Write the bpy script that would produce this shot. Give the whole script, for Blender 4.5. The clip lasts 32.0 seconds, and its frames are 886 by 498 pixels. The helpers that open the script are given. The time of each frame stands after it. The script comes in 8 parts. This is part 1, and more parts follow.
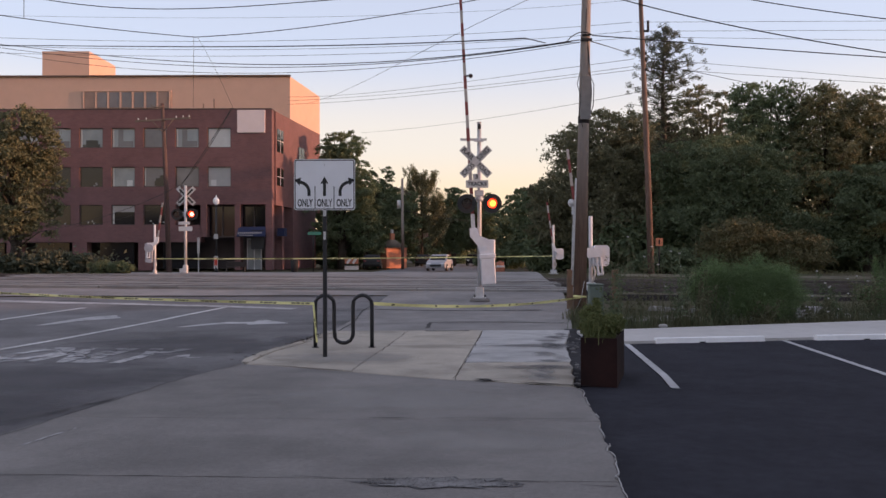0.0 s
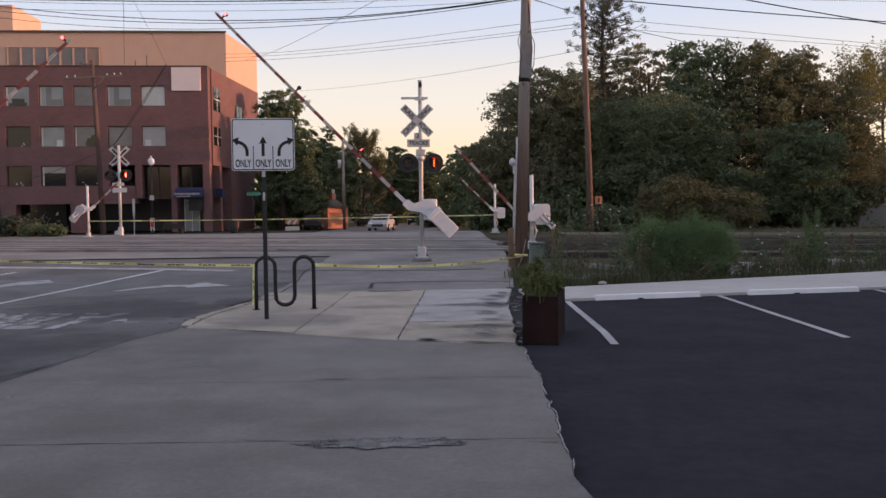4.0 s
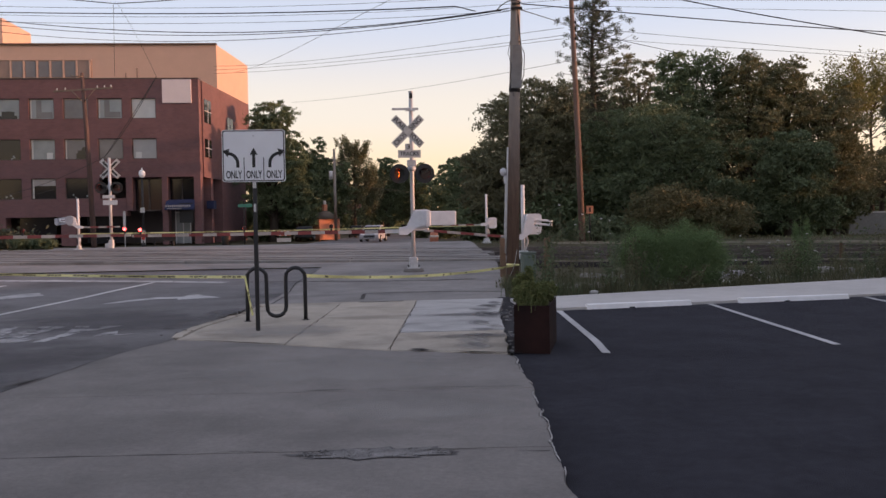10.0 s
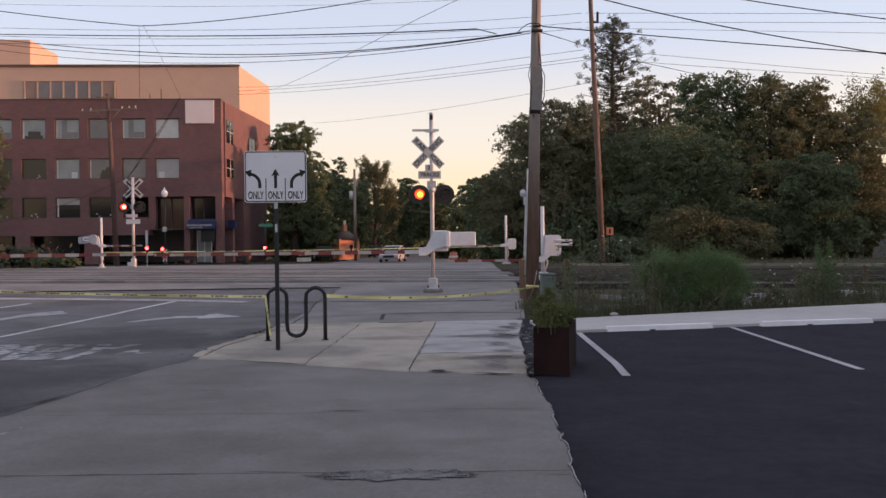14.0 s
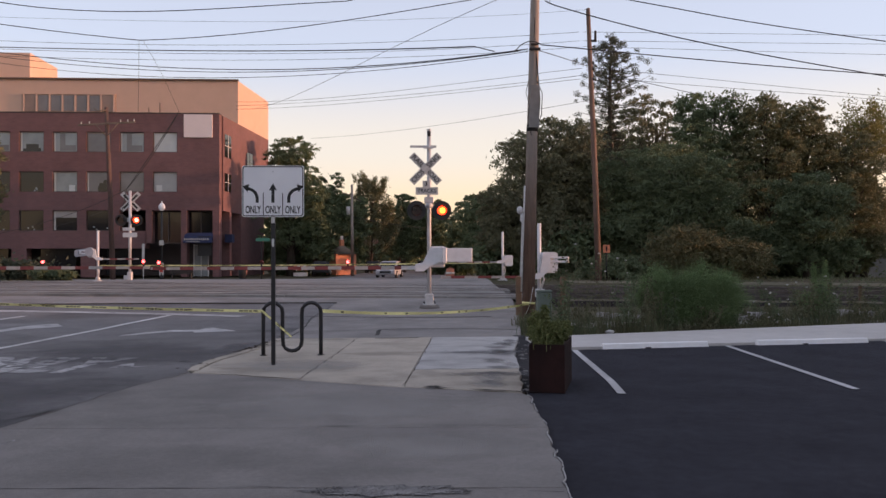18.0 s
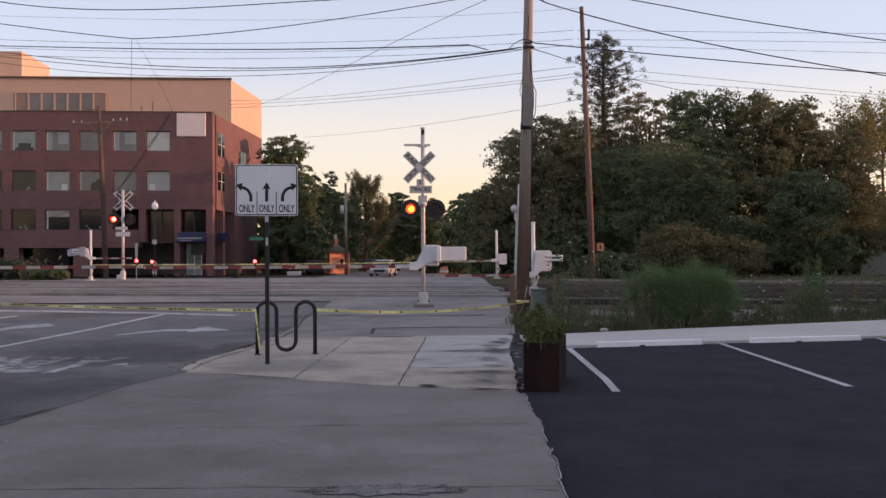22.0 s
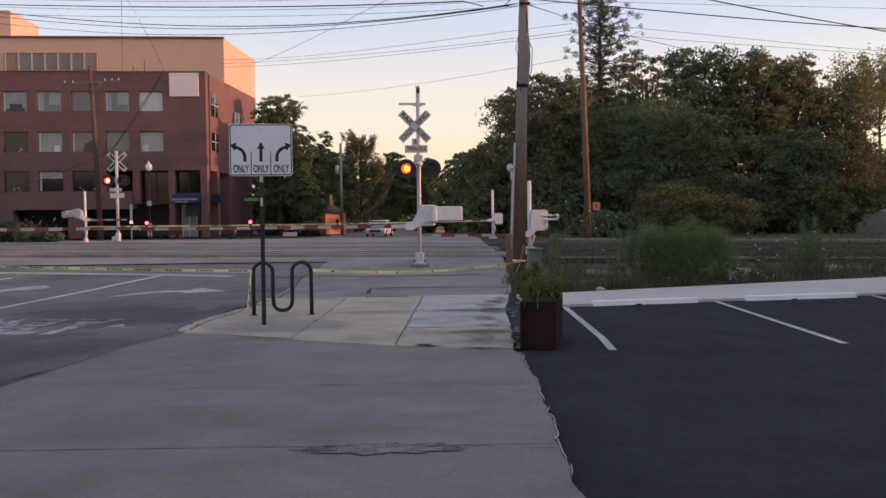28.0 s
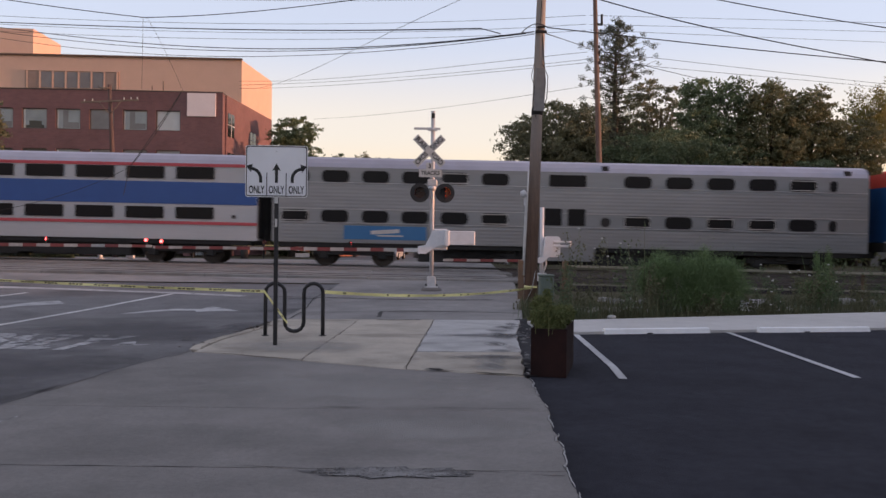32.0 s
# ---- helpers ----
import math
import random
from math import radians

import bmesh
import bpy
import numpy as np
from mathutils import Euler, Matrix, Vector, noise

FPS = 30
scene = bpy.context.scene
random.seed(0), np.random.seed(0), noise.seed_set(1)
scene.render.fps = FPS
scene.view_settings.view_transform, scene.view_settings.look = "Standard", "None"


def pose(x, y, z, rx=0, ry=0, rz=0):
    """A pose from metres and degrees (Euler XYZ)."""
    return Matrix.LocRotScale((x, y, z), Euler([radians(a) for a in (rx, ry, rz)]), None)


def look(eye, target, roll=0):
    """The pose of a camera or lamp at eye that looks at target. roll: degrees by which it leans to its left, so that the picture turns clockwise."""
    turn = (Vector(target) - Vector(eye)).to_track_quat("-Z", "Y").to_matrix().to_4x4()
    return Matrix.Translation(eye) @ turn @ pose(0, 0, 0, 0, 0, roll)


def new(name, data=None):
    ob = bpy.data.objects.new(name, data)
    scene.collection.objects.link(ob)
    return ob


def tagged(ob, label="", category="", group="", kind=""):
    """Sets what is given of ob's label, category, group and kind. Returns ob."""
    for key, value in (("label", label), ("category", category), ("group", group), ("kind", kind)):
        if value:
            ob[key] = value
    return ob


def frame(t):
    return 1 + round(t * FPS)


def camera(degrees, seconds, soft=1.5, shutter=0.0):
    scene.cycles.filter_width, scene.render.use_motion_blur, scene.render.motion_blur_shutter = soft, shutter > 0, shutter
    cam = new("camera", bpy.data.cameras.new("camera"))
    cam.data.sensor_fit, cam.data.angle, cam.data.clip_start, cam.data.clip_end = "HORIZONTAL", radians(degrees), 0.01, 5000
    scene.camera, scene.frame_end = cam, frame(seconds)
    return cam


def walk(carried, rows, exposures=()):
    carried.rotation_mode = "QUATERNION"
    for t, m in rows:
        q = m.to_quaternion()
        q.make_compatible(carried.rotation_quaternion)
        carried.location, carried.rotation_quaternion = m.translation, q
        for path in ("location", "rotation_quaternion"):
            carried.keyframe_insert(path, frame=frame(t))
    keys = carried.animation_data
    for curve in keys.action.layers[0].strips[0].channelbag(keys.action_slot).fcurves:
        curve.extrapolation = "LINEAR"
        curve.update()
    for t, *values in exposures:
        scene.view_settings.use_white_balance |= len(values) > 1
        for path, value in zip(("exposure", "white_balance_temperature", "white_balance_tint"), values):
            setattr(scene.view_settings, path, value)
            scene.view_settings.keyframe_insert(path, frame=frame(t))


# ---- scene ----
# ---------------------------------------------------------------- camera
cam = camera(54.8, 32.0, soft=1.5, shutter=0.25)
# seconds, eye, yaw, pitch, roll
ROWS = [
    (0, -0.012, 0.254, 1.528, 0, 0.345, -0.165),
    (0.5, -0.014, 0.259, 1.529, -0.373, -0.192, -0.214),
    (1, -0.015, 0.272, 1.531, -0.715, -0.796, -0.363),
    (1.5, -0.015, 0.269, 1.528, -0.784, -0.79, -0.5),
    (2, -0.013, 0.256, 1.535, -1.057, -0.356, -0.153),
    (2.5, -0.021, 0.276, 1.532, -0.685, -1.083, 0.059),
    (3, -0.019, 0.271, 1.53, -1.613, -2.626, 0.281),
    (3.5, -0.014, 0.281, 1.537, -2.947, -2.619, -0.176),
    (5.5, -0.007, 0.286, 1.538, -4.927, -1.406, -1.068),
    (6, -0.005, 0.269, 1.536, -5.238, -1.858, -1.05),
    (6.5, -0.011, 0.295, 1.532, -5.504, -2.37, -0.992),
    (7, -0.006, 0.267, 1.537, -5.29, -1.695, -1.123),
    (7.5, -0.002, 0.271, 1.54, -5.236, -1.186, -1.432),
    (8, -0.006, 0.265, 1.541, -5.541, -1.051, -1.367),
    (8.5, -0.006, 0.267, 1.533, -5.408, -0.81, -1.635),
    (9, -0.005, 0.242, 1.54, -5.317, -0.979, -1.456),
    (9.5, -0.003, 0.256, 1.536, -4.988, -1.376, -0.925),
    (10, -0.002, 0.271, 1.53, -4.409, -1.703, -1.005),
    (10.5, -0.012, 0.259, 1.541, -4.32, -2.185, -0.913),
    (11, -0.005, 0.269, 1.537, -4.563, -1.728, -0.521),
    (11.5, -0.012, 0.278, 1.534, -4.808, -2.081, 0.27),
    (12, -0.01, 0.268, 1.538, -4.673, -2.518, 0.454),
    (12.5, -0.012, 0.26, 1.543, -3.956, -1.515, 0.146),
    (13, -0.009, 0.234, 1.538, -3.691, -0.078, -0.241),
    (13.5, -0.005, 0.237, 1.542, -3.856, -0.331, -0.414),
    (14, -0.011, 0.249, 1.541, -3.139, -0.316, -0.686),
    (14.5, -0.008, 0.225, 1.538, -3.3, 0.202, -1.082),
    (16.5, -0.001, 0.244, 1.538, -3.53, -0.222, -0.758),
    (17, -0.012, 0.26, 1.542, -4.056, 0.033, -0.635),
    (17.5, -0.004, 0.248, 1.543, -3.942, 0.423, -0.681),
    (18, -0.006, 0.229, 1.539, -3.356, 0.765, -0.172),
    (18.5, -0.011, 0.248, 1.538, -3.504, 0.408, -0.12),
    (19, -0.01, 0.246, 1.541, -2.981, -0.494, -0.969),
    (19.5, -0.002, 0.252, 1.544, -3.071, -1.484, -1.66),
    (20, -0.01, 0.265, 1.538, -3.336, -0.393, -0.861),
    (20.5, -0.017, 0.252, 1.535, -3.649, 1.097, -0.151),
    (21, -0.011, 0.24, 1.536, -3.717, 1.478, -0.198),
    (21.5, -0.008, 0.244, 1.539, -3.831, 1.162, -0.394),
    (22, -0.011, 0.242, 1.539, -3.768, 0.667, -0.296),
    (22.5, -0.016, 0.229, 1.538, -3.826, 0.353, 0.221),
    (23, -0.011, 0.247, 1.54, -4.099, -0.549, 0.115),
    (23.5, -0.013, 0.246, 1.535, -4.046, -0.994, -0.383),
    (24, -0.012, 0.274, 1.536, -4.041, -1.079, -1.011),
    (24.5, -0.006, 0.277, 1.542, -4.289, -1.199, -1.185),
    (25, -0.01, 0.241, 1.539, -4.328, -1.055, -0.973),
    (25.5, -0.009, 0.244, 1.537, -4.119, -0.828, -0.976),
    (27.5, -0.004, 0.26, 1.537, -3.903, -1.499, -1.27),
    (28, -0.012, 0.287, 1.534, -4.022, -2.017, -0.592),
    (28.5, -0.012, 0.263, 1.534, -4.222, -1.179, -0.478),
    (29, -0.005, 0.255, 1.537, -4.248, -0.52, -0.681),
    (29.5, -0.01, 0.261, 1.532, -4.079, -0.312, -0.316),
    (30, -0.01, 0.257, 1.535, -3.868, -0.365, 0.041),
    (30.5, -0.012, 0.261, 1.54, -4.011, -0.643, 0.041),
    (31, -0.011, 0.263, 1.538, -4.056, -1.101, -0.208),
    (31.5, -0.016, 0.263, 1.533, -3.655, -0.738, 0.301),
    (32, -0.022, 0.254, 1.539, -3.232, -0.394, 0.657),
]


def eye_row(r):
    t, x, y, z, yaw, pitch, roll = r
    a, b = radians(yaw), radians(pitch)
    way = Vector((-math.sin(a) * math.cos(b), math.cos(a) * math.cos(b), math.sin(b)))
    return t, look((x, y, z), Vector((x, y, z)) + way * 2, roll)


walk(cam, [eye_row(r) for r in ROWS], exposures=[(0, 0.31, 6790, 13.5), (3, 0.31, 6880, 13.5), (6, 0.32, 7000, 13.5), (13, 0.33, 7000, 13.5), (17, 0.31, 6900, 13.5), (25, 0.31, 6950, 13.5), (32, 0.31, 6890, 13.5)])

# ---------------------------------------------------------------- world and sun
SUN_AZ, SUN_EL = 95.0, 4.6     # degrees clockwise from +y, degrees up
world = bpy.data.worlds.new("world")
scene.world = world
world.use_nodes = True
wn = world.node_tree
sky = wn.nodes.new("ShaderNodeTexSky")
sky.sky_type = "NISHITA"
sky.sun_disc = False
sky.sun_elevation = radians(SUN_EL)
sky.sun_rotation = radians(SUN_AZ)
sky.air_density, sky.dust_density, sky.ozone_density, sky.altitude = 1.0, 1.4, 2.0, 200
# evening haze: peach along the horizon, pale lavender above, blue overhead
_tc = wn.nodes.new("ShaderNodeTexCoord")
_sp = wn.nodes.new("ShaderNodeSeparateXYZ")
wn.links.new(_tc.outputs["Generated"], _sp.inputs[0])
haze = wn.nodes.new("ShaderNodeValToRGB")
haze.color_ramp.interpolation = "EASE"
STOPS = ((0.0, (0.95, 0.66, 0.4)), (0.045, (0.97, 0.72, 0.48)), (0.13, (0.83, 0.75, 0.67)), (0.24, (0.58, 0.64, 0.79)), (0.42, (0.46, 0.49, 0.62)), (1.0, (0.37, 0.385, 0.46)))
while len(haze.color_ramp.elements) < len(STOPS):
    haze.color_ramp.elements.new(0.5)
for el, (at, col) in zip(haze.color_ramp.elements, STOPS):
    el.position, el.color = at, (*col, 1)
wn.links.new(_sp.outputs[2], haze.inputs[0])
_sc = wn.nodes.new("ShaderNodeMix")
_sc.data_type, _sc.blend_type = "RGBA", "MULTIPLY"
_sc.inputs[0].default_value = 1.0
_sc.inputs[7].default_value = (0.4, 0.36, 0.4, 1)
wn.links.new(sky.outputs[0], _sc.inputs[6])
_mx = wn.nodes.new("ShaderNodeMix")
_mx.data_type = "RGBA"
_mx.inputs[0].default_value = 0.25
wn.links.new(haze.outputs[0], _mx.inputs[6])
wn.links.new(_sc.outputs[2], _mx.inputs[7])
wn.nodes["Background"].inputs[1].default_value = 1.0
wn.links.new(_mx.outputs[2], wn.nodes["Background"].inputs[0])
sun = new("sun", bpy.data.lights.new("sun", "SUN"))
sun.data.energy, sun.data.angle, sun.data.color = 3.4, radians(0.6), (1.0, 0.5, 0.3)
_a, _e = radians(SUN_AZ), radians(SUN_EL)
sun.matrix_world = look((0, 0, 40), Vector((0, 0, 40)) - Vector((math.sin(_a) * math.cos(_e), math.cos(_a) * math.cos(_e), math.sin(_e))))


# ---------------------------------------------------------------- materials
def mat(name, col, rough=0.8, metal=0.0, var=0.25, scale=6.0, bump=0.0, bscale=60.0, col2=None, spec=0.5, rand=0.0, island=0.0, stretch=None, stain=0.0, dark=0.7):
    """Principled material with a two-scale mottling between two tones, fine bump and per-piece variation."""
    m = bpy.data.materials.new(name)
    m.use_nodes = True
    nt = m.node_tree
    N, L = nt.nodes, nt.links
    p = N["Principled BSDF"]
    p.inputs["Roughness"].default_value, p.inputs["Metallic"].default_value = rough, metal
    p.inputs["Specular IOR Level"].default_value = spec
    tc = N.new("ShaderNodeTexCoord")
    src = tc.outputs["Object"]
    if stretch:
        mp = N.new("ShaderNodeMapping")
        mp.inputs["Scale"].default_value = stretch
        L.new(src, mp.inputs[0])
        src = mp.outputs[0]
    n1 = N.new("ShaderNodeTexNoise")
    n1.inputs["Scale"].default_value, n1.inputs["Detail"].default_value, n1.inputs["Roughness"].default_value = scale, 6, 0.65
    L.new(src, n1.inputs["Vector"])
    n2 = N.new("ShaderNodeTexNoise")
    n2.inputs["Scale"].default_value, n2.inputs["Detail"].default_value = scale * 0.13, 3
    L.new(src, n2.inputs["Vector"])
    ad = N.new("ShaderNodeMath")
    ad.operation = "ADD"
    L.new(n1.outputs[0], ad.inputs[0])
    L.new(n2.outputs[0], ad.inputs[1])
    rm = N.new("ShaderNodeMapRange")
    rm.inputs[1].default_value, rm.inputs[2].default_value = 0.7, 1.3
    L.new(ad.outputs[0], rm.inputs[0])
    mx = N.new("ShaderNodeMix")
    mx.data_type = "RGBA"
    c2 = col2 or tuple(c * (1 - var) for c in col)
    c1 = col if col2 else tuple(min(1, c * (1 + var * 0.6)) for c in col)
    mx.inputs[6].default_value, mx.inputs[7].default_value = (*c2, 1), (*c1, 1)
    L.new(rm.outputs[0], mx.inputs[0])
    out = mx.outputs[2]
    if stain:
        n3 = N.new("ShaderNodeTexNoise")
        n3.inputs["Scale"].default_value, n3.inputs["Detail"].default_value, n3.inputs["Distortion"].default_value = stain, 7, 0.6
        mp3 = N.new("ShaderNodeMapping")
        mp3.inputs["Scale"].default_value = (0.6, 1.0, 1.0)
        L.new(src, mp3.inputs[0])
        L.new(mp3.outputs[0], n3.inputs["Vector"])
        m3 = N.new("ShaderNodeMapRange")
        m3.inputs[1].default_value, m3.inputs[2].default_value, m3.inputs[3].default_value, m3.inputs[4].default_value = 0.5, 0.68, 1.0, dark
        L.new(n3.outputs[0], m3.inputs[0])
        n4 = N.new("ShaderNodeTexNoise")
        n4.inputs["Scale"].default_value, n4.inputs["Detail"].default_value, n4.inputs["Roughness"].default_value = 26, 9, 0.8
        L.new(src, n4.inputs["Vector"])
        m4 = N.new("ShaderNodeMapRange")
        m4.inputs[1].default_value, m4.inputs[2].default_value, m4.inputs[3].default_value, m4.inputs[4].default_value = 0.3, 0.72, 0.8, 1.2
        L.new(n4.outputs[0], m4.inputs[0])
        mu = N.new("ShaderNodeMath")
        mu.operation = "MULTIPLY"
        L.new(m3.outputs[0], mu.inputs[0])
        L.new(m4.outputs[0], mu.inputs[1])
        h3 = N.new("ShaderNodeHueSaturation")
        L.new(mu.outputs[0], h3.inputs["Value"])
        L.new(out, h3.inputs["Color"])
        out = h3.outputs[0]
    if rand or island:
        hs = N.new("ShaderNodeHueSaturation")
        mr = N.new("ShaderNodeMapRange")
        r = rand or island
        mr.inputs[3].default_value, mr.inputs[4].default_value = 1 - r, 1 + r
        if rand:
            L.new(N.new("ShaderNodeObjectInfo").outputs["Random"], mr.inputs[0])
        else:
            L.new(N.new("ShaderNodeNewGeometry").outputs["Random Per Island"], mr.inputs[0])
        L.new(mr.outputs[0], hs.inputs["Value"])
        L.new(out, hs.inputs["Color"])
        out = hs.outputs[0]
    L.new(out, p.inputs["Base Color"])
    if bump:
        nb = N.new("ShaderNodeTexNoise")
        nb.inputs["Scale"].default_value, nb.inputs["Detail"].default_value = bscale, 4
        L.new(src, nb.inputs["Vector"])
        bp = N.new("ShaderNodeBump")
        bp.inputs["Strength"].default_value, bp.inputs["Distance"].default_value = bump, 0.02
        L.new(nb.outputs[0], bp.inputs["Height"])
        L.new(bp.outputs[0], p.inputs["Normal"])
    return m


def wornpaint(name, col, cover, scale=5.0):
    """Road paint worn through to the surface under it in patches."""
    m = mat(name, col, 0.85, var=0.35, scale=scale)
    nt = m.node_tree
    N, L = nt.nodes, nt.links
    tc = N.new("ShaderNodeTexCoord")
    n = N.new("ShaderNodeTexNoise")
    n.inputs["Scale"].default_value, n.inputs["Detail"].default_value, n.inputs["Roughness"].default_value = scale, 8, 0.7
    L.new(tc.outputs["Object"], n.inputs["Vector"])
    r = N.new("ShaderNodeMapRange")
    r.inputs[1].default_value, r.inputs[2].default_value = 0.62 - 0.3 * cover - 0.07, 0.62 - 0.3 * cover + 0.07
    L.new(n.outputs[0], r.inputs[0])
    tr = N.new("ShaderNodeBsdfTransparent")
    ms = N.new("ShaderNodeMixShader")
    L.new(r.outputs[0], ms.inputs[0])
    L.new(tr.outputs[0], ms.inputs[1])
    L.new(N["Principled BSDF"].outputs[0], ms.inputs[2])
    L.new(ms.outputs[0], N["Material Output"].inputs["Surface"])
    return m


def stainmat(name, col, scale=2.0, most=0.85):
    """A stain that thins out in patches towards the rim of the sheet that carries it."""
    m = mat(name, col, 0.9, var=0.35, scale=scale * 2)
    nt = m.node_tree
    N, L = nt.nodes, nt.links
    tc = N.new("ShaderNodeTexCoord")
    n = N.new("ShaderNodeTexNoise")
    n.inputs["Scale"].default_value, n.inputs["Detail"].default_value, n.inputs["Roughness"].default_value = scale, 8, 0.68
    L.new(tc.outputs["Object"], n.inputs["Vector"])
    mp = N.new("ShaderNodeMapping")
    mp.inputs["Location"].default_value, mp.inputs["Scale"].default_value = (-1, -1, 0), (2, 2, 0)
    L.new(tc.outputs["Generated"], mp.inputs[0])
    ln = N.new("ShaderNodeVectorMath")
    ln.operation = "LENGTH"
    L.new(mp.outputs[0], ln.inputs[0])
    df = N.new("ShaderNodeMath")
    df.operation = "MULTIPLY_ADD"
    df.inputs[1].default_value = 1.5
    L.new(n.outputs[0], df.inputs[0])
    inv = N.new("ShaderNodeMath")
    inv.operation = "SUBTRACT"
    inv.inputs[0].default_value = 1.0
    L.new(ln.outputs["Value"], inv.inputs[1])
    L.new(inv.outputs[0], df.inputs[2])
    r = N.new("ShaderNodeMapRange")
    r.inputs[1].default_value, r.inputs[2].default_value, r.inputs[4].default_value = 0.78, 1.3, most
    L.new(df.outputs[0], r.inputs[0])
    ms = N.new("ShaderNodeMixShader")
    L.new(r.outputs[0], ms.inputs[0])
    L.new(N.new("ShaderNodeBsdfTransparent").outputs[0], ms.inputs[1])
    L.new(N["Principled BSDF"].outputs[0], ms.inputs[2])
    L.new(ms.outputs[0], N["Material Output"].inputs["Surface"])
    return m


def glow(name, col, power):
    m = bpy.data.materials.new(name)
    m.use_nodes = True
    p = m.node_tree.nodes["Principled BSDF"]
    p.inputs["Base Color"].default_value = (*col, 1)
    p.inputs["Emission Color"].default_value = (*col, 1)
    p.inputs["Emission Strength"].default_value = power
    return m


def leafmat(name, a, b, rough=0.6, trans=0.2):
    """Leaf colours that vary from leaf to leaf, a little light passing through."""
    m = bpy.data.materials.new(name)
    m.use_nodes = True
    nt = m.node_tree
    N, L = nt.nodes, nt.links
    p = N["Principled BSDF"]
    p.inputs["Roughness"].default_value = rough
    p.inputs["Specular IOR Level"].default_value = 0.25
    g = N.new("ShaderNodeNewGeometry")
    tc = N.new("ShaderNodeTexCoord")
    n = N.new("ShaderNodeTexNoise")
    n.inputs["Scale"].default_value = 0.6
    L.new(tc.outputs["Object"], n.inputs["Vector"])
    ad = N.new("ShaderNodeMath")
    ad.operation = "MULTIPLY_ADD"
    ad.inputs[1].default_value, ad.inputs[2].default_value = 0.45, 0.02
    L.new(g.outputs["Random Per Island"], ad.inputs[0])
    a2 = N.new("ShaderNodeMath")
    a2.operation = "MULTIPLY_ADD"
    a2.inputs[1].default_value = 0.5
    L.new(n.outputs[0], a2.inputs[0])
    L.new(ad.outputs[0], a2.inputs[2])
    mx = N.new("ShaderNodeMix")
    mx.data_type = "RGBA"
    mx.inputs[6].default_value, mx.inputs[7].default_value = (*a, 1), (*b, 1)
    L.new(a2.outputs[0], mx.inputs[0])
    L.new(mx.outputs[2], p.inputs["Base Color"])
    tr = N.new("ShaderNodeBsdfTranslucent")
    L.new(mx.outputs[2], tr.inputs[0])
    ms = N.new("ShaderNodeMixShader")
    ms.inputs[0].default_value = trans
    L.new(p.outputs[0], ms.inputs[1])
    L.new(tr.outputs[0], ms.inputs[2])
    L.new(ms.outputs[0], N["Material Output"].inputs[0])
    return m


def brickmat(name, c1, c2, mortar):
    m = mat(name, c1, 0.9, bump=0.0, var=0.35, scale=1.2, stain=0.22, dark=0.72)
    nt = m.node_tree
    N, L = nt.nodes, nt.links
    p = N["Principled BSDF"]
    old = p.inputs["Base Color"].links[0].from_socket
    tc = N.new("ShaderNodeTexCoord")
    b = N.new("ShaderNodeTexBrick")
    b.inputs["Scale"].default_value = 1.0
    b.inputs["Brick Width"].default_value, b.inputs["Row Height"].default_value, b.inputs["Mortar Size"].default_value = 0.42, 0.135, 0.012
    b.inputs["Color1"].default_value, b.inputs["Color2"].default_value, b.inputs["Mortar"].default_value = (*c1, 1), (*c2, 1), (*mortar, 1)
    sp = N.new("ShaderNodeSeparateXYZ")
    cb = N.new("ShaderNodeCombineXYZ")
    sm = N.new("ShaderNodeMath")
    sm.operation = "ADD"
    L.new(tc.outputs["Object"], sp.inputs[0])
    L.new(sp.outputs[0], sm.inputs[0])
    L.new(sp.outputs[1], sm.inputs[1])
    L.new(sm.outputs[0], cb.inputs[0])
    L.new(sp.outputs[2], cb.inputs[1])
    L.new(cb.outputs[0], b.inputs["Vector"])
    mx2 = N.new("ShaderNodeMix")
    mx2.data_type = "RGBA"
    mx2.inputs[0].default_value = 0.5
    L.new(old, mx2.inputs[6])
    L.new(b.outputs[0], mx2.inputs[7])
    L.new(mx2.outputs[2], p.inputs["Base Color"])
    return m


def glass(name, tint=(0.02, 0.025, 0.03), rough=0.06):
    m = mat(name, tint, rough, var=0.3, scale=0.5)
    m.node_tree.nodes["Principled BSDF"].inputs["Specular IOR Level"].default_value = 0.5
    return m


M_ROAD = mat("road_asphalt", (0.19, 0.182, 0.184), 0.9, var=0.34, scale=1.3, bump=0.5, bscale=90, stain=0.35, dark=0.55)
M_ARROW = wornpaint("arrow_paint", (0.48, 0.47, 0.47), 0.85, 3.5)
M_WORN = mat("worn_asphalt", (0.285, 0.268, 0.258), 0.9, var=0.34, scale=1.1, bump=0.5, bscale=70, stain=0.5, dark=0.7)
M_LOT = mat("new_asphalt", (0.046, 0.047, 0.058), 0.95, spec=0.08, var=0.25, scale=9, bump=0.7, bscale=140)
M_PATCH = mat("patch_asphalt", (0.052, 0.051, 0.055), 0.95, spec=0.08, var=0.4, scale=9, bump=0.8, bscale=50)
M_CRUMB = mat("crumbled_concrete", (0.24, 0.232, 0.228), 1.0, var=0.5, scale=9, bump=1.0, bscale=30, stain=3.0, dark=0.5)
M_GRIT = mat("dark_grit", (0.14, 0.136, 0.136), 1.0, var=0.5, scale=14, bump=1.0, bscale=40)
M_CONC = mat("driveway_concrete", (0.222, 0.206, 0.194), 0.9, var=0.28, scale=1.3, bump=0.5, bscale=70, rand=0.05, stain=0.6, dark=0.72)
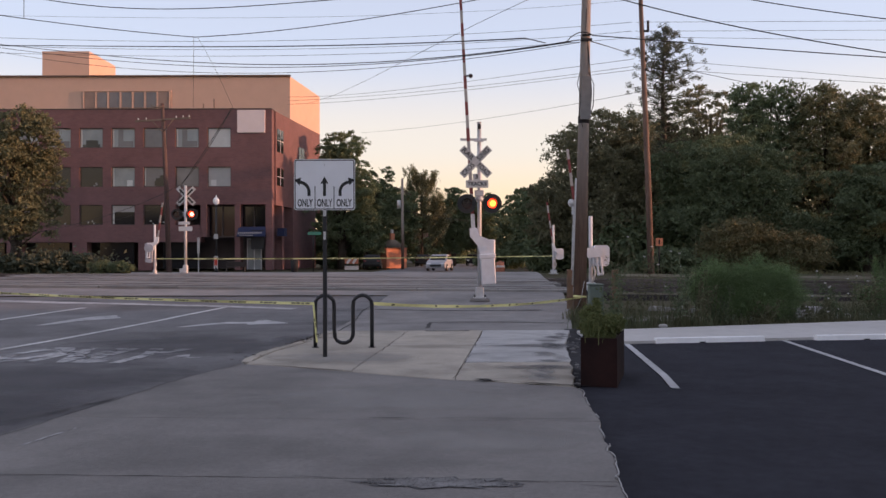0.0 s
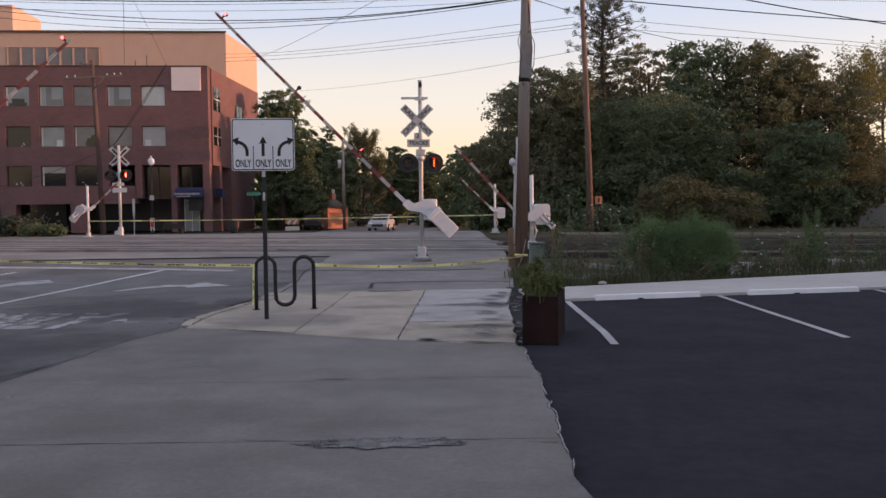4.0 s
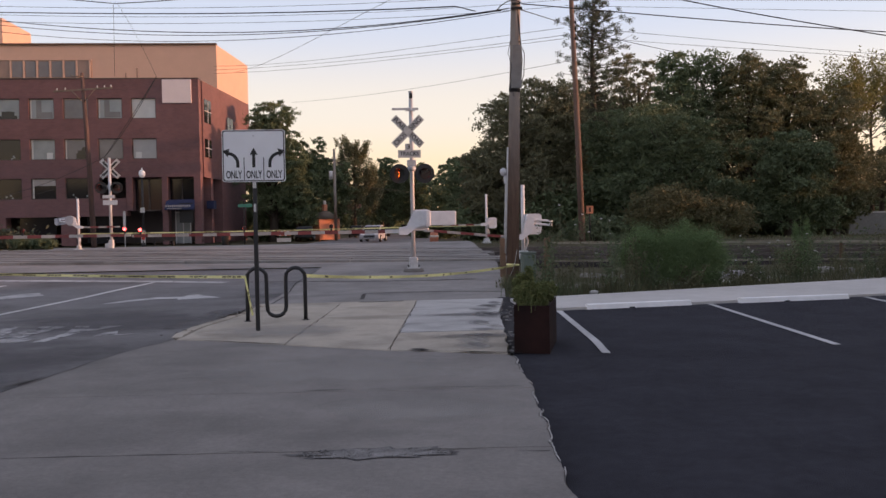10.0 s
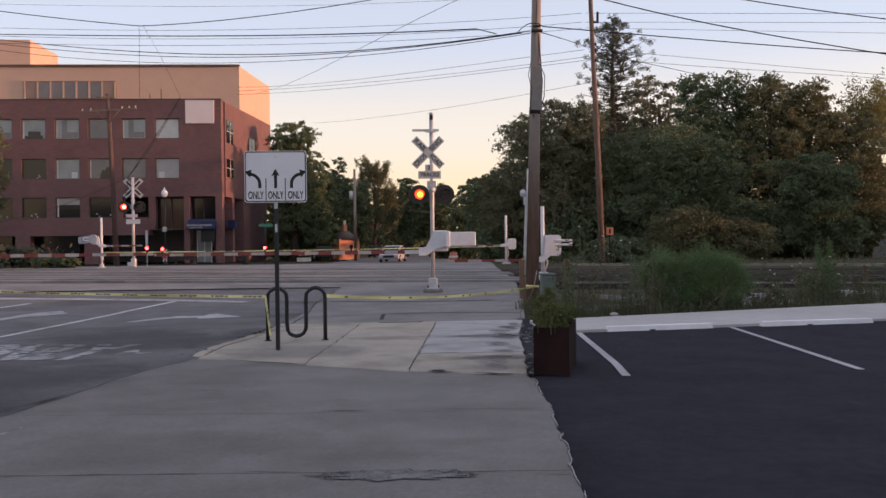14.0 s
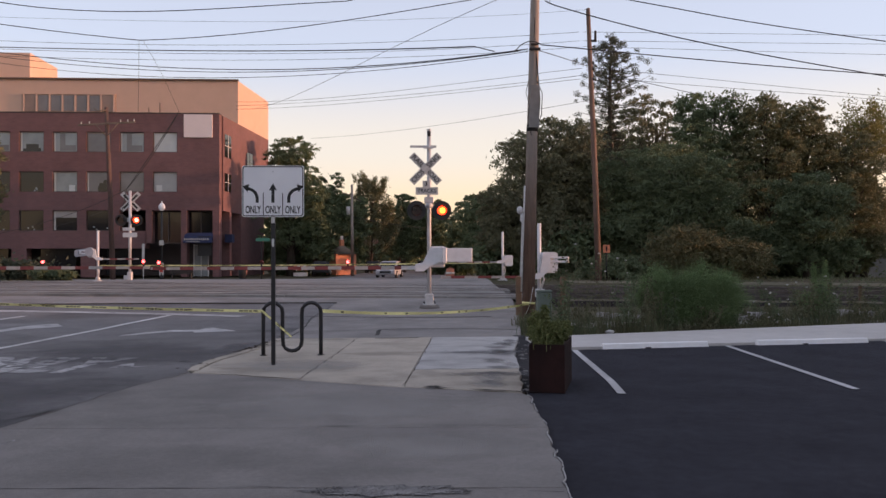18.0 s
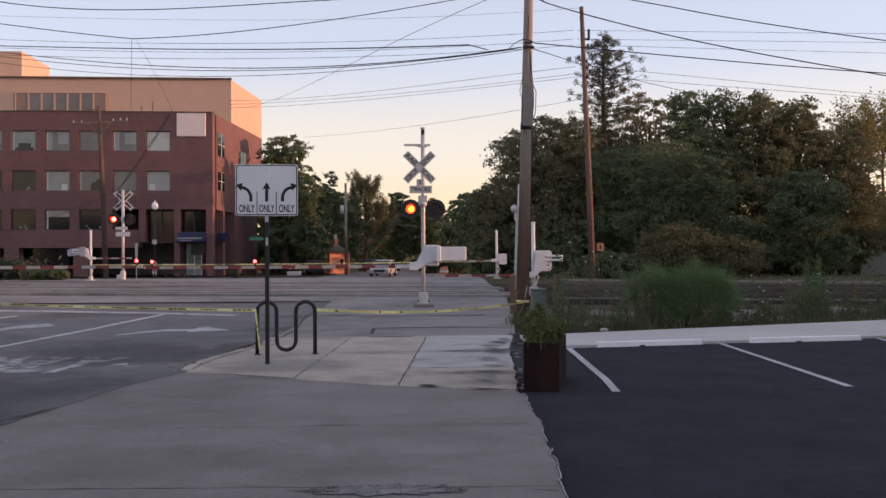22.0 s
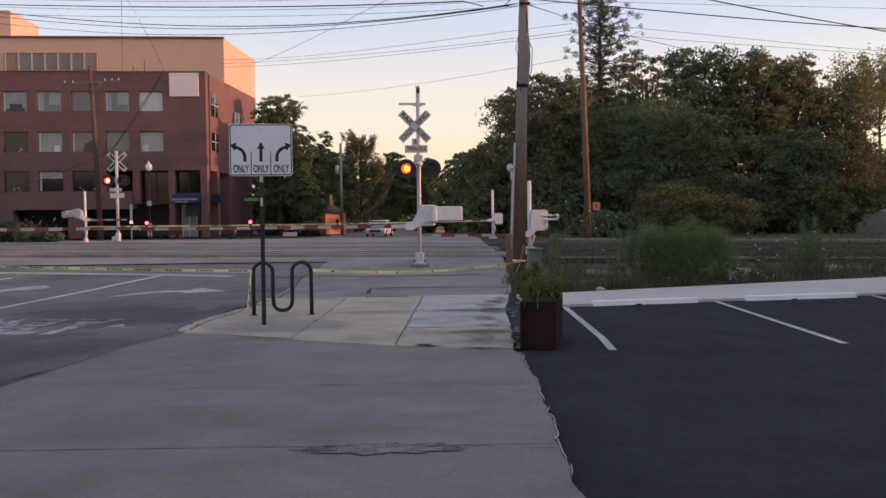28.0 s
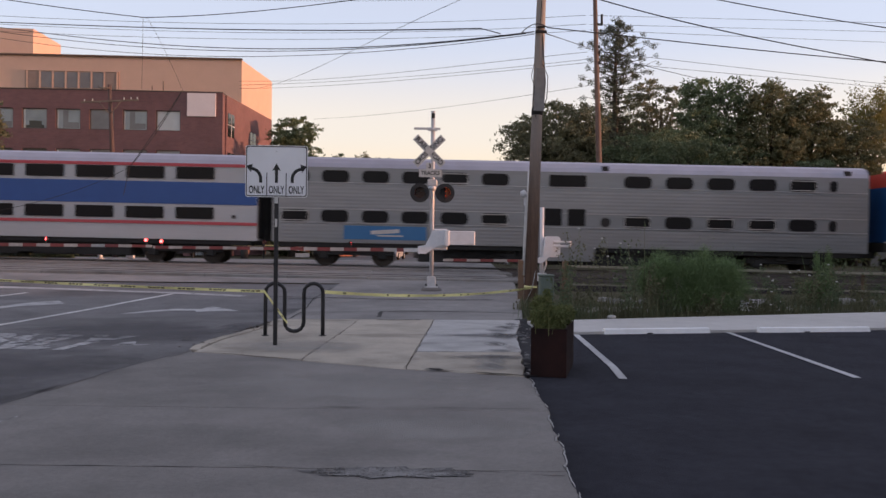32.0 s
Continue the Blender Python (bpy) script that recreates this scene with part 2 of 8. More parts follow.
M_SLAB = mat("sidewalk_concrete", (0.45, 0.4, 0.335), 0.9, var=0.26, scale=1.8, bump=0.35, bscale=80, rand=0.05, stain=1.1, dark=0.68)
M_LIGHT = mat("pale_concrete", (0.49, 0.48, 0.47), 0.9, var=0.24, scale=2.2, bump=0.3, bscale=80, rand=0.05, stain=1.2, dark=0.66)
M_WALK = mat("new_concrete", (0.56, 0.54, 0.52), 0.85, var=0.14, scale=2.5, bump=0.2, bscale=90)
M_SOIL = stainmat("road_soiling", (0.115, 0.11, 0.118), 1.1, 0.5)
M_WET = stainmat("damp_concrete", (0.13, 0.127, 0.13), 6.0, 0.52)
M_PALEMARK = stainmat("scoured_concrete", (0.4, 0.38, 0.36), 2.0, 0.4)
M_PAINT = wornpaint("road_paint", (0.68, 0.67, 0.66), 0.92, 4)
M_WORNPAINT = wornpaint("worn_road_paint", (0.46, 0.45, 0.45), 0.55, 3.5)
M_LOTPAINT = mat("lot_paint", (0.5, 0.5, 0.51), 0.75, var=0.3, scale=9)
M_STOP = mat("wheel_stop_white", (0.95, 0.95, 0.95), 0.7, var=0.12, scale=9, bump=0.2)
M_GROUND = mat("ground_soil", (0.075, 0.075, 0.05), 1.0, spec=0.05, var=0.45, scale=1.5, bump=0.6, bscale=12, col2=(0.11, 0.095, 0.065))
M_GRASS = mat("lawn", (0.07, 0.095, 0.03), 1.0, var=0.4, scale=2, bump=0.8, bscale=40)
M_BALLAST = mat("ballast_stone", (0.033, 0.028, 0.027), 1.0, spec=0.05, var=0.6, scale=30, bump=1.0, bscale=22)
M_RAIL = mat("rail_steel", (0.16, 0.14, 0.135), 0.42, metal=0.7, var=0.35, scale=3)
M_TIE = mat("creosote_tie", (0.055, 0.045, 0.038), 0.95, var=0.4, scale=5, rand=0.2)
M_PANEL = mat("crossing_panel", (0.3, 0.285, 0.27), 0.9, var=0.35, scale=1.5, bump=0.4, bscale=60, rand=0.08, stain=0.9, dark=0.7)
M_GAP = mat("open_joint", (0.018, 0.017, 0.018), 1.0, var=0.3, scale=8, spec=0.05)
M_SEAM = mat("joint_seam", (0.06, 0.057, 0.055), 1.0, var=0.4, scale=8)
M_GALV = mat("galvanised_steel", (0.6, 0.6, 0.61), 0.5, metal=0.3, var=0.2, scale=8)
M_WHITE = mat("white_paint", (0.72, 0.72, 0.74), 0.55, var=0.12, scale=6)
M_SIGNW = mat("sign_white", (0.84, 0.84, 0.86), 0.45, var=0.06, scale=3)
M_BOOMW = mat("boom_white", (0.4, 0.385, 0.37), 0.6, var=0.3, scale=7)
M_WEATHERED = mat("weathered_cast_metal", (0.4, 0.41, 0.45), 0.6, var=0.25, scale=6)
M_DULLW = mat("weathered_sign_white", (0.55, 0.54, 0.52), 0.6, var=0.25, scale=9)
M_BLACK = mat("black_paint", (0.016, 0.016, 0.018), 0.45, var=0.3, scale=9)
M_INK = mat("sign_black", (0.012, 0.012, 0.012), 0.5, var=0.2)
M_RED = mat("reflective_red", (0.2, 0.045, 0.045), 0.45, var=0.2, scale=8)
M_WOODP = mat("pole_wood", (0.185, 0.115, 0.085), 0.95, var=0.45, scale=4, bump=0.7, bscale=14, stretch=(9, 9, 0.6))
def weather(m, z0, z1, top):
    """Bleach a material towards its upper end, as old treated poles are."""
    N, L = m.node_tree.nodes, m.node_tree.links
    base = N["Principled BSDF"].inputs["Base Color"]
    src = base.links[0].from_socket
    tc = N.new("ShaderNodeTexCoord")
    sp = N.new("ShaderNodeSeparateXYZ")
    L.new(tc.outputs["Object"], sp.inputs[0])
    r = N.new("ShaderNodeMapRange")
    r.inputs[1].default_value, r.inputs[2].default_value, r.inputs[4].default_value = z0, z1, 0.75
    L.new(sp.outputs[2], r.inputs[0])
    mx = N.new("ShaderNodeMix")
    mx.data_type = "RGBA"
    mx.inputs[7].default_value = (*top, 1)
    L.new(r.outputs[0], mx.inputs[0])
    L.new(src, mx.inputs[6])
    L.new(mx.outputs[2], base)


weather(M_WOODP, 2.0, 5.0, (0.36, 0.325, 0.295))
M_WOODR = mat("pole_wood_red", (0.19, 0.125, 0.1), 0.95, var=0.4, scale=4, bump=0.6, bscale=14, stretch=(9, 9, 0.6))
# pole wood darkened in its base colour for the far pole in shade
M_WOODSHADE = mat("shaded_pole_wood", (0.115, 0.072, 0.062), 0.95, var=0.4, scale=4, bump=0.6, bscale=14, stretch=(9, 9, 0.6))
M_FENCE = mat("fence_wood", (0.17, 0.135, 0.105), 0.95, var=0.4, scale=5, rand=0.15)
M_GUARD = mat("grey_sheet_metal", (0.2, 0.195, 0.19), 0.6, var=0.3, scale=6)
M_POST = mat("brown_post_wood", (0.2, 0.13, 0.085), 0.95, var=0.4, scale=5, rand=0.15)
M_RAILW = mat("weathered_rail_wood", (0.31, 0.285, 0.22), 0.95, var=0.35, scale=5, rand=0.1, stretch=(0.3, 4, 4))
M_CORTEN = mat("rusted_steel", (0.04, 0.019, 0.017), 0.9, var=0.5, scale=4, bump=0.3, bscale=40, col2=(0.013, 0.009, 0.009), spec=0.15)
M_GREENBOX = mat("faded_green_steel", (0.15, 0.19, 0.16), 0.7, var=0.3, scale=6)
M_TAPE = mat("caution_tape", (0.84, 0.8, 0.36), 0.45, var=0.1, scale=5)
M_TAPEINK = mat("worn_tape_print", (0.2, 0.185, 0.09), 0.6, var=0.3, scale=20)
M_WIRE = mat("cable_black", (0.02, 0.02, 0.022), 0.7, var=0.1)
M_BRICK = brickmat("dark_red_brick", (0.2, 0.1, 0.1), (0.135, 0.073, 0.078), (0.165, 0.12, 0.118))
M_TAN = mat("tan_panel", (0.66, 0.44, 0.335), 0.85, var=0.07, scale=0.7)
M_TANDK = mat("louvre_brown", (0.19, 0.13, 0.1), 0.8, var=0.2)
# shade of the ground-floor recess is put into this wall's colour
M_LOBBY = mat("shaded_lobby_wall", (0.085, 0.07, 0.072), 0.8, var=0.35, scale=0.5)
M_FRAME = mat("window_frame_bronze", (0.07, 0.05, 0.045), 0.6)
M_GLASS = glass("dark_glass", (0.012, 0.012, 0.015), 0.1)
M_GLASSL = glass("curtained_glass", (0.33, 0.355, 0.36), 0.12)
M_GLASSM = glass("dim_glass", (0.2, 0.185, 0.19), 0.12)
M_SHADE = mat("beige_shade", (0.42, 0.41, 0.4), 0.8, var=0.1, scale=2)
M_TRIM = mat("pale_window_trim", (0.42, 0.38, 0.36), 0.7, var=0.15)
M_LOUVRE = mat("brown_grey_panel", (0.33, 0.24, 0.2), 0.8, var=0.2, scale=1)
M_BLIND = mat("white_blind", (0.64, 0.63, 0.6), 0.8, var=0.1, scale=2)
M_SQUARE = mat("blank_sign_pink", (0.8, 0.68, 0.66), 0.7, var=0.05)
M_NAVY = mat("awning_navy", (0.02, 0.03, 0.085), 0.85, var=0.3, scale=2)
M_STEELC = mat("stainless_fluted", (0.27, 0.272, 0.285), 0.4, metal=0.6, var=0.16, scale=1.2, stretch=(0.4, 1, 3))
M_STEELS = mat("stainless_smooth", (0.47, 0.465, 0.48), 0.45, metal=0.25, var=0.1, scale=1.0, stretch=(0.4, 1, 3))
M_ROOFC = mat("coach_roof", (0.42, 0.42, 0.5), 0.5, metal=0.3, var=0.15, scale=1.5)
M_BLUE = mat("loco_blue", (0.008, 0.08, 0.25), 0.5, var=0.15, scale=1.5, spec=0.3)
M_TGLASS = mat("coach_glass", (0.012, 0.012, 0.014), 0.3, var=0.2, spec=0.15)
M_BLUES = mat("stripe_blue", (0.025, 0.085, 0.28), 0.45, var=0.1, scale=1.5)
M_BLUEP = mat("panel_blue", (0.03, 0.15, 0.33), 0.5, var=0.12, scale=1.5)
M_ORANGE = mat("loco_red", (0.55, 0.05, 0.03), 0.45, var=0.12, scale=2)
M_MAROON = mat("dark_maroon_grille", (0.09, 0.022, 0.03), 0.7, var=0.4, scale=5, stretch=(6, 1, 0.5))
M_STRIPER = mat("stripe_red", (0.47, 0.07, 0.085), 0.5, var=0.1)
M_UNDER = mat("underframe_black", (0.026, 0.025, 0.025), 0.8, var=0.4, scale=6)
M_LOCOG = mat("loco_grey", (0.25, 0.29, 0.36), 0.5)
M_BARK = mat("bark", (0.075, 0.06, 0.047), 1.0, var=0.4, scale=6, bump=0.8, bscale=10, stretch=(5, 5, 0.8))
M_ORANGEB = mat("barrel_orange", (0.45, 0.17, 0.1), 0.7, var=0.15)
M_KIOSK = mat("kiosk_orange_brick", (0.66, 0.26, 0.15), 0.85, var=0.2, scale=6)
M_PLAIN = mat("plain_wall", (0.3, 0.27, 0.24), 0.9, var=0.1, scale=0.5)
M_GREENSIGN = mat("street_sign_green", (0.05, 0.22, 0.15), 0.5)
M_LENS = mat("lens_dark_red", (0.03, 0.008, 0.008), 0.25, var=0.2)
M_LAMP = glow("lamp_red", (1.0, 0.045, 0.012), 4.0)
M_HOT = glow("lamp_core", (1.0, 0.26, 0.03), 5.0)
M_PINK = glow("lamp_core_pink", (1.0, 0.3, 0.22), 5.0)
M_TIP = glow("arm_lamp_red", (1.0, 0.06, 0.06), 9.0)
M_HEAD = glow("headlamp_warm", (1.0, 0.62, 0.3), 3.0)
L_DARK = leafmat("leaf_dark", (0.1, 0.14, 0.08), (0.19, 0.232, 0.125))
L_BROWN = leafmat("leaf_olive_brown", (0.12, 0.133, 0.084), (0.235, 0.22, 0.13))
L_MID = leafmat("leaf_mid_green", (0.085, 0.12, 0.068), (0.162, 0.198, 0.107))
L_PINE = leafmat("needle_dark", (0.058, 0.072, 0.052), (0.117, 0.130, 0.085))
L_YEL = leafmat("leaf_yellow_green", (0.115, 0.125, 0.045), (0.23, 0.21, 0.08), trans=0.42)
L_HEDGE = leafmat("hedge_rust_green", (0.09, 0.1, 0.052), (0.2, 0.17, 0.085))
L_OLIVE = leafmat("leaf_olive", (0.108, 0.122, 0.07), (0.205, 0.202, 0.11))
L_FERN = leafmat("feathery_green", (0.11, 0.175, 0.075), (0.2, 0.285, 0.125), trans=0.25)
L_PLANT = leafmat("planter_green", (0.06, 0.09, 0.03), (0.24, 0.25, 0.1), trans=0.3)
L_WEED = leafmat("weed_green", (0.09, 0.1, 0.055), (0.2, 0.19, 0.11))


# ---------------------------------------------------------------- mesh helpers
class B:
    """A bmesh with a few shapes."""

    def __init__(self):
        self.bm = bmesh.new()

    def box(self, c, s, r=(0, 0, 0), bev=0.0):
        m = pose(*c, *r) @ Matrix.Diagonal((*s, 1))
        g = bmesh.ops.create_cube(self.bm, size=1, matrix=m)
        if bev:
            es = list({e for v in g["verts"] for e in v.link_edges})
            bmesh.ops.bevel(self.bm, geom=es, offset=bev, segments=1, affect="EDGES")
        return self

    def cyl(self, p0, p1, r0, r1=None, n=12, caps=True):
        p0, p1 = Vector(p0), Vector(p1)
        r1 = r0 if r1 is None else r1
        q = (p1 - p0).to_track_quat("Z", "Y")
        rings = []
        for p, r in ((p0, r0), (p1, r1)):
            rings.append([self.bm.verts.new(p + q @ Vector((r * math.cos(k * math.tau / n), r * math.sin(k * math.tau / n), 0))) for k in range(n)])
        for k in range(n):
            f = self.bm.faces.new((rings[0][k], rings[0][(k + 1) % n], rings[1][(k + 1) % n], rings[1][k]))
            f.smooth = True
        if caps:
            self.bm.faces.new(rings[0][::-1])
            self.bm.faces.new(rings[1])
        return self

    def tube(self, pts, r, n=8):
        pts = [Vector(p) for p in pts]
        rings = []
        for i, p in enumerate(pts):
            d = (pts[min(i + 1, len(pts) - 1)] - pts[max(i - 1, 0)]).normalized()
            up = Vector((0, 0, 1)) if abs(d.z) < 0.9 else Vector((0, 1, 0))
            a = d.cross(up).normalized()
            b = a.cross(d)
            rr = r[i] if isinstance(r, (list, tuple)) else r
            rings.append([self.bm.verts.new(p + a * rr * math.cos(k * math.tau / n) + b * rr * math.sin(k * math.tau / n)) for k in range(n)])
        for u, v in zip(rings, rings[1:]):
            for k in range(n):
                f = self.bm.faces.new((u[k], u[(k + 1) % n], v[(k + 1) % n], v[k]))
                f.smooth = True
        self.bm.faces.new(rings[0][::-1])
        self.bm.faces.new(rings[-1])
        return self

    def ext(self, poly, m, depth):
        """A flat outline (x, y) in the plane of the matrix m, thickened by depth along its z."""
        lo = [self.bm.verts.new(m @ Vector((x, y, 0))) for x, y in poly]
        hi = [self.bm.verts.new(m @ Vector((x, y, depth))) for x, y in poly]
        self.bm.faces.new(lo[::-1])
        self.bm.faces.new(hi)
        for k in range(len(poly)):
            j = (k + 1) % len(poly)
            self.bm.faces.new((lo[k], lo[j], hi[j], hi[k]))
        return self

    def ball(self, c, r, n=10, sq=(1, 1, 1)):
        bmesh.ops.create_uvsphere(self.bm, u_segments=n, v_segments=max(5, n // 2 + 1), radius=r, matrix=Matrix.Translation(c) @ Matrix.Diagonal((*sq, 1)))
        return self


FACE = pose(0, 0, 0, 90)      # outlines drawn in x and z, thickened towards -y


def part(name, b, material, parent=None, label="", smooth=False):
    me = bpy.data.meshes.new(name)
    bmesh.ops.recalc_face_normals(b.bm, faces=b.bm.faces)
    b.bm.to_mesh(me)
    b.bm.free()
    if smooth:
        for p in me.polygons:
            p.use_smooth = True
    me.materials.append(material)
    ob = new(name, me)
    if parent:
        ob.parent = parent
    if label:
        ob["label"] = label
    return ob


def thing(name, m, label, category, group="", kind=""):
    """An empty at a thing's base that carries its parts."""
    e = new(name)
    e.empty_display_size = 0.2
    e.matrix_world = m
    return tagged(e, label, category, group, kind)


def solid(name, verts, faces, material, parent=None):
    me = bpy.data.meshes.new(name)
    me.from_pydata(verts, [], faces)
    me.materials.append(material)
    ob = new(name, me)
    if parent:
        ob.parent = parent
    return ob


def words(body, size, material, parent, m, name="lettering", extrude=0.002, width=None, bold=0.0):
    """Raised lettering in the built-in font, centred on the pose m, facing its +z."""
    cu = bpy.data.curves.new(name, "FONT")
    cu.body, cu.size, cu.extrude, cu.align_x, cu.align_y, cu.offset = body, size, extrude, "CENTER", "CENTER", bold
    tmp = new("tmp", cu)
    bpy.context.view_layer.update()
    me = bpy.data.meshes.new_from_object(tmp.evaluated_get(bpy.context.evaluated_depsgraph_get()))
    bpy.data.objects.remove(tmp)
    me.name = name
    if width:
        xs = [v.co.x for v in me.vertices]
        me.transform(Matrix.Diagonal((width / (max(xs) - min(xs)), 1, 1, 1)))
    me.transform(m)
    me.materials.clear()
    me.materials.append(material)
    ob = new(name, me)
    ob.parent = parent
    return ob


# ---------------------------------------------------------------- ground
TRACK = -0.056                   # the tracks lean this much to +y per metre of x
PROFILE = [(-3000, 0), (16, 0), (20, 0.06), (26, 0.27), (29, 0.43), (38, 0.5), (45, 0.57), (50, 0.53), (60, 0.15), (72, 0.0), (4000, 0)]


def grade(x):
    """The railway falls gently towards +x."""
    return -0.0098 * max(-60.0, min(60.0, x))


def gz(x, y):
    """Height of the ground: level, with a low hump that carries the tracks."""
    s = y - TRACK * x
    for (a, za), (b, zb) in zip(PROFILE, PROFILE[1:]):
        if s <= b:
            z = za + (zb - za) * (s - a) / (b - a)
            w = max(0.0, min(1.0, (s - 24) / 4, (43 - s) / 3))
            return max(0.0, z + w * 0.9 * grade(max(-24.0, min(30.0, x))))
    return 0


def sheet(name, rows, material, dz=0.0, label="", category="", step=1.0):
    """A strip of ground: rows of (y, x left, x right), filled in between, lying dz above the ground."""
    verts, faces = [], []
    ys = []
    for (y0, l0, r0), (y1, l1, r1) in zip(rows, rows[1:]):
        n = max(1, int((y1 - y0) / step))
        for k in range(n):
            t = k / n
            ys.append((y0 + (y1 - y0) * t, l0 + (l1 - l0) * t, r0 + (r1 - r0) * t))
    ys.append(rows[-1])
    nx = 10
    for y, l, r in ys:
        for k in range(nx + 1):
            x = l + (r - l) * k / nx
            verts.append((x, y, gz(x, y) + dz))
    for j in range(len(ys) - 1):
        for k in range(nx):
            a = j * (nx + 1) + k
            faces.append((a, a + 1, a + nx + 2, a + nx + 1))
    ob = solid(name, verts, faces, material)
    return tagged(ob, label, category, kind="structure")


def ground():
    xs = [-3000, -800, -300, -120, -60, -40, -20, -10, 0, 5, 10, 20, 40, 60, 120, 300, 800, 3000]
    ys = [-3000, -500, -100, -20, 0, 10, 14, 16, 18, 20, 23, 26, 29, 32, 35, 38, 41, 45, 48, 50, 55, 60, 66, 72, 80, 100, 150, 300, 800, 3500]
    verts = [(x, y, (gz(x, y) if abs(x) < 700 else 0) - 0.12) for y in ys for x in xs]
    n = len(xs)
    faces = [(j * n + k, j * n + k + 1, (j + 1) * n + k + 1, (j + 1) * n + k) for j in range(len(ys) - 1) for k in range(n - 1)]
    tagged(solid("ground", verts, faces, M_GROUND), "dry grassy soil reaching to the horizon", "ground", kind="structure")


ground()


def kerb_x(y):
    pts = [(-8, -5.1), (0, -4.35), (7.4, -3.76), (8.53, -3.54), (9.2, -3.46), (9.97, -3.33), (10.85, -3.16), (11.64, -2.92), (12.1, -2.83), (12.58, -2.85), (13.4, -2.79), (14.46, -2.56), (15.55, -2.37), (17, -2.22), (21, -2.0), (40, -1)]
    for (a, xa), (b, xb) in zip(pts, pts[1:]):
        if y <= b:
            return xa + (xb - xa) * (y - a) / (b - a)
    return pts[-1][1]


def edge_x(y):
    pts = [(-8, 0.2), (0, 0.75), (5.75, 1.13), (6.4, 1.22), (7.94, 1.38), (9.4, 1.5), (9.9, 1.5), (12, 1.78), (14.5, 2.05), (16.8, 2.47), (40, 5)]
    for (a, xa), (b, xb) in zip(pts, pts[1:]):
        if y <= b:
            return xa + (xb - xa) * (y - a) / (b - a)
    return pts[-1][1]


sheet("road", [(-8, -34, kerb_x(-8)), (7.4, -26, kerb_x(7.4)), (10.6, -24, kerb_x(10.6)), (12.5, -23, kerb_x(12.5) + 0.05), (14.3, -22.2, kerb_x(14.3) + 0.05), (16.9, -21, kerb_x(16.9)), (22, -20, -2.0), (26.5, -19.5, -1.7)], M_ROAD, -0.06,
      "grey asphalt street with worn lane markings", "road")
sheet("crossing_apron", [(16.9, -2.34, 2.5), (19, -2.15, 2.8), (22, -1.99, 3.2), (26.5, -1.69, 3.7)], M_WORN, -0.03, "worn patched asphalt between sidewalk and tracks", "pavement")
sheet("crossing_road", [(26.5, -19.5, 3.72), (35.5, -18.3, 4.35), (48, -21, 5.2), (56, -60, 5.4), (62, -70, 5.4)], M_WORN, -0.03, "worn asphalt of the level crossing", "road")
sheet("far_road", [(62, -70, 5.4), (74, -72, 5.0), (76, -6.5, 5.0), (120, -3.0, 7.2), (300, 5.5, 17)], M_ROAD, -0.055, "asphalt side street running off between trees", "road", step=4)
sheet("parking_lot", [(-8, 0.2, 40), (5.75, 1.13, 40), (9.4, 1.5, 38), (12, 1.75, 36), (15.2, 2.15, 34)], M_LOT, -0.03, "fresh black asphalt parking lot with white bay lines", "parking lot")


def lot_front(x):
    return 14.98 + 0.175 * (x - 3.28)


def lot_top():
    verts, faces = [], []
    for k in range(31):
        x = 2.15 + k
        for y in (15.2 - 0.35, lot_front(x) + 0.03):
            verts.append((x, max(y, 14.9), gz(x, y) - 0.026))
    faces = [(2 * k, 2 * k + 2, 2 * k + 3, 2 * k + 1) for k in range(30)]
    tagged(solid("lot_margin", verts, faces, M_LOT), "fresh black asphalt along the walkway", "parking lot", kind="structure")
    verts, faces = [], []
    for k in range(31):
        x = 2.55 + k
        f, b = lot_front(x), 16.75 + 0.31 * (x - 2.9)
        for y, z in ((f, -0.1), (f, 0.022), (b, 0.05), (b, -0.15)):
            verts.append((x, y, gz(x, y) * (0.3 if z > 0 else 0) + z))
    for k in range(30):
        for j in range(3):
            a = 4 * k + j
            faces.append((a, a + 4, a + 5, a + 1))
    faces.append((0, 1, 2, 3))
    tagged(solid("walkway", verts, faces, M_WALK), "pale new concrete walkway beside the parking lot", "walkway", kind="structure")


lot_top()


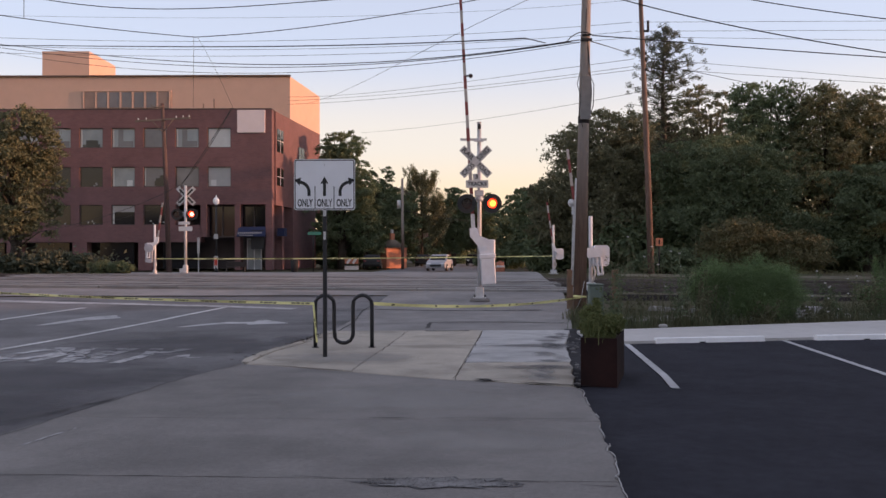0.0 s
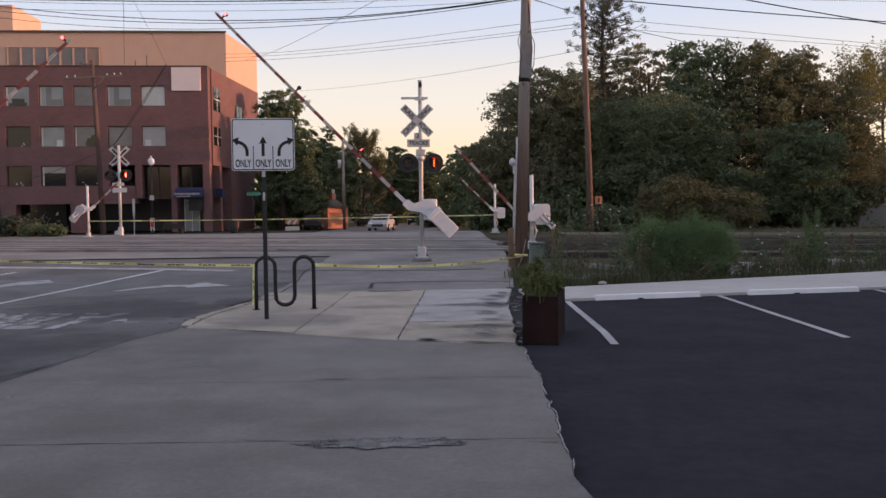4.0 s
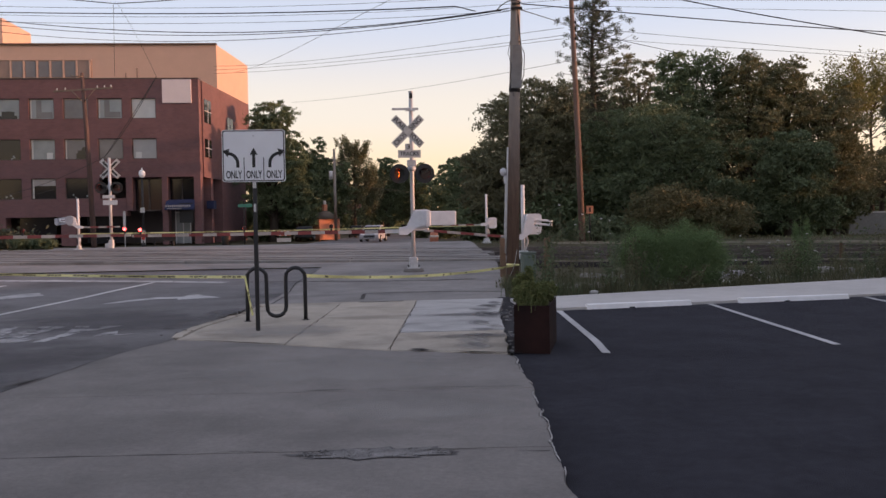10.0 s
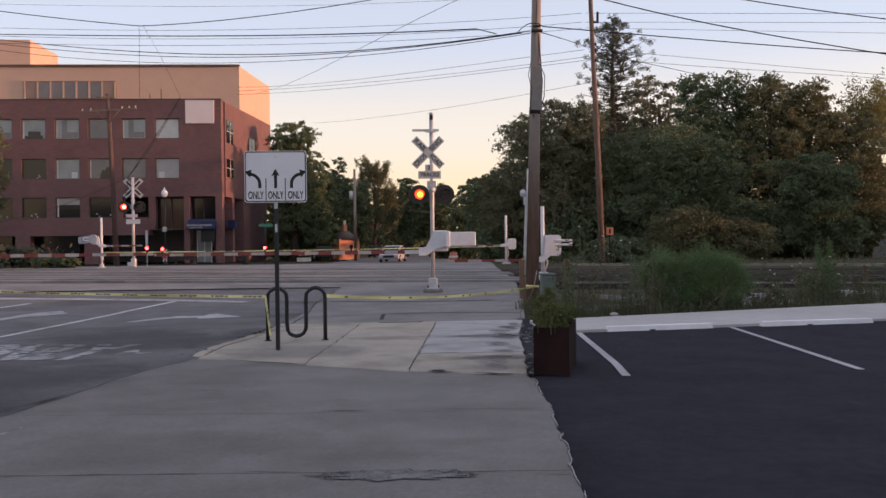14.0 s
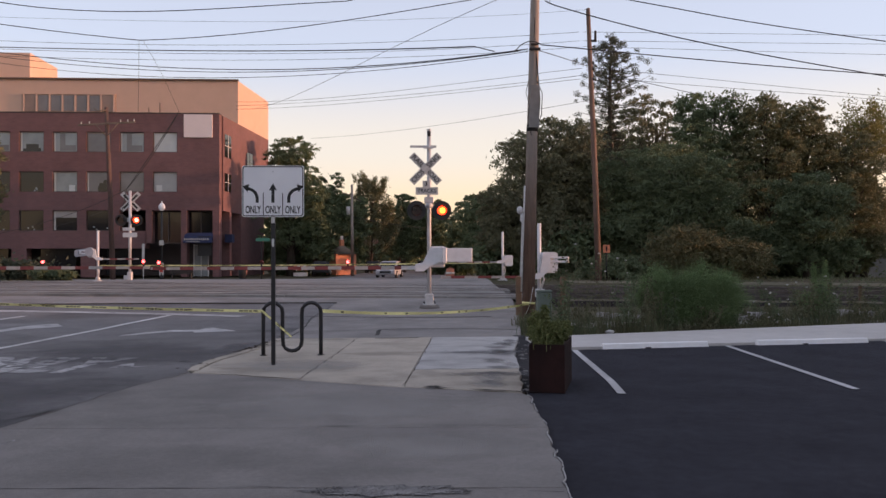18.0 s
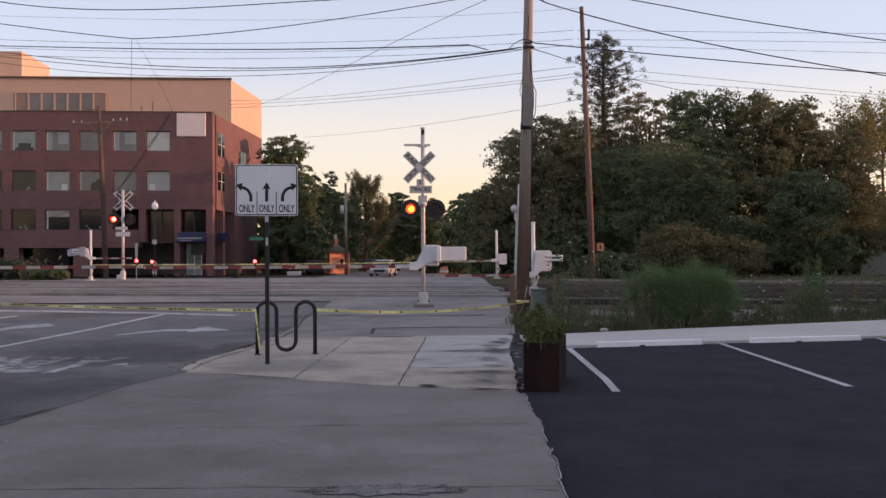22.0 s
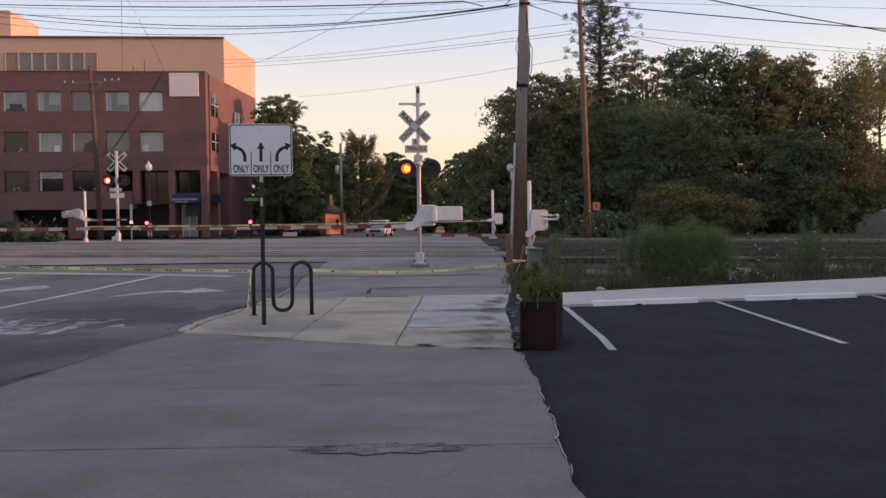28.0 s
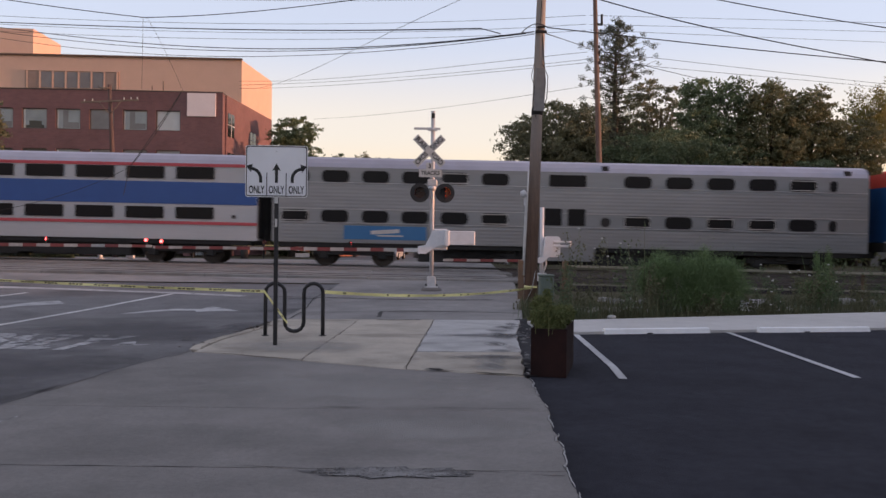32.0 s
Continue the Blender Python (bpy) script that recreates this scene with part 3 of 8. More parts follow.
# ---------------------------------------------------------------- bank building
def bank():
    T = thing("bank_building", pose(-16.9, 84.65, 0), "dark red brick office block with a tan upper storey", "building")
    W, H, SL, D = 45.0, 15.9, 0.12, 18.0
    cols = [-22.2 + k * 3.165 for k in range(6)]
    cols = [-22.2 - k * 3.165 for k in range(7, 0, -1)] + cols
    rows = [(4.5, 6.5), (8.25, 10.25), (12.12, 14.1)]
    b = B()
    b.box((-W / 2, 0.6, (rows[2][1] + H) / 2), (W, 1.2, H - rows[2][1]))
    for (lo0, hi0), (lo1, hi1) in zip(rows, rows[1:]):
        b.box((-W / 2, 0.6, (hi0 + lo1) / 2), (W, 1.2, lo1 - hi0))
    b.box((-W / 2 - 3.5, 0.6, 3.65), (W - 7.0, 1.2, 1.7))
    for lo, hi in rows:
        x = -W
        for c in cols + [0.0]:
            if lo < 5 and c > -7:
                break
            if c - x > 0.05:
                b.box(((x + c) / 2, 0.6, (lo + hi) / 2), (c - x, 1.2, hi - lo))
            x = c + 2.33
    b.box((-0.32, 0.6, 3.25), (0.64, 1.2, 6.5))
    b.box((-3.4, 0.6, 3.25), (0.55, 1.2, 6.5))
    b.box((-6.75, 0.6, 4.9), (0.6, 1.2, 3.2))
    for x in (-12.5, -19, -25.5, -32, -38.5):
        b.box((x, 0.6, 1.4), (1.4, 1.2, 2.8))
    part("front_wall", b, M_BRICK, T)
    shear = Matrix(((1, SL, 0, 0), (0, 1, 0, 0), (0, 0, 1, 0), (0, 0, 0, 1)))
    b = B()
    b.box((-0.5, D / 2 + 0.6, H / 2 + 3.25), (1.0, D - 1.2, H - 6.5))
    b.box((-0.5, 11.5, 3.25), (1.0, 9, 6.5))
    b.box((-0.5, 3.6, 3.25), (1.0, 0.7, 6.5))
    b.bm.transform(shear)
    part("side_wall", b, M_BRICK, T)
    b = B()
    b.box((-W / 2 + 0.4, D / 2, H - 0.7), (W - 1.6, D - 1.4, 0.3))
    b.box((-W / 2 - 1, D - 0.5, H / 2), (W - 2.4, 0.9, H - 0.2))
    b.box((-W + 0.45, D / 2, H / 2), (0.9, D - 2.6, H - 0.2))
    part("flat_roof", b, M_TANDK, T)
    part("coping", B().box((-W / 2, 0.6, H + 0.05), (W + 0.06, 1.28, 0.1)), M_FRAME, T)
    part("lobby_back_wall", B().box((-W / 2, 4.5, 3.2), (W - 3, 0.3, 6.2)), M_LOBBY, T, "back wall of the ground floor recess, darkened for shade")
    rng = random.Random(4)
    # what the frames and panes of the upper floors show, from the corner outwards
    looks = {2: ("white", "strip", "grey", "strip", "clutter", "plain", "strip"), 1: ("shade", "grey", "desk", "paper", "dark", "dark", "desk"), 0: ("", "", "dark", "half", "dark", "dark", "half")}
    for r, (lo, hi) in enumerate(rows):
        for i, c in enumerate(cols):
            if r == 0 and c > -10.5:
                continue
            j = 12 - i
            kind = looks[r][j] if j < 7 else rng.choice(("strip", "grey", "clutter", "dark"))
            wf = B()
            h, cx, cz = hi - lo, c + 1.165, (lo + hi) / 2
            for dz in (-h / 2 + 0.035, h / 2 - 0.035):
                wf.box((cx, 0.18, cz + dz), (2.33, 0.12, 0.07))
            for dx in (-1.13, 1.13):
                wf.box((cx + dx, 0.18, cz), (0.07, 0.12, h - 0.14))
            fr = part("window", wf, M_FRAME, T)
            glassy = {"white": M_BLIND, "shade": M_SHADE, "grey": M_GLASSM, "desk": M_GLASSM, "dark": M_GLASS, "half": M_GLASS}.get(kind, M_GLASSL)
            part("pane", B().box((cx, 0.24, cz), (2.2, 0.03, h - 0.14)), glassy, fr)
            y = 0.215
            if kind in ("strip", "clutter", "paper", "desk", "half"):
                w = 0.1 + 0.12 * rng.random()
                part("blind", B().box((cx - 1.08 + w / 2, y, cz), (w, 0.02, h - 0.2)), M_BLIND, fr)
            if kind not in ("white", "dark"):
                part("trim", B().box((cx, 0.2, hi - 0.1), (2.16, 0.03, 0.05)), M_TRIM, fr)
            if kind == "half":
                part("blind", B().box((cx + 0.05, y, hi - 0.4), (2.0, 0.02, 0.62)), M_TRIM, fr)
            if kind in ("clutter", "desk"):
                b = B()
                for k in range(6):
                    w, t = rng.uniform(0.25, 0.7), rng.uniform(0.2, 0.75 if kind == "clutter" else 1.1)
                    b.box((cx + rng.uniform(-0.7, 0.7), y - 0.003 * k, lo + 0.1 + t / 2), (w, 0.01, t), bev=0.004)
                part("office_clutter", b, M_GLASS, fr)["kind"] = "stuff"
            if kind in ("strip", "plain"):
                b = B().box((cx + 0.45, y, lo + 0.42), (1.0, 0.01, 0.55)).box((cx - 0.3, y + 0.004, cz), (0.5, 0.01, h - 0.3))
                part("office_clutter", b, M_GLASSM, fr)["kind"] = "stuff"
            if kind in ("paper", "shade"):
                part("paper", B().box((cx + (0.6 if kind == "paper" else -0.6), y, lo + 0.4), (0.55, 0.02, 0.6)), M_BLIND, fr)
            if kind == "dark":
                b = B()
                for k in range(3):
                    b.box((cx + rng.uniform(-0.8, 0.8), y, lo + 0.15 + 0.12 * k), (0.16, 0.01, 0.14))
                part("office_clutter", b, M_GLASSL, fr)["kind"] = "stuff"
    # windows on the side street
    for sx, sy, z0, z1 in ((-0.03, 2.6, 11.9, 14.2), (-0.03, 2.6, 8.5, 10.3), (-0.03, 10.2, 11.6, 13.3)):
        b = B().box((sx + 0.04, sy, (z0 + z1) / 2), (0.08, 2.0, z1 - z0))
        b.bm.transform(shear)
        sw = part("side_window", b, M_GLASS, T)
        b = B().box((sx + 0.09, sy, (z0 + z1) / 2), (0.05, 0.06, z1 - z0)).box((sx + 0.09, sy, (z0 + z1) / 2), (0.05, 2.0, 0.06))
        b.bm.transform(shear)
        part("mullion", b, M_BLIND, sw)
    part("blank_sign", B().box((-2.02, -0.06, 14.7), (2.75, 0.14, 2.25), bev=0.02), M_SQUARE, T, "blank pale pink square sign panel")
    # ground floor: shop windows, awnings, doors
    for cx, w, z0, z1 in ((-5.1, 2.7, 3.3, 6.4), (-1.95, 2.4, 3.9, 6.4)):
        fr = B().box((cx, 1.0, z1), (w, 0.15, 0.12)).box((cx, 1.0, z0), (w, 0.15, 0.12)).box((cx, 1.0, (z0 + z1) / 2), (0.1, 0.12, z1 - z0))
        fo = part("shop_window", fr, M_FRAME, T)
        part("pane", B().box((cx, 1.1, (z0 + z1) / 2), (w, 0.04, z1 - z0)), M_GLASS, fo)
    aw = part("awning", B().ext([(0, 0), (-0.9, -0.9), (-0.9, -1.0), (0, -1.0)], pose(-3.3, 0.1, 4.3) @ Matrix(((0, 0, 1, 0), (1, 0, 0, 0), (0, 1, 0, 0), (0, 0, 0, 1))), 2.7), M_NAVY, T, "navy fabric awning")
    b = B()
    for k in range(12):
        b.box((-3.12 + k * 0.2, -0.83, 3.66), (0.13, 0.02, 0.17 if k % 3 else 0.22))
    for k in range(8):
        b.box((-2.95 + k * 0.17, -0.83, 3.42), (0.11, 0.02, 0.1))
    part("awning_lettering", b, M_TRIM, aw)
    aw = part("awning", B().box((0.55, 2.4, 3.8), (0.7, 1.4, 0.8)), M_NAVY, T, "navy fabric awning")
    b = B()
    for x in (-2.7, -2.0, -1.3):
        b.box((x, 1.2, 1.6), (0.08, 0.1, 3.2))
    b.box((-2.0, 1.2, 3.1), (1.5, 0.1, 0.1))
    dr = part("entrance_door", b, M_GALV, T)
    part("pane", B().box((-2.0, 1.27, 1.55), (1.4, 0.03, 3.0)), M_GLASSL, dr)
    part("wall_sign", B().box((-1.35, -0.3, 3.0), (1.3, 0.1, 1.9)), M_UNDER, T)
    for x in (-9.5, -15.8, -22.3, -28.8, -35.3):
        part("ground_floor_glazing", B().box((x, 1.4, 1.5), (3.4, 0.08, 2.6)), M_GLASS, T)
    # tan upper storey, set back
    b = B()
    b.box((-15.75, 13.2, 18.2), (31.5, 12, 4.9))
    b.box((-38.0, 14.2, 18.1), (14, 12, 4.7))
    for v in b.bm.verts:
        v.co.x += SL * (v.co.y - 7) + 0.5
    up = part("upper_storey", b, M_TAN, T, "sunlit tan panelled upper storey")
    part("parapet_cap", B().box((-15.2, 7.1, 20.72), (31.6, 0.3, 0.14)), M_TANDK, up)
    lv = part("louvre_band", B().box((-17.0, 7.16, 18.2), (9.6, 0.1, 1.9)), M_LOUVRE, T)
    b = B()
    for k in range(8):
        b.box((-21.6 + k * 1.32, 7.09, 18.2), (0.16, 0.06, 1.9))
    b.box((-17.0, 7.08, 19.12), (9.7, 0.08, 0.12))
    part("louvre_fin", b, M_TAN, lv)
    for k in range(7):
        part("pane", B().box((-20.94 + k * 1.32, 7.1, 18.15), (0.98, 0.03, 1.6)), M_LOUVRE if k in (0, 6) else M_GLASSM, lv)
    part("penthouse", B().box((-27.2, 19.5, 23.3), (5.5, 8, 4.2)), M_TAN, T)
    part("roof_vent", B().cyl((-6.5, 3, 15.8), (-6.5, 3, 17.5), 0.06), M_TANDK, T)
    part("roof_vent", B().box((-7.6, 3, 16.4), (0.08, 0.08, 1.2)), M_TANDK, T)
    part("roof_vent", B().box((-12, 4, 16.3), (0.1, 0.1, 1.3)), M_TANDK, T)


bank()


# ---------------------------------------------------------------- trees
def leaves(name, pts, size, material, parent, seed=1, droop=0.3, slim=0.55, lift=0.0):
    """A crown of many small folded leaves, each a sprig of two facets, at the points given; lift turns them face up."""
    rg = np.random.default_rng(seed)
    n = len(pts)
    nrm = rg.normal(size=(n, 3)) + np.array([0, 0, lift])
    nrm /= np.linalg.norm(nrm, axis=1)[:, None]
    a = rg.normal(size=(n, 3))
    a -= (a * nrm).sum(1)[:, None] * nrm
    a /= np.linalg.norm(a, axis=1)[:, None]
    c = np.cross(nrm, a)
    s = size * rg.uniform(0.55, 1.35, n)[:, None]
    v = np.stack([pts - a * s, pts + c * s * slim + nrm * s * droop, pts + a * s, pts - c * s * slim + nrm * s * droop], 1).reshape(-1, 3)
    f = [(4 * k, 4 * k + 1, 4 * k + 2, 4 * k + 3) for k in range(n)]
    ob = solid(name, v.tolist(), f, material, parent)
    return ob


def blob_points(blobs, n, seed, shell=0.55):
    """Points near the skins of overlapping lumpy blobs (x, y, z, rx, ry, rz)."""
    rg = np.random.default_rng(seed)
    bl = np.array(blobs, float)
    w = bl[:, 3] * bl[:, 5] + bl[:, 4] * bl[:, 5]
    idx = rg.choice(len(bl), n, p=w / w.sum())
    d = rg.normal(size=(n, 3))
    d /= np.linalg.norm(d, axis=1)[:, None]
    lump = 1 + 0.16 * np.sin(d[:, 0] * 5 + idx) * np.cos(d[:, 2] * 6 + 2 * idx) + 0.1 * np.sin(d[:, 1] * 11 + d[:, 2] * 9 + idx)
    r = (shell + (1 - shell) * rg.random(n) ** 0.6) * lump
    return bl[idx, :3] + d * bl[idx, 3:6] * r[:, None]


def clump_points(blobs, n, seed, shell=0.6, per=26):
    """Leaf points gathered in small flattened clumps on the skins of blobs, thicker above than below."""
    rg = np.random.default_rng(seed)
    bl = np.array(blobs, float)
    m = max(4, n // per)
    w = bl[:, 3] * bl[:, 5] + bl[:, 4] * bl[:, 5]
    idx = rg.choice(len(bl), m, p=w / w.sum())
    d = rg.normal(size=(m, 3)) + np.array([0, 0, 0.3])
    d /= np.linalg.norm(d, axis=1)[:, None]
    r = shell + (1.08 - shell) * rg.random(m) ** 0.5
    c = bl[idx, :3] + d * bl[idx, 3:6] * r[:, None]
    size = bl[idx, 3] * rg.uniform(0.1, 0.26, m) + 0.05
    k = rg.integers(0, m, n)
    off = rg.normal(size=(n, 3)) * np.array([1.0, 1.0, 0.5])
    return c[k] + off * size[k][:, None] * 0.8


def tree(x, y, height, spread, material, label, seed=1, n=9000, leaf=0.2, low=0.18, top=1.0, lumps=16, depth=0.75, z0=None, name="tree", group=""):
    """A broadleaf tree: tapered trunk, limbs, and a crown of leaf clumps of uneven outline."""
    rg = random.Random(seed)
    g = gz(x, y) - 0.15 if z0 is None else z0
    T = thing(name, pose(x, y, g), label, "tree", group)
    b = B()
    tr = 0.022 * height + 0.06
    b.tube([(0, 0, 0), (0.05, 0, height * 0.2), (rg.uniform(-.2, .2), 0, height * 0.45), (rg.uniform(-.3, .3), 0, height * 0.8)], [tr * 1.3, tr, tr * 0.7, tr * 0.2], 9)
    part("trunk", b, M_BARK, T)
    b = B()
    blobs = []
    for k in range(lumps):
        f = (k + 0.5) / lumps
        zc = height * (low + (1 - low) * (0.12 + 0.78 * f))
        env = math.sin(math.pi * (0.2 + 0.68 * f)) ** 0.6
        a = k * 2.4 + rg.uniform(-0.5, 0.5)
        rad = spread * env * rg.uniform(0.3, 0.86)
        r = spread * rg.uniform(0.17, 0.34) * (0.9 if f > 0.8 else 1) * (1.15 if lumps < 30 else 1)
        cx, cy = rad * math.cos(a), rad * math.sin(a) * depth
        blobs.append((cx, cy, min(zc, height * top - r * 0.7), r, r * 0.9, r * 0.75))
        b.tube([(0, 0, zc * (0.55 if low < 0.3 else 0.78)), (cx * 0.5, cy * 0.5, zc * 0.8), (cx, cy, zc)], [tr * 0.26, tr * 0.14, tr * 0.04], 5)
    part("limb", b, M_BARK, T)["kind"] = "stuff"
    blobs.append((0, 0, height * 0.5, spread * 0.5, spread * 0.4, height * 0.3) if low < 0.3 else (0, 0, height * (1 + low) / 2, spread * 0.5, spread * 0.4, height * (1 - low) * 0.3))
    leaves("crown", clump_points(blobs, n, seed), leaf, material, T, seed, lift=0.5)
    return T


def scots_pine(x, y, height, reach, label, seed):
    """A tall pine: bare lower trunk, few boughs, tufts of needles with sky between them."""
    rg = random.Random(seed)
    T = thing("pine", pose(x, y, gz(x, y) - 0.15), label, "tree")
    part("trunk", B().tube([(0, 0, 0), (0.1, 0, height * 0.4), (-0.15, 0, height * 0.7), (0, 0, height * 0.99)], [0.3, 0.24, 0.16, 0.03], 9), M_BARK, T)
    b = B()
    blobs = []
    for k in range(120):
        f = k / 119
        z = height * (0.42 + 0.565 * f)
        env = reach * (0.5 + 0.5 * math.sin(math.pi * min(1, 0.15 + f * 0.7))) * (1.0 if f < 0.74 else max(0.06, (1 - f) / 0.26) ** 0.6)
        a = k * 2.399 + rg.uniform(-0.4, 0.4)
        q = env * rg.uniform(0.45, 1.0)
        dip = rg.uniform(-0.1, 0.28)
        cx, cy = math.cos(a), math.sin(a)
        for j in range(1 + int(q * 1.7)):
            u = q * (1 - 0.3 * j) + rg.uniform(-0.15, 0.15)
            if u > 0.25:
                w = rg.uniform(0.24, 0.46)
                blobs.append((cx * u + rg.uniform(-0.35, 0.35), cy * u + rg.uniform(-0.35, 0.35), z + dip * u + rg.uniform(-0.2, 0.25), w, w, w * 0.75))
        b.tube([(0, 0, z - 0.3), (cx * q * 0.5, cy * q * 0.5, z - 0.12 + dip * q * 0.4), (cx * q, cy * q, z + dip * q)], [0.05, 0.03, 0.012], 4)
    part("bough", b, M_BARK, T)["kind"] = "stuff"
    leaves("needle_spray", blob_points(blobs, 30000, seed, 0.05), 0.085, L_PINE, T, seed, 0.1, 0.3)


def airy_tree(x, y, height, spread, material, label, seed, low=0.5, n=9000, leaf=0.11, limbs=26, soft=0.03):
    """A loose tree of steeply rising limbs with feathery upright sprays and sky between them."""
    rg = random.Random(seed)
    rn = np.random.default_rng(seed)
    T = thing("tree", pose(x, y, gz(x, y) - 0.15), label, "tree")
    tr = 0.009 * height + 0.03
    part("trunk", B().tube([(0, 0, 0), (0.06, 0, height * 0.3), (-0.05, 0, height * 0.6), (0.05, 0, height * 0.88)], [tr * 1.3, tr, tr * 0.6, tr * 0.2], 8), M_BARK, T)
    b = B()
    pts = []
    for k in range(limbs):
        f = (k + 0.5) / limbs
        z0 = height * (low * 0.75 + (0.8 - low * 0.75) * f)
        a = k * 2.399 + rg.uniform(-0.4, 0.4)
        reach = spread * rg.uniform(0.55, 1.0) * (1.0 - 0.72 * f ** 1.6)
        up = (height * 0.99 - z0) * rg.uniform(0.35, 0.62) if f < 0.75 else (height - z0) * rg.uniform(0.7, 1.0)
        e = Vector((math.cos(a) * reach, math.sin(a) * reach * 0.8, z0 + up))
        m = Vector((e.x * 0.62, e.y * 0.62, z0 + up * 0.42))
        b.tube([(0, 0, z0), m, e], [tr * 0.3, tr * 0.18, tr * 0.05], 5)
        for j in range(9):
            t = rg.uniform(0.35, 1.0)
            q = m.lerp(e, (t - 0.5) * 2) if t > 0.5 else Vector((0, 0, z0)).lerp(m, t * 2)
            d = Vector((rg.gauss(0, 0.35) + 0.3 * math.cos(a), rg.gauss(0, 0.35), 1.0)).normalized() * height * rg.uniform(0.06, 0.13)
            c = max(6, int(n / limbs / 9))
            u = rn.uniform(0, 1, c)[:, None]
            pts.append(np.array(q) + np.array(d) * u + rn.normal(size=(c, 3)) * height * soft * (1.05 - 0.8 * u))
    part("limb", b, M_BARK, T)["kind"] = "stuff"
    leaves("crown", np.concatenate(pts), leaf, material, T, seed, 0.15, 0.4)
    return T


def plantings():
    # across the tracks, behind the hedge
    tree(11.7, 60, 12.0, 5.2, L_BROWN, "broad chestnut tree with browning leaves", 11, 48000, 0.115, 0.02, lumps=68)
    tree(8.4, 62, 7.8, 2.6, L_BROWN, "small chestnut tree with browning leaves", 10, 14000, 0.115, 0.02, lumps=26)
    tree(17.0, 56, 9.2, 4.2, L_MID, "dense dark green tree beside the tracks", 12, 34000, 0.11, 0.03, lumps=46)
    tree(20.2, 65, 15.0, 3.6, L_BROWN, "brown leaved tree between the tall dark trees", 20, 20000, 0.11, 0.1, lumps=42)
    tree(22.6, 60, 14.2, 4.5, L_DARK, "tall dark green tree beside the tracks", 13, 38000, 0.11, 0.05, lumps=62)
    tree(26.4, 59, 13.6, 4.5, L_OLIVE, "olive brown tree beside the tracks", 14, 30000, 0.11, 0.03, lumps=60)
    tree(29.4, 60, 13.7, 4.2, L_OLIVE, "olive brown tree with an airy crown", 23, 26000, 0.11, 0.05, lumps=56)
    tree(18.2, 52, 8.6, 4.0, L_MID, "dense dark green tree beside the tracks", 15, 26000, 0.1, 0.02, lumps=40)
    tree(25.2, 51, 6.8, 3.6, L_MID, "low spreading dark tree with hanging leaves", 16, 24000, 0.1, 0.01, lumps=40)
    tree(32.8, 60, 12.0, 3.6, L_OLIVE, "olive tree catching the evening light", 22, 24000, 0.1, 0.05, lumps=48)
    airy_tree(37.2, 66, 13.7, 3.2, L_YEL, "yellow green tree with an airy crown against the sky", 17, 0.78, 5200, 0.12, 24)
    tree(35.6, 63, 8.6, 3.0, L_OLIVE, "small olive tree under a taller one", 24, 12000, 0.1, 0.2, lumps=26)
    airy_tree(42.0, 70, 14.7, 4.0, L_YEL, "yellow green tree with the low sun behind it", 18, 0.74, 7500, 0.13, 32)
    tree(41.0, 67, 7.6, 2.7, L_BROWN, "dark olive tree at the edge of the lawn", 26, 10000, 0.1, 0.3, lumps=24)
    tree(31.9, 50, 9.4, 1.5, L_BROWN, "dark reddish tree on a thin bare trunk", 25, 16000, 0.09, 0.3, lumps=30)
    # outside the view on the right, left in for the shade it casts
    tree(38.0, 46, 10.8, 4.4, L_BROWN, "dark olive tree beside the tracks", 19, 22000, 0.11, 0.2, lumps=36)
    scots_pine(18.1, 70, 20.6, 3.4, "tall thin pine with gaps between its boughs", 21)
    # a hidden second row behind them, added to shade the bank and street trees
    tree(14.6, 88.0, 9.4, 4.4, L_DARK, "hidden tree behind the chestnut tree, added for shade", 76, 14000, 0.18, 0.05, lumps=36)
    tree(17.0, 93.5, 9.8, 4.4, L_DARK, "hidden tree behind the chestnut tree, added for shade", 77, 9000, 0.18, 0.05, lumps=30)
    tree(20, 79, 14.6, 4.4, L_DARK, "hidden tall tree behind the trees along the tracks, added for shade", 71, 9000, 0.2, 0.2, lumps=30)
    tree(23, 87, 15.4, 4.4, L_DARK, "hidden tall tree behind the trees along the tracks, added for shade", 72, 9000, 0.2, 0.42, lumps=30)
    tree(21, 96, 15.2, 4.6, L_DARK, "hidden tall tree behind the trees along the tracks, added for shade", 73, 9000, 0.2, 0.42, lumps=30)
    tree(25, 105, 15.2, 4.8, L_DARK, "hidden tall tree behind the trees along the tracks, added for shade", 74, 9000, 0.22, 0.25, lumps=30)
    tree(27, 114, 14.6, 4.8, L_DARK, "hidden tall tree behind the trees along the tracks, added for shade", 75, 9000, 0.22, 0.25, lumps=30)
    # down the side street
    tree(-11.2, 95, 16.4, 3.9, L_DARK, "dark street tree beside the bank", 31, 30000, 0.13, 0.1, lumps=46)
    tree(-8.5, 94, 9.4, 2.6, L_DARK, "dark street tree beside the bank", 32, 16000, 0.14, 0.12, lumps=30)
    tree(-7.7, 99, 12.4, 3.3, L_DARK, "dark street tree beside the bank", 30, 16000, 0.15, 0.14, lumps=30)
    tree(-14.6, 110, 10.5, 3.4, L_DARK, "dark street tree behind the bank", 40, 10000, 0.18, 0.03, lumps=26)
    airy_tree(-2.8, 112, 12.3, 4.8, L_OLIVE, "wide feathery olive tree beside the side street", 33, 0.1, 26000, 0.13, 60, 0.022)
    tree(-5.4, 108, 10.6, 3.0, L_DARK, "dark street tree in full leaf", 43, 12000, 0.18, 0.06, lumps=28)
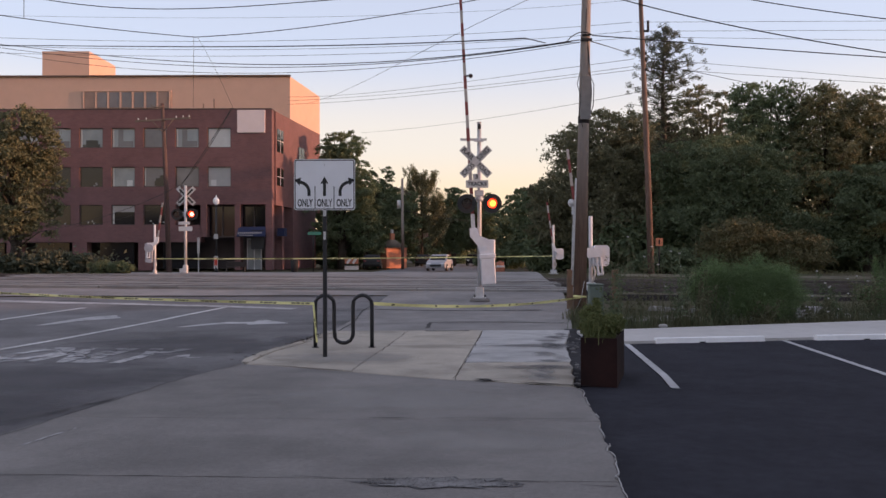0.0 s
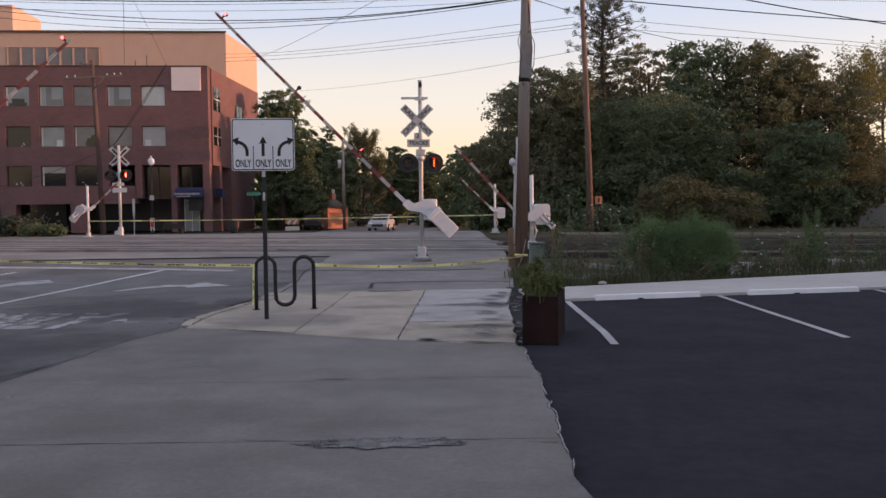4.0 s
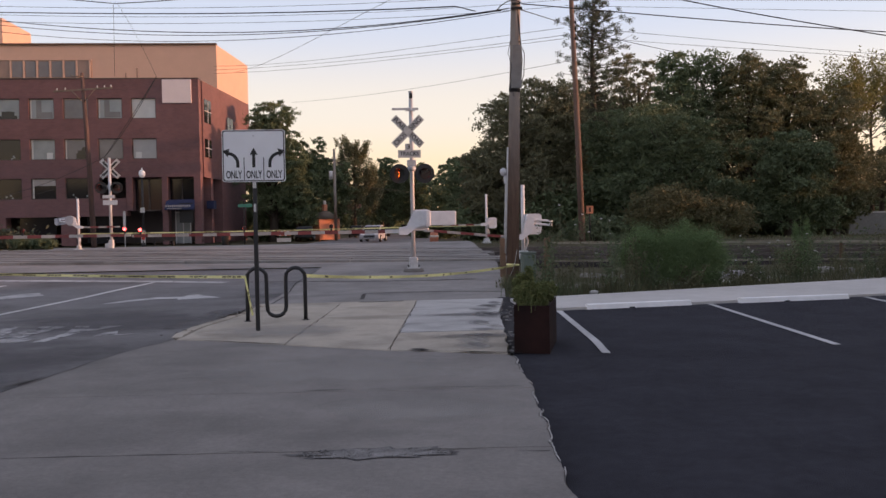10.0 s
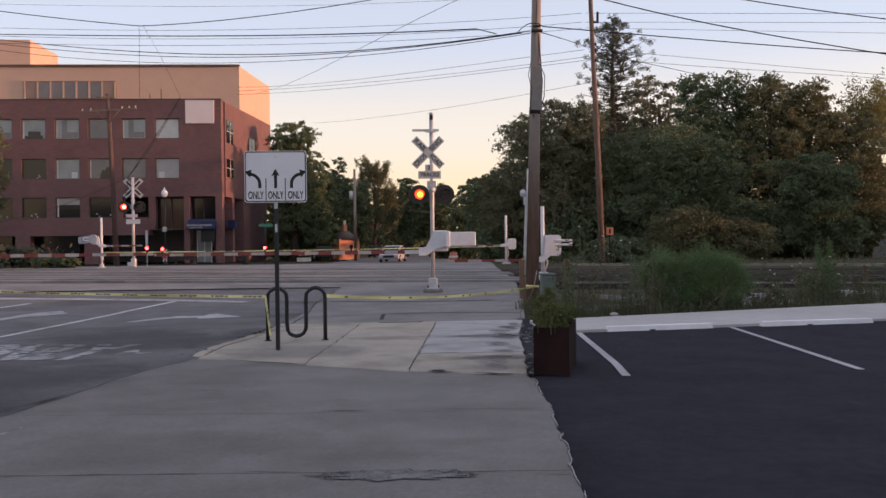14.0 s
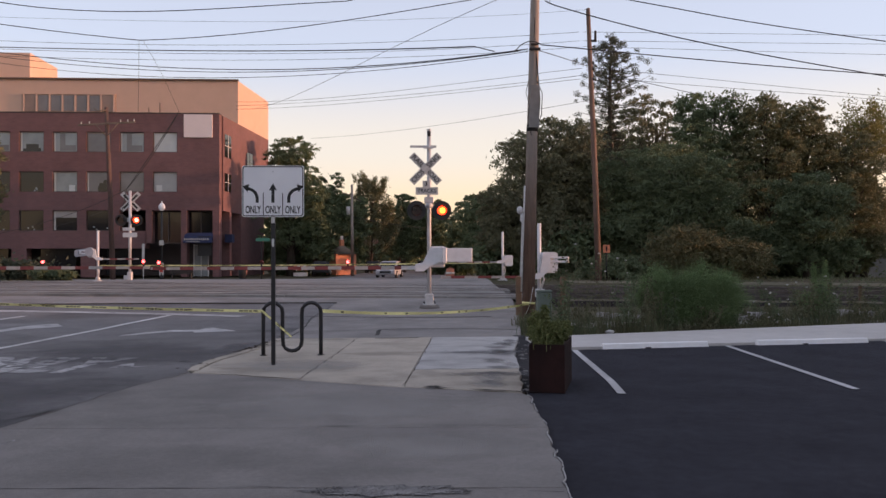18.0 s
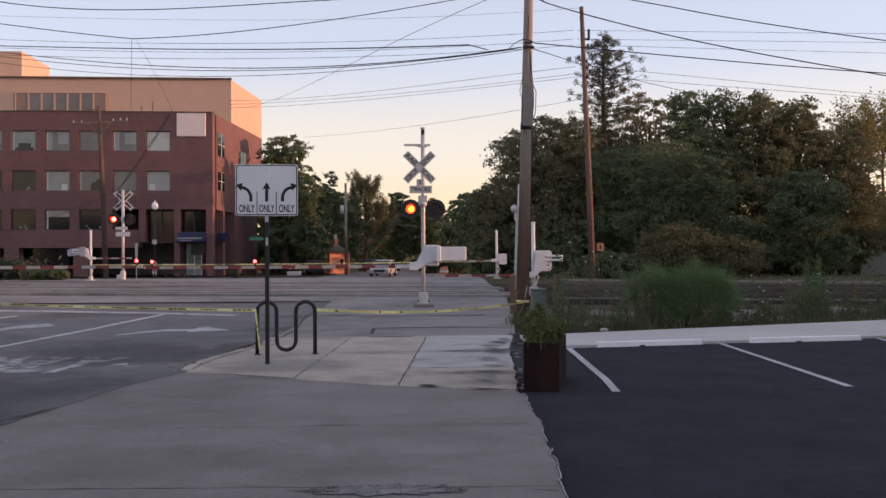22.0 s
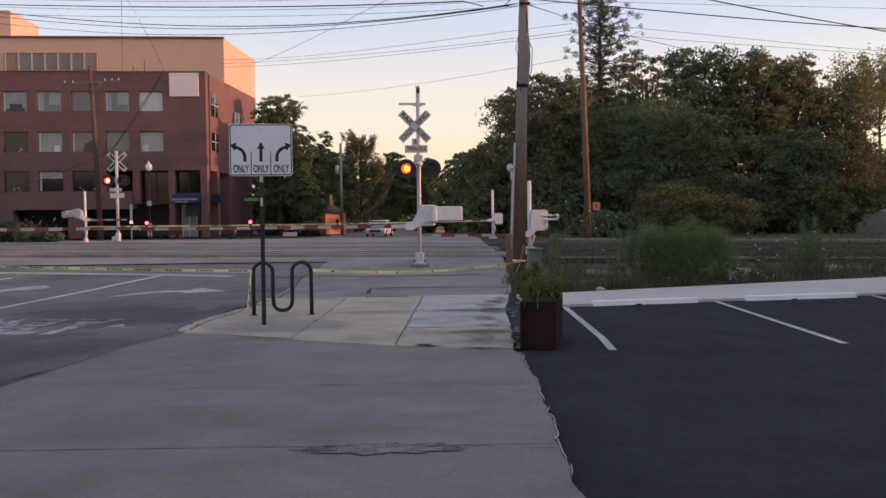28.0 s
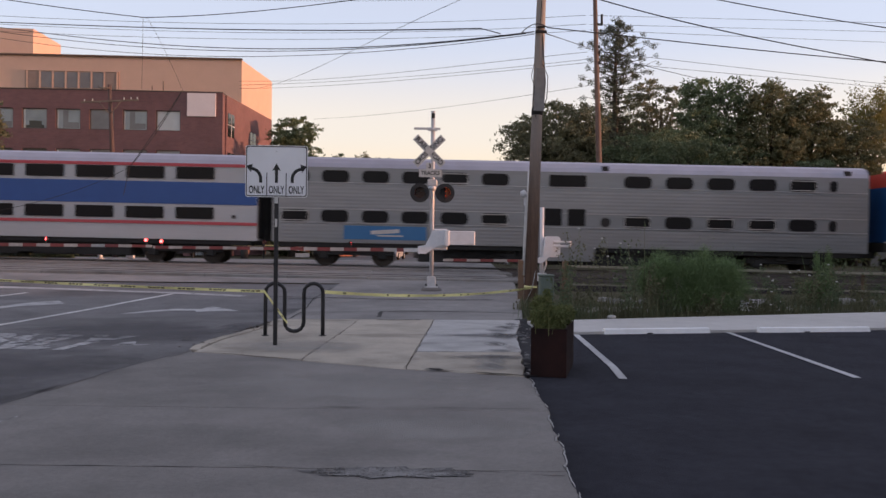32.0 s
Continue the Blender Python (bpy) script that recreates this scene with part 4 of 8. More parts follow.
    tree(1.4, 116, 11.4, 2.3, L_DARK, "dark street tree behind the feathery one", 44, 14000, 0.17, 0.06, lumps=28)
    tree(0.8, 125, 10.4, 4.2, L_DARK, "street tree in full leaf", 34, 12000, 0.2, 0.12, lumps=30)
    tree(5.2, 121, 10.8, 3.6, L_DARK, "street tree in full leaf", 42, 12000, 0.2, 0.1, lumps=30)
    tree(6.5, 150, 11.5, 5.2, L_DARK, "far street tree in full leaf", 35, 10000, 0.26, 0.1, lumps=26)
    tree(11.0, 114, 11.0, 5.0, L_DARK, "far street tree in full leaf", 36, 14000, 0.2, 0.06, lumps=30)
    tree(9.2, 84, 8.5, 3.4, L_DARK, "dark street tree in full leaf", 37, 15000, 0.15, 0.06, lumps=28)
    tree(-6.0, 160, 10.5, 6.0, L_DARK, "far street tree in full leaf", 38, 8000, 0.3, 0.05, lumps=24)
    tree(2.5, 190, 12.0, 7.0, L_DARK, "far street tree in full leaf", 39, 8000, 0.34, 0.05, lumps=24)
    # beside the bank
    tree(-24.9, 50, 10.0, 3.2, L_OLIVE, "dark olive tree beside the tracks", 41, 26000, 0.1, 0.15, lumps=40)


plantings()


# ---------------------------------------------------------------- train
RAIL = 0.5          # height of the rails on the far track
YAW = math.degrees(math.atan(TRACK))


def body_shell(profile, x0, x1):
    b = B()
    b.ext(profile, Matrix(((0, 0, 1, x0), (1, 0, 0, 0), (0, 1, 0, 0), (0, 0, 0, 1))), x1 - x0)
    return b


def rounded(w, h, r, n=4):
    pts = []
    for cx, cy, a0 in ((w / 2 - r, h / 2 - r, 0), (-w / 2 + r, h / 2 - r, 90), (-w / 2 + r, -h / 2 + r, 180), (w / 2 - r, -h / 2 + r, 270)):
        for k in range(n + 1):
            a = radians(a0 + 90 * k / n)
            pts.append((cx + r * math.cos(a), cy + r * math.sin(a)))
    return pts


def truck(x, parent, span=2.4):
    t = part("truck", B().box((x, 0, 0.66), (0.5, 2.0, 0.3), bev=0.03), M_UNDER, parent)
    for s in (-1, 1):
        b = B()
        b.box((x, s * 1.0, 0.62), (span + 0.9, 0.16, 0.3), bev=0.03)
        b.box((x, s * 1.06, 0.75), (0.9, 0.2, 0.35), bev=0.03)
        for d in (-span / 2, span / 2):
            b.box((x + d, s * 1.08, 0.5), (0.36, 0.22, 0.36), bev=0.03)
        part("side_frame", b, M_UNDER, t)
    for d in (-span / 2, span / 2):
        w = B()
        for s in (-0.75, 0.75):
            w.cyl((x + d, s - 0.07, 0.46), (x + d, s + 0.07, 0.46), 0.46, n=20)
        w.cyl((x + d, -0.75, 0.46), (x + d, 0.75, 0.46), 0.09, n=10)
        part("wheelset", w, M_TIE, t)


def side_panel(parent, name, cx, cz, w, h, r, material, y=-1.53, t=0.03):
    return part(name, B().ext(rounded(w, h, r), Matrix.Translation((cx, y, cz)) @ FACE, t), material, parent)


def loco():
    T = thing("locomotive", pose(0, 0, 0), "blue diesel locomotive with a red roof band, rolling past", "locomotive")
    side = [(-1.5, 1.5), (1.5, 1.5), (1.5, 3.72), (-1.5, 3.72)]
    roof = [(-1.5, 3.72), (1.5, 3.72), (1.5, 4.08), (1.25, 4.28), (-1.25, 4.28), (-1.5, 4.08)]
    part("carbody", body_shell(side, 0.6, 12.92), M_BLUE, T)
    cabm = Matrix(((1, 0, 0, 0), (0, 0, 1, -1.5), (0, 1, 0, 0), (0, 0, 0, 1)))
    part("cab", B().ext([(12.922, 1.5), (16.27, 1.5), (16.32, 1.9), (16.17, 3.05), (16.02, 3.14), (15.22, 3.16), (14.97, 3.72), (12.922, 3.72)], cabm, 3.0), M_BLUE, T)
    part("roof_band", body_shell(roof, 0.6, 14.99), M_ORANGE, T, "red roof band")
    part("radiator_grille", B().box((3.6, -1.51, 3.78), (4.4, 0.05, 0.54)), M_MAROON, T)
    part("side_grille", B().box((7.45, -1.51, 3.8), (1.85, 0.05, 0.4)), M_UNDER, T)
    part("side_grille", B().box((11.8, -1.51, 3.95), (1.25, 0.05, 0.26)).box((11.8, -1.51, 3.62), (1.25, 0.05, 0.26)), M_UNDER, T)
    for x in (1.9, 3.9, 5.8):
        part("roof_fan", B().cyl((x, 0, 4.26), (x, 0, 4.46), 0.8, 0.75, n=20), M_ORANGE, T)
    part("roof_fan", B().cyl((9.3, 0, 4.26), (9.3, 0, 4.45), 0.75, 0.7, n=20), M_TANDK, T)
    part("horn", B().box((13.77, 0, 4.36), (0.7, 0.4, 0.2), bev=0.05).cyl((12.57, 0, 4.28), (12.57, 0, 4.42), 0.9, 0.85, n=18), M_UNDER, T)
    part("sill_stripe", B().box((7.8, -1.51, 1.5), (14.77, 0.05, 0.06)), M_DULLW, T, "white sill stripe")
    part("underframe", B().box((8.1, 0, 1.28), (15.27, 2.8, 0.4)).box((7.8, 0, 0.8), (4.2, 2.5, 0.75), bev=0.12).box((15.97, 0, 0.75), (0.5, 2.6, 0.9)), M_UNDER, T)
    part("cab_door", B().box((13.32, -1.51, 2.62), (0.8, 0.05, 2.0)), M_BLUE, T)
    for x in (12.95, 13.77):
        part("grab_rail", B().cyl((x, -1.56, 1.55), (x, -1.56, 3.6), 0.06, n=6), M_LOCOG, T)
    st = B()
    for z in (0.6, 0.95, 1.3, 1.75, 2.05):
        st.box((13.35, -1.5, z), (0.6, 0.2, 0.04))
    part("steps", st, M_DULLW, T)
    st = B()
    for z in (0.55, 0.95):
        st.box((15.72, -1.45, z), (0.55, 0.25, 0.04))
    part("steps", st, M_DULLW, T)
    side_panel(T, "door_window", 13.32, 3.3, 0.5, 0.62, 0.04, M_GLASS, -1.54)
    side_panel(T, "cab_window", 14.12, 3.3, 0.62, 0.66, 0.05, M_GLASS)
    part("cab_window", B().ext([(14.49, 2.98), (15.15, 2.98), (14.89, 3.62), (14.49, 3.62)], cabm @ Matrix.Translation((0, 0, -0.03)), 0.03), M_GLASS, T)
    part("windscreen", B().box((15.13, 0, 3.43), (0.04, 2.4, 0.5), (0, -25, 0)), M_GLASS, T)
    nose = B()
    nose.box((16.3, 0, 2.4), (0.05, 2.9, 1.2), (0, -7, 0))
    nb = part("nose_panel", nose, M_DULLW, T, "white nose with red diagonal bars")
    bars = B()
    for k in range(-2, 4):
        bars.box((16.33, -0.2 + k * 0.55 - 0.1, 2.4), (0.04, 0.2, 1.3), (35, 0, 0))
    part("nose_bar", bars, M_RED, nb)
    part("headlight", B().cyl((16.3, -0.6, 2.1), (16.37, -0.6, 2.1), 0.12), M_HEAD, T)
    part("roof_headlight", B().cyl((14.97, 0, 4.0), (15.12, 0, 4.0), 0.13), M_DULLW, T)
    part("number_light", B().box((16.09, -1.51, 2.55), (0.3, 0.04, 0.28)).cyl((15.97, -1.5, 2.72), (15.97, -1.55, 2.72), 0.22), M_DULLW, T)
    # painted marks: plain shapes in place of names
    lg = B()
    slope = cabm @ Matrix.Translation((0, 0, -0.025))
    for x, w, z0, z1 in ((3.98, 0.3, 1.96, 2.9), (4.36, 0.2, 2.1, 2.9), (4.6, 0.2, 2.1, 2.9), (4.92, 0.28, 1.96, 2.9), (5.38, 0.5, 2.26, 2.9), (6.0, 0.24, 2.26, 2.97), (6.4, 0.26, 2.26, 2.88), (6.84, 0.46, 2.26, 2.88)):
        h = z1 - z0
        lg.ext([(x, z0), (x + w, z0), (x + w + 0.3 * h, z1), (x + 0.3 * h, z1)], slope, 0.024)
    lg.ext([(5.35, 2.11), (8.3, 2.11), (8.12, 2.21), (5.38, 2.21)], slope, 0.024)
    lg.ext([(5.2, 1.96), (8.75, 1.96), (8.5, 2.06), (5.23, 2.06)], slope, 0.024)
    part("painted_mark", lg, M_DULLW, T, "white slanting painted mark")
    part("painted_disc", B().cyl((1.1, -1.5, 2.55), (1.1, -1.53, 2.55), 0.21, n=20), M_DULLW, T)
    part("painted_disc", B().cyl((1.1, -1.5, 3.3), (1.1, -1.53, 3.3), 0.1, n=14), M_LOCOG, T)
    part("painted_mark", B().box((14.37, -1.512, 2.58), (0.95, 0.03, 0.16)).box((14.47, -1.512, 2.4), (0.85, 0.03, 0.05)).box((13.77, -1.512, 1.95), (0.4, 0.03, 0.14)), M_DULLW, T)
    fl = part("painted_flag", B().box((14.92, -1.512, 1.98), (0.5, 0.03, 0.32)), M_DULLW, T)
    st = B()
    for k in range(4):
        st.box((14.92, -1.53, 1.86 + k * 0.08), (0.5, 0.01, 0.04))
    part("flag_stripe", st, M_STRIPER, fl)
    for x in (3.3, 12.77):
        truck(x, T, 2.7)
    part("coupler", B().box((0.25, 0, 0.95), (0.9, 0.3, 0.3)), M_UNDER, T)
    part("coupler", B().box((16.57, 0, 0.85), (0.6, 0.3, 0.3)), M_UNDER, T)
    part("fuel_tank", B().box((8.0, 0, 0.72), (5.6, 2.5, 0.75), bev=0.15), M_UNDER, T)
    part("pilot", B().ext([(15.9, 0.25), (16.6, 0.25), (16.4, 1.1), (15.9, 1.1)], cabm @ Matrix.Translation((0, 0, 0.1)), 2.8), M_UNDER, T)
    # the body above the sill is tall for its length
    for o in T.children_recursive:
        for v in o.data.vertices:
            v.co.z += 0.07 * max(0.0, v.co.z - 1.5)
    return T


def coach_profile(fluted):
    """Cross-section (y, z) of a bilevel car, with ribs in its sides where they are fluted."""
    left = []
    zs = [1.0 + 0.075 * k for k in range(12)] + [1.85, 2.42] + [2.47 + 0.075 * k for k in range(14)] + [3.55, 4.1, 4.2]
    for i, z in enumerate(zs):
        out = 1.5 + (0.003 if fluted and i % 2 and not (1.85 <= z <= 2.42) and z < 3.5 else 0)
        left.append((-out, z))
    roof = [(-1.46, 4.38), (-1.3, 4.56), (-0.9, 4.68), (0, 4.73), (0.9, 4.68), (1.3, 4.56), (1.46, 4.38), (1.5, 4.2)]
    return left, roof


def coach(striped):
    T = thing("coach", pose(0, 0, 0), "smooth silver bilevel coach with a blue band and red stripes" if striped else "stainless steel bilevel coach with ribbed sides and dark windows", "train car", "coaches of the train")
    left, roof = coach_profile(not striped)
    L = 25.3
    sidewall = left + [(1.5, 4.2), (1.5, 1.0)]
    part("carbody", body_shell(sidewall, -L - 0.3, -0.3), M_STEELS if striped else M_STEELC, T)
    part("roof", body_shell([(-1.51, 4.2)] + roof, -L - 0.28, -0.32), M_ROOFC, T, "pale blue grey rounded roof")
    u = []
    if striped:
        for k in range(11):
            u.append((-2.95 - k * 2.13, 1.62))
        for x, w in u:
            for z in (2.13, 3.82):
                side_panel(T, "window", x, z, w, 0.5, 0.04, M_TGLASS, -1.52, 0.04)
        part("blue_band", B().box((-L / 2 - 0.3, -1.515, 2.97), (L - 0.02, 0.04, 0.94)), M_BLUES, T, "broad blue band")
        for z in (4.16, 1.7):
            part("red_stripe", B().box((-L / 2 - 0.3, -1.515, z), (L - 0.02, 0.04, 0.13)), M_STRIPER, T, "thin red stripe")
        side_panel(T, "side_lamp", -1.3, 2.0, 0.16, 0.16, 0.07, M_UNDER)
    else:
        low = (-24.64, -22.95, -21.24, -19.55, -17.88, -16.17, -10.12, -8.36, -6.59, -4.82, -3.1)
        rg = random.Random(3)
        for z in (2.13, 3.82):
            for x in low:
                fr = side_panel(T, "window", x, z, 1.15, 0.5, 0.2, M_TGLASS, -1.52, 0.04)
                if rg.random() < 0.35:
                    part("window_trim", B().box((x, -1.565, z - 0.2), (1.08, 0.01, 0.028)).box((x, -1.565, z + 0.2), (1.08, 0.01, 0.028)).box((x - 0.53, -1.565, z), (0.02, 0.01, 0.37)).box((x + 0.53, -1.565, z), (0.02, 0.01, 0.37)), M_DULLW, fr)
            side_panel(T, "window", -1.82, z, 0.3, 0.46, 0.14, M_TGLASS, -1.52, 0.04)
        side_panel(T, "window", -13.1, 3.82, 1.55, 0.5, 0.04, M_TGLASS, -1.52, 0.04)
        for x in (-13.7, -12.7):
            d = side_panel(T, "sliding_door", x, 1.72, 0.96, 2.3, 0.04, M_STEELC, -1.5, 0.02)
            side_panel(d, "door_window", x, 2.28, 0.74, 0.72, 0.06, M_TGLASS, -1.535, 0.02)
        part("door_sill", B().box((-13.2, -1.3, 0.72), (2.6, 0.5, 0.6)), M_STEELC, T)
        sg = side_panel(T, "blue_panel", -20.8, 1.45, 3.5, 0.58, 0.02, M_BLUEP)
        part("painted_mark", B().box((-20.8, -1.57, 1.5), (1.2, 0.02, 0.16), (0, -4, 0)).box((-20.6, -1.57, 1.33), (1.1, 0.02, 0.06)), M_DULLW, sg)
        part("painted_disc", B().cyl((-11.46, -1.51, 2.1), (-11.46, -1.55, 2.1), 0.2, n=16), M_UNDER, T)
        st = B()
        for z in (1.85, 2.44, 3.55):
            st.box((-L / 2 - 0.3, -1.53, z), (L - 0.1, 0.03, 0.025))
        part("belt_rail", st, M_STEELS, T)
        for x in (-11.5, -1.2):
            part("roof_marker", B().box((x, -1.44, 4.38), (0.28, 0.12, 0.2)), M_UNDER, T)
    for x, d in ((-0.28, 0.18), (-L - 0.32, -0.18)):
        part("end_wall", B().box((x, 0, 2.8), (0.06, 2.9, 3.4)), M_UNDER, T)
        part("diaphragm", B().box((x + d, 0, 2.3), (0.36, 1.2, 2.6)), M_UNDER, T)
    part("underframe", B().box((-L / 2 - 0.3, 0, 0.9), (L - 0.5, 2.5, 0.22)).box((-9.5, 0, 0.6), (2.6, 2.3, 0.5)).box((-16.8, 0, 0.62), (3.2, 2.3, 0.5)), M_UNDER, T)
    part("equipment_case", B().box((-12.9, 0, 0.56), (4.6, 2.2, 0.64), bev=0.03), M_UNDER, T)
    part("equipment_case", B().box((-7.9, -0.1, 0.56), (4.2, 2.0, 0.6), bev=0.03), M_UNDER, T)
    part("equipment_case", B().box((-17.5, -0.1, 0.56), (3.8, 2.1, 0.62), bev=0.03), M_UNDER, T)
    part("side_sill", B().box((-L / 2 - 0.3, -1.36, 0.92), (L - 0.6, 0.08, 0.2)), M_UNDER, T)
    part("air_reservoir", B().cyl((-19.6, -0.7, 0.62), (-18.6, -0.7, 0.62), 0.22, n=12), M_GUARD, T)
    for x in (-3.6, -22.2):
        truck(x, T, 2.5)
    return T


LOCO = loco()
COACH_A = coach(False)
COACH_B = coach(True)


def track_x(t):
    """How far along the far track the coupling behind the locomotive has come."""
    if t <= 29.3:
        return -27.9 + 18.7 * (t - 29.3)
    marks = ((29.3, -27.9), (30.1, -13.45), (30.6, -4.3), (31.0, 2.95), (31.5, 11.6), (32.0, 20.4))
    for (a, xa), (b, xb) in zip(marks, marks[1:]):
        if t <= b:
            return xa + (xb - xa) * (t - a) / (b - a)
    return marks[-1][1]


def train_row(t, back):
    x = track_x(t) - back
    return t, pose(x, 38.1 + TRACK * x, 0.485 + grade(x), 0, 0.56, YAW)


# ---------------------------------------------------------------- tracks
def tracks():
    for y0, y1, z in ((26.5, 41.4, -0.02),):
        verts, faces = [], []
        xs = [-700, -400, -200, -100, -60, -40, -19.0]
        xr = [4.4, 15, 30, 50, 80, 150, 300]
        for k, run in enumerate((xs, xr)):
            base = len(verts)
            for x in run:
                c = TRACK * x
                for dy, dz in ((y0 - 1.4, -0.45), (y0, -0.08), (y1, 0.0), (y1 + 1.6, -0.3)):
                    verts.append((x, dy + c, 0.40 + dz + grade(x)))
            for j in range(len(run) - 1):
                for i in range(3):
                    a = base + 4 * j + i
                    faces.append((a, a + 4, a + 5, a + 1))
        tagged(solid("ballast_bed", verts, faces, M_BALLAST), "grey brown crushed stone under the tracks", "ballast", kind="structure")
    head = [(-0.035, 0.0), (-0.035, -0.04), (-0.012, -0.05), (-0.012, -0.13), (-0.07, -0.15), (0.07, -0.15), (0.012, -0.13), (0.012, -0.05), (0.035, -0.04), (0.035, 0.0)]
    tie = None
    for yc, z in ((29.2, 0.43), (33.6, 0.475), (38.1, 0.485)):
        T = thing("railway_track", pose(0, yc, z, 0, 0, YAW), "rusty steel rails on dark timber ties", "railway track", "tracks over the crossing")
        for s in (-0.7175, 0.7175):
            for x0, run in ((-700, 640), (-60, 120), (60, 240)):
                b = B()
                b.ext(head, Matrix(((0, 0, 1, x0), (1, 0, 0, s), (0, 1, 0, 0), (0, 0, 0, 1))), run)
                for v in b.bm.verts:
                    v.co.z += grade(v.co.x)
                part("rail", b, M_RAIL, T)
        if tie is None:
            tb = B().box((0, 0, -0.23), (0.22, 2.6, 0.18), bev=0.01)
            tie = part("tie", tb, M_TIE, T).data
            bpy.data.objects.remove(T.children[-1] if T.children[-1].name.startswith("tie") else [c for c in T.children if c.name.startswith("tie")][0])
        for k in range(60):
            x = 4.9 + k * 0.56 if k < 42 else -19.6 - (k - 42) * 0.56
            o = new("tie", tie)
            o.location = (x, 0, grade(x))
            o.parent = T
        # rubber and concrete panels in the road
        for dy, w in ((0.0, 1.24), (-1.1, 0.6), (1.1, 0.6)):
            for k in range(9):
                x0 = -19.2 + k * 2.63
                part("crossing_panel", B().box((x0 + 1.31, dy, -0.077 + grade(x0 + 1.31)), (2.61, w, 0.12), (0, 0.56, 0), bev=0.008), M_PANEL, T)


tracks()


# ---------------------------------------------------------------- crossing signals
def gate_arm(parent, length, side, name="gate_arm", pitch=0.41):
    """Striped boom reaching out towards -x (side 1) or +x (side -1) from a pivot, hung on a cast bracket with a counterweight."""
    arm = new(name)
    arm.parent = parent
    s = side
    br = B()
    br.ext([(0.22 * s, 0.22), (0.22 * s, -0.2), (-0.1 * s, -0.28), (-0.4 * s, -0.5), (-0.66 * s, -0.5), (-0.66 * s, -0.27), (-0.42 * s, -0.22), (-0.2 * s, 0.22)], pose(0, 0.07, 0) @ FACE, 0.14)
    part("bracket", br, M_WHITE, arm)
    part("counterweight", B().box((0.66 * s, 0, 0.0), (0.9, 0.34, 0.44), bev=0.02).box((0.24 * s, 0, 0.0), (0.14, 0.4, 0.5), bev=0.02), M_WHITE, arm, "white counterweight box")
    part("conversion_bracket", B().box((-0.85 * s, 0, -0.385), (0.5, 0.1, 0.12)), M_GALV, arm)
    x, k = 0.9, 0
    while x < length - 0.05:
        w = min(pitch, length - x)
        part("boom_stripe", B().box((-(x + w / 2) * s, 0, -0.385), (w - 0.004, 0.05, 0.115 - 0.004 * x)), M_BOOMW if k % 2 else M_RED, arm)
        x += w
        k += 1
    return arm


def two_faced(name, parent, at, r, front, core, back):
    """A round lamp insert, lit on one face and dark on the other, free to turn about its upright axis."""
    b = B().cyl((0, -0.016, 0), (0, -0.002, 0), r * 0.94, n=20)
    n0 = len(b.bm.faces)
    if core:
        b.cyl((0.02, -0.0175, 0), (0.02, -0.01, 0), r * 0.6, n=14)
    n1 = len(b.bm.faces)
    b.cyl((0, -0.014, 0), (0, 0.02, 0), r * 1.08, n=20)
    b.bm.faces.ensure_lookup_table()
    for k, f in enumerate(b.bm.faces):
        f.material_index = 0 if k < n0 else 1 if k < n1 else 2
    o = part(name, b, front, parent)
    o.data.materials.append(core or front)
    o.data.materials.append(back)
    o.location = at
    return o


def arm_lamp(arm, x, phase=None):
    """A boom lamp; it burns steadily, or flashes with one of the signal's lamps."""
    part("boom_lamp", B().cyl((x, 0.0, -0.2), (x, 0.05, -0.2), 0.065, n=14).box((x, 0, -0.28), (0.05, 0.05, 0.14)), M_BLACK, arm)
    o = two_faced("boom_lens", arm, (x, -0.03, -0.2), 0.052, M_TIP, None, M_LENS)
    if phase is not None:
        REFLECTORS.append((o, phase, o.location.copy()))


def lamp_head(parent, x, y, z, r=0.15, back=0.3, core=None):
    """A flashing signal: round black background with hood; its reflector turns to show its lit or its dark face."""
    h = part("signal_lamp", B().cyl((x, y, z), (x, y + 0.03, z), back, n=28).cyl((x, y + 0.03, z), (x, y + 0.2, z), r * 1.15, r * 0.8, n=20), M_BLACK, parent)
    hood = B()
    n = 14
    pts = [(r * 1.12 * math.cos(a), r * 1.12 * math.sin(a)) for a in [radians(-20 + 220 * k / n) for k in range(n + 1)]]
    for (a, c), (d, e) in zip(pts, pts[1:]):
        vs = [hood.bm.verts.new(v) for v in ((x + a, y - 0.002, z + c), (x + d, y - 0.002, z + e), (x + d, y - 0.22, z + e), (x + a, y - 0.22, z + c))]
        hood.bm.faces.new(vs)
    part("hood", hood, M_BLACK, h)
    return two_faced("reflector", h, (x, y - 0.03, z), r, M_LAMP, core or M_HOT, M_LENS)


def crossbuck(parent, x, y, z, blade=1.22, w=0.23, letters=True):
    for ang, body in ((45, "CROSSING"), (-45, "RAILROAD")):
        yy = y - (0.012 if ang > 0 else 0.0)
        bl = part("crossbuck_blade", B().box((x, yy, z), (blade, 0.008, w), (0, -ang, 0), bev=0.002), M_DULLW, parent)
        m = Matrix.Translation((x, yy - 0.006, z)) @ pose(0, 0, 0, 0, -ang, 0) @ pose(0, 0, 0, 90)
        if letters:
            half = 4
            a, c = body[:half], body[half:]
            words(a, 0.2, M_INK, bl, m @ Matrix.Translation((-0.33, 0, 0)), width=0.46, extrude=0.001, bold=0.004)
            words(c, 0.2, M_INK, bl, m @ Matrix.Translation((0.33, 0, 0)), width=0.46, extrude=0.001, bold=0.004)
        else:
            part("lettering_bar", B().box((x, yy - 0.008, z), (blade - 0.25, 0.004, 0.1), (0, -ang, 0)), M_INK, bl)


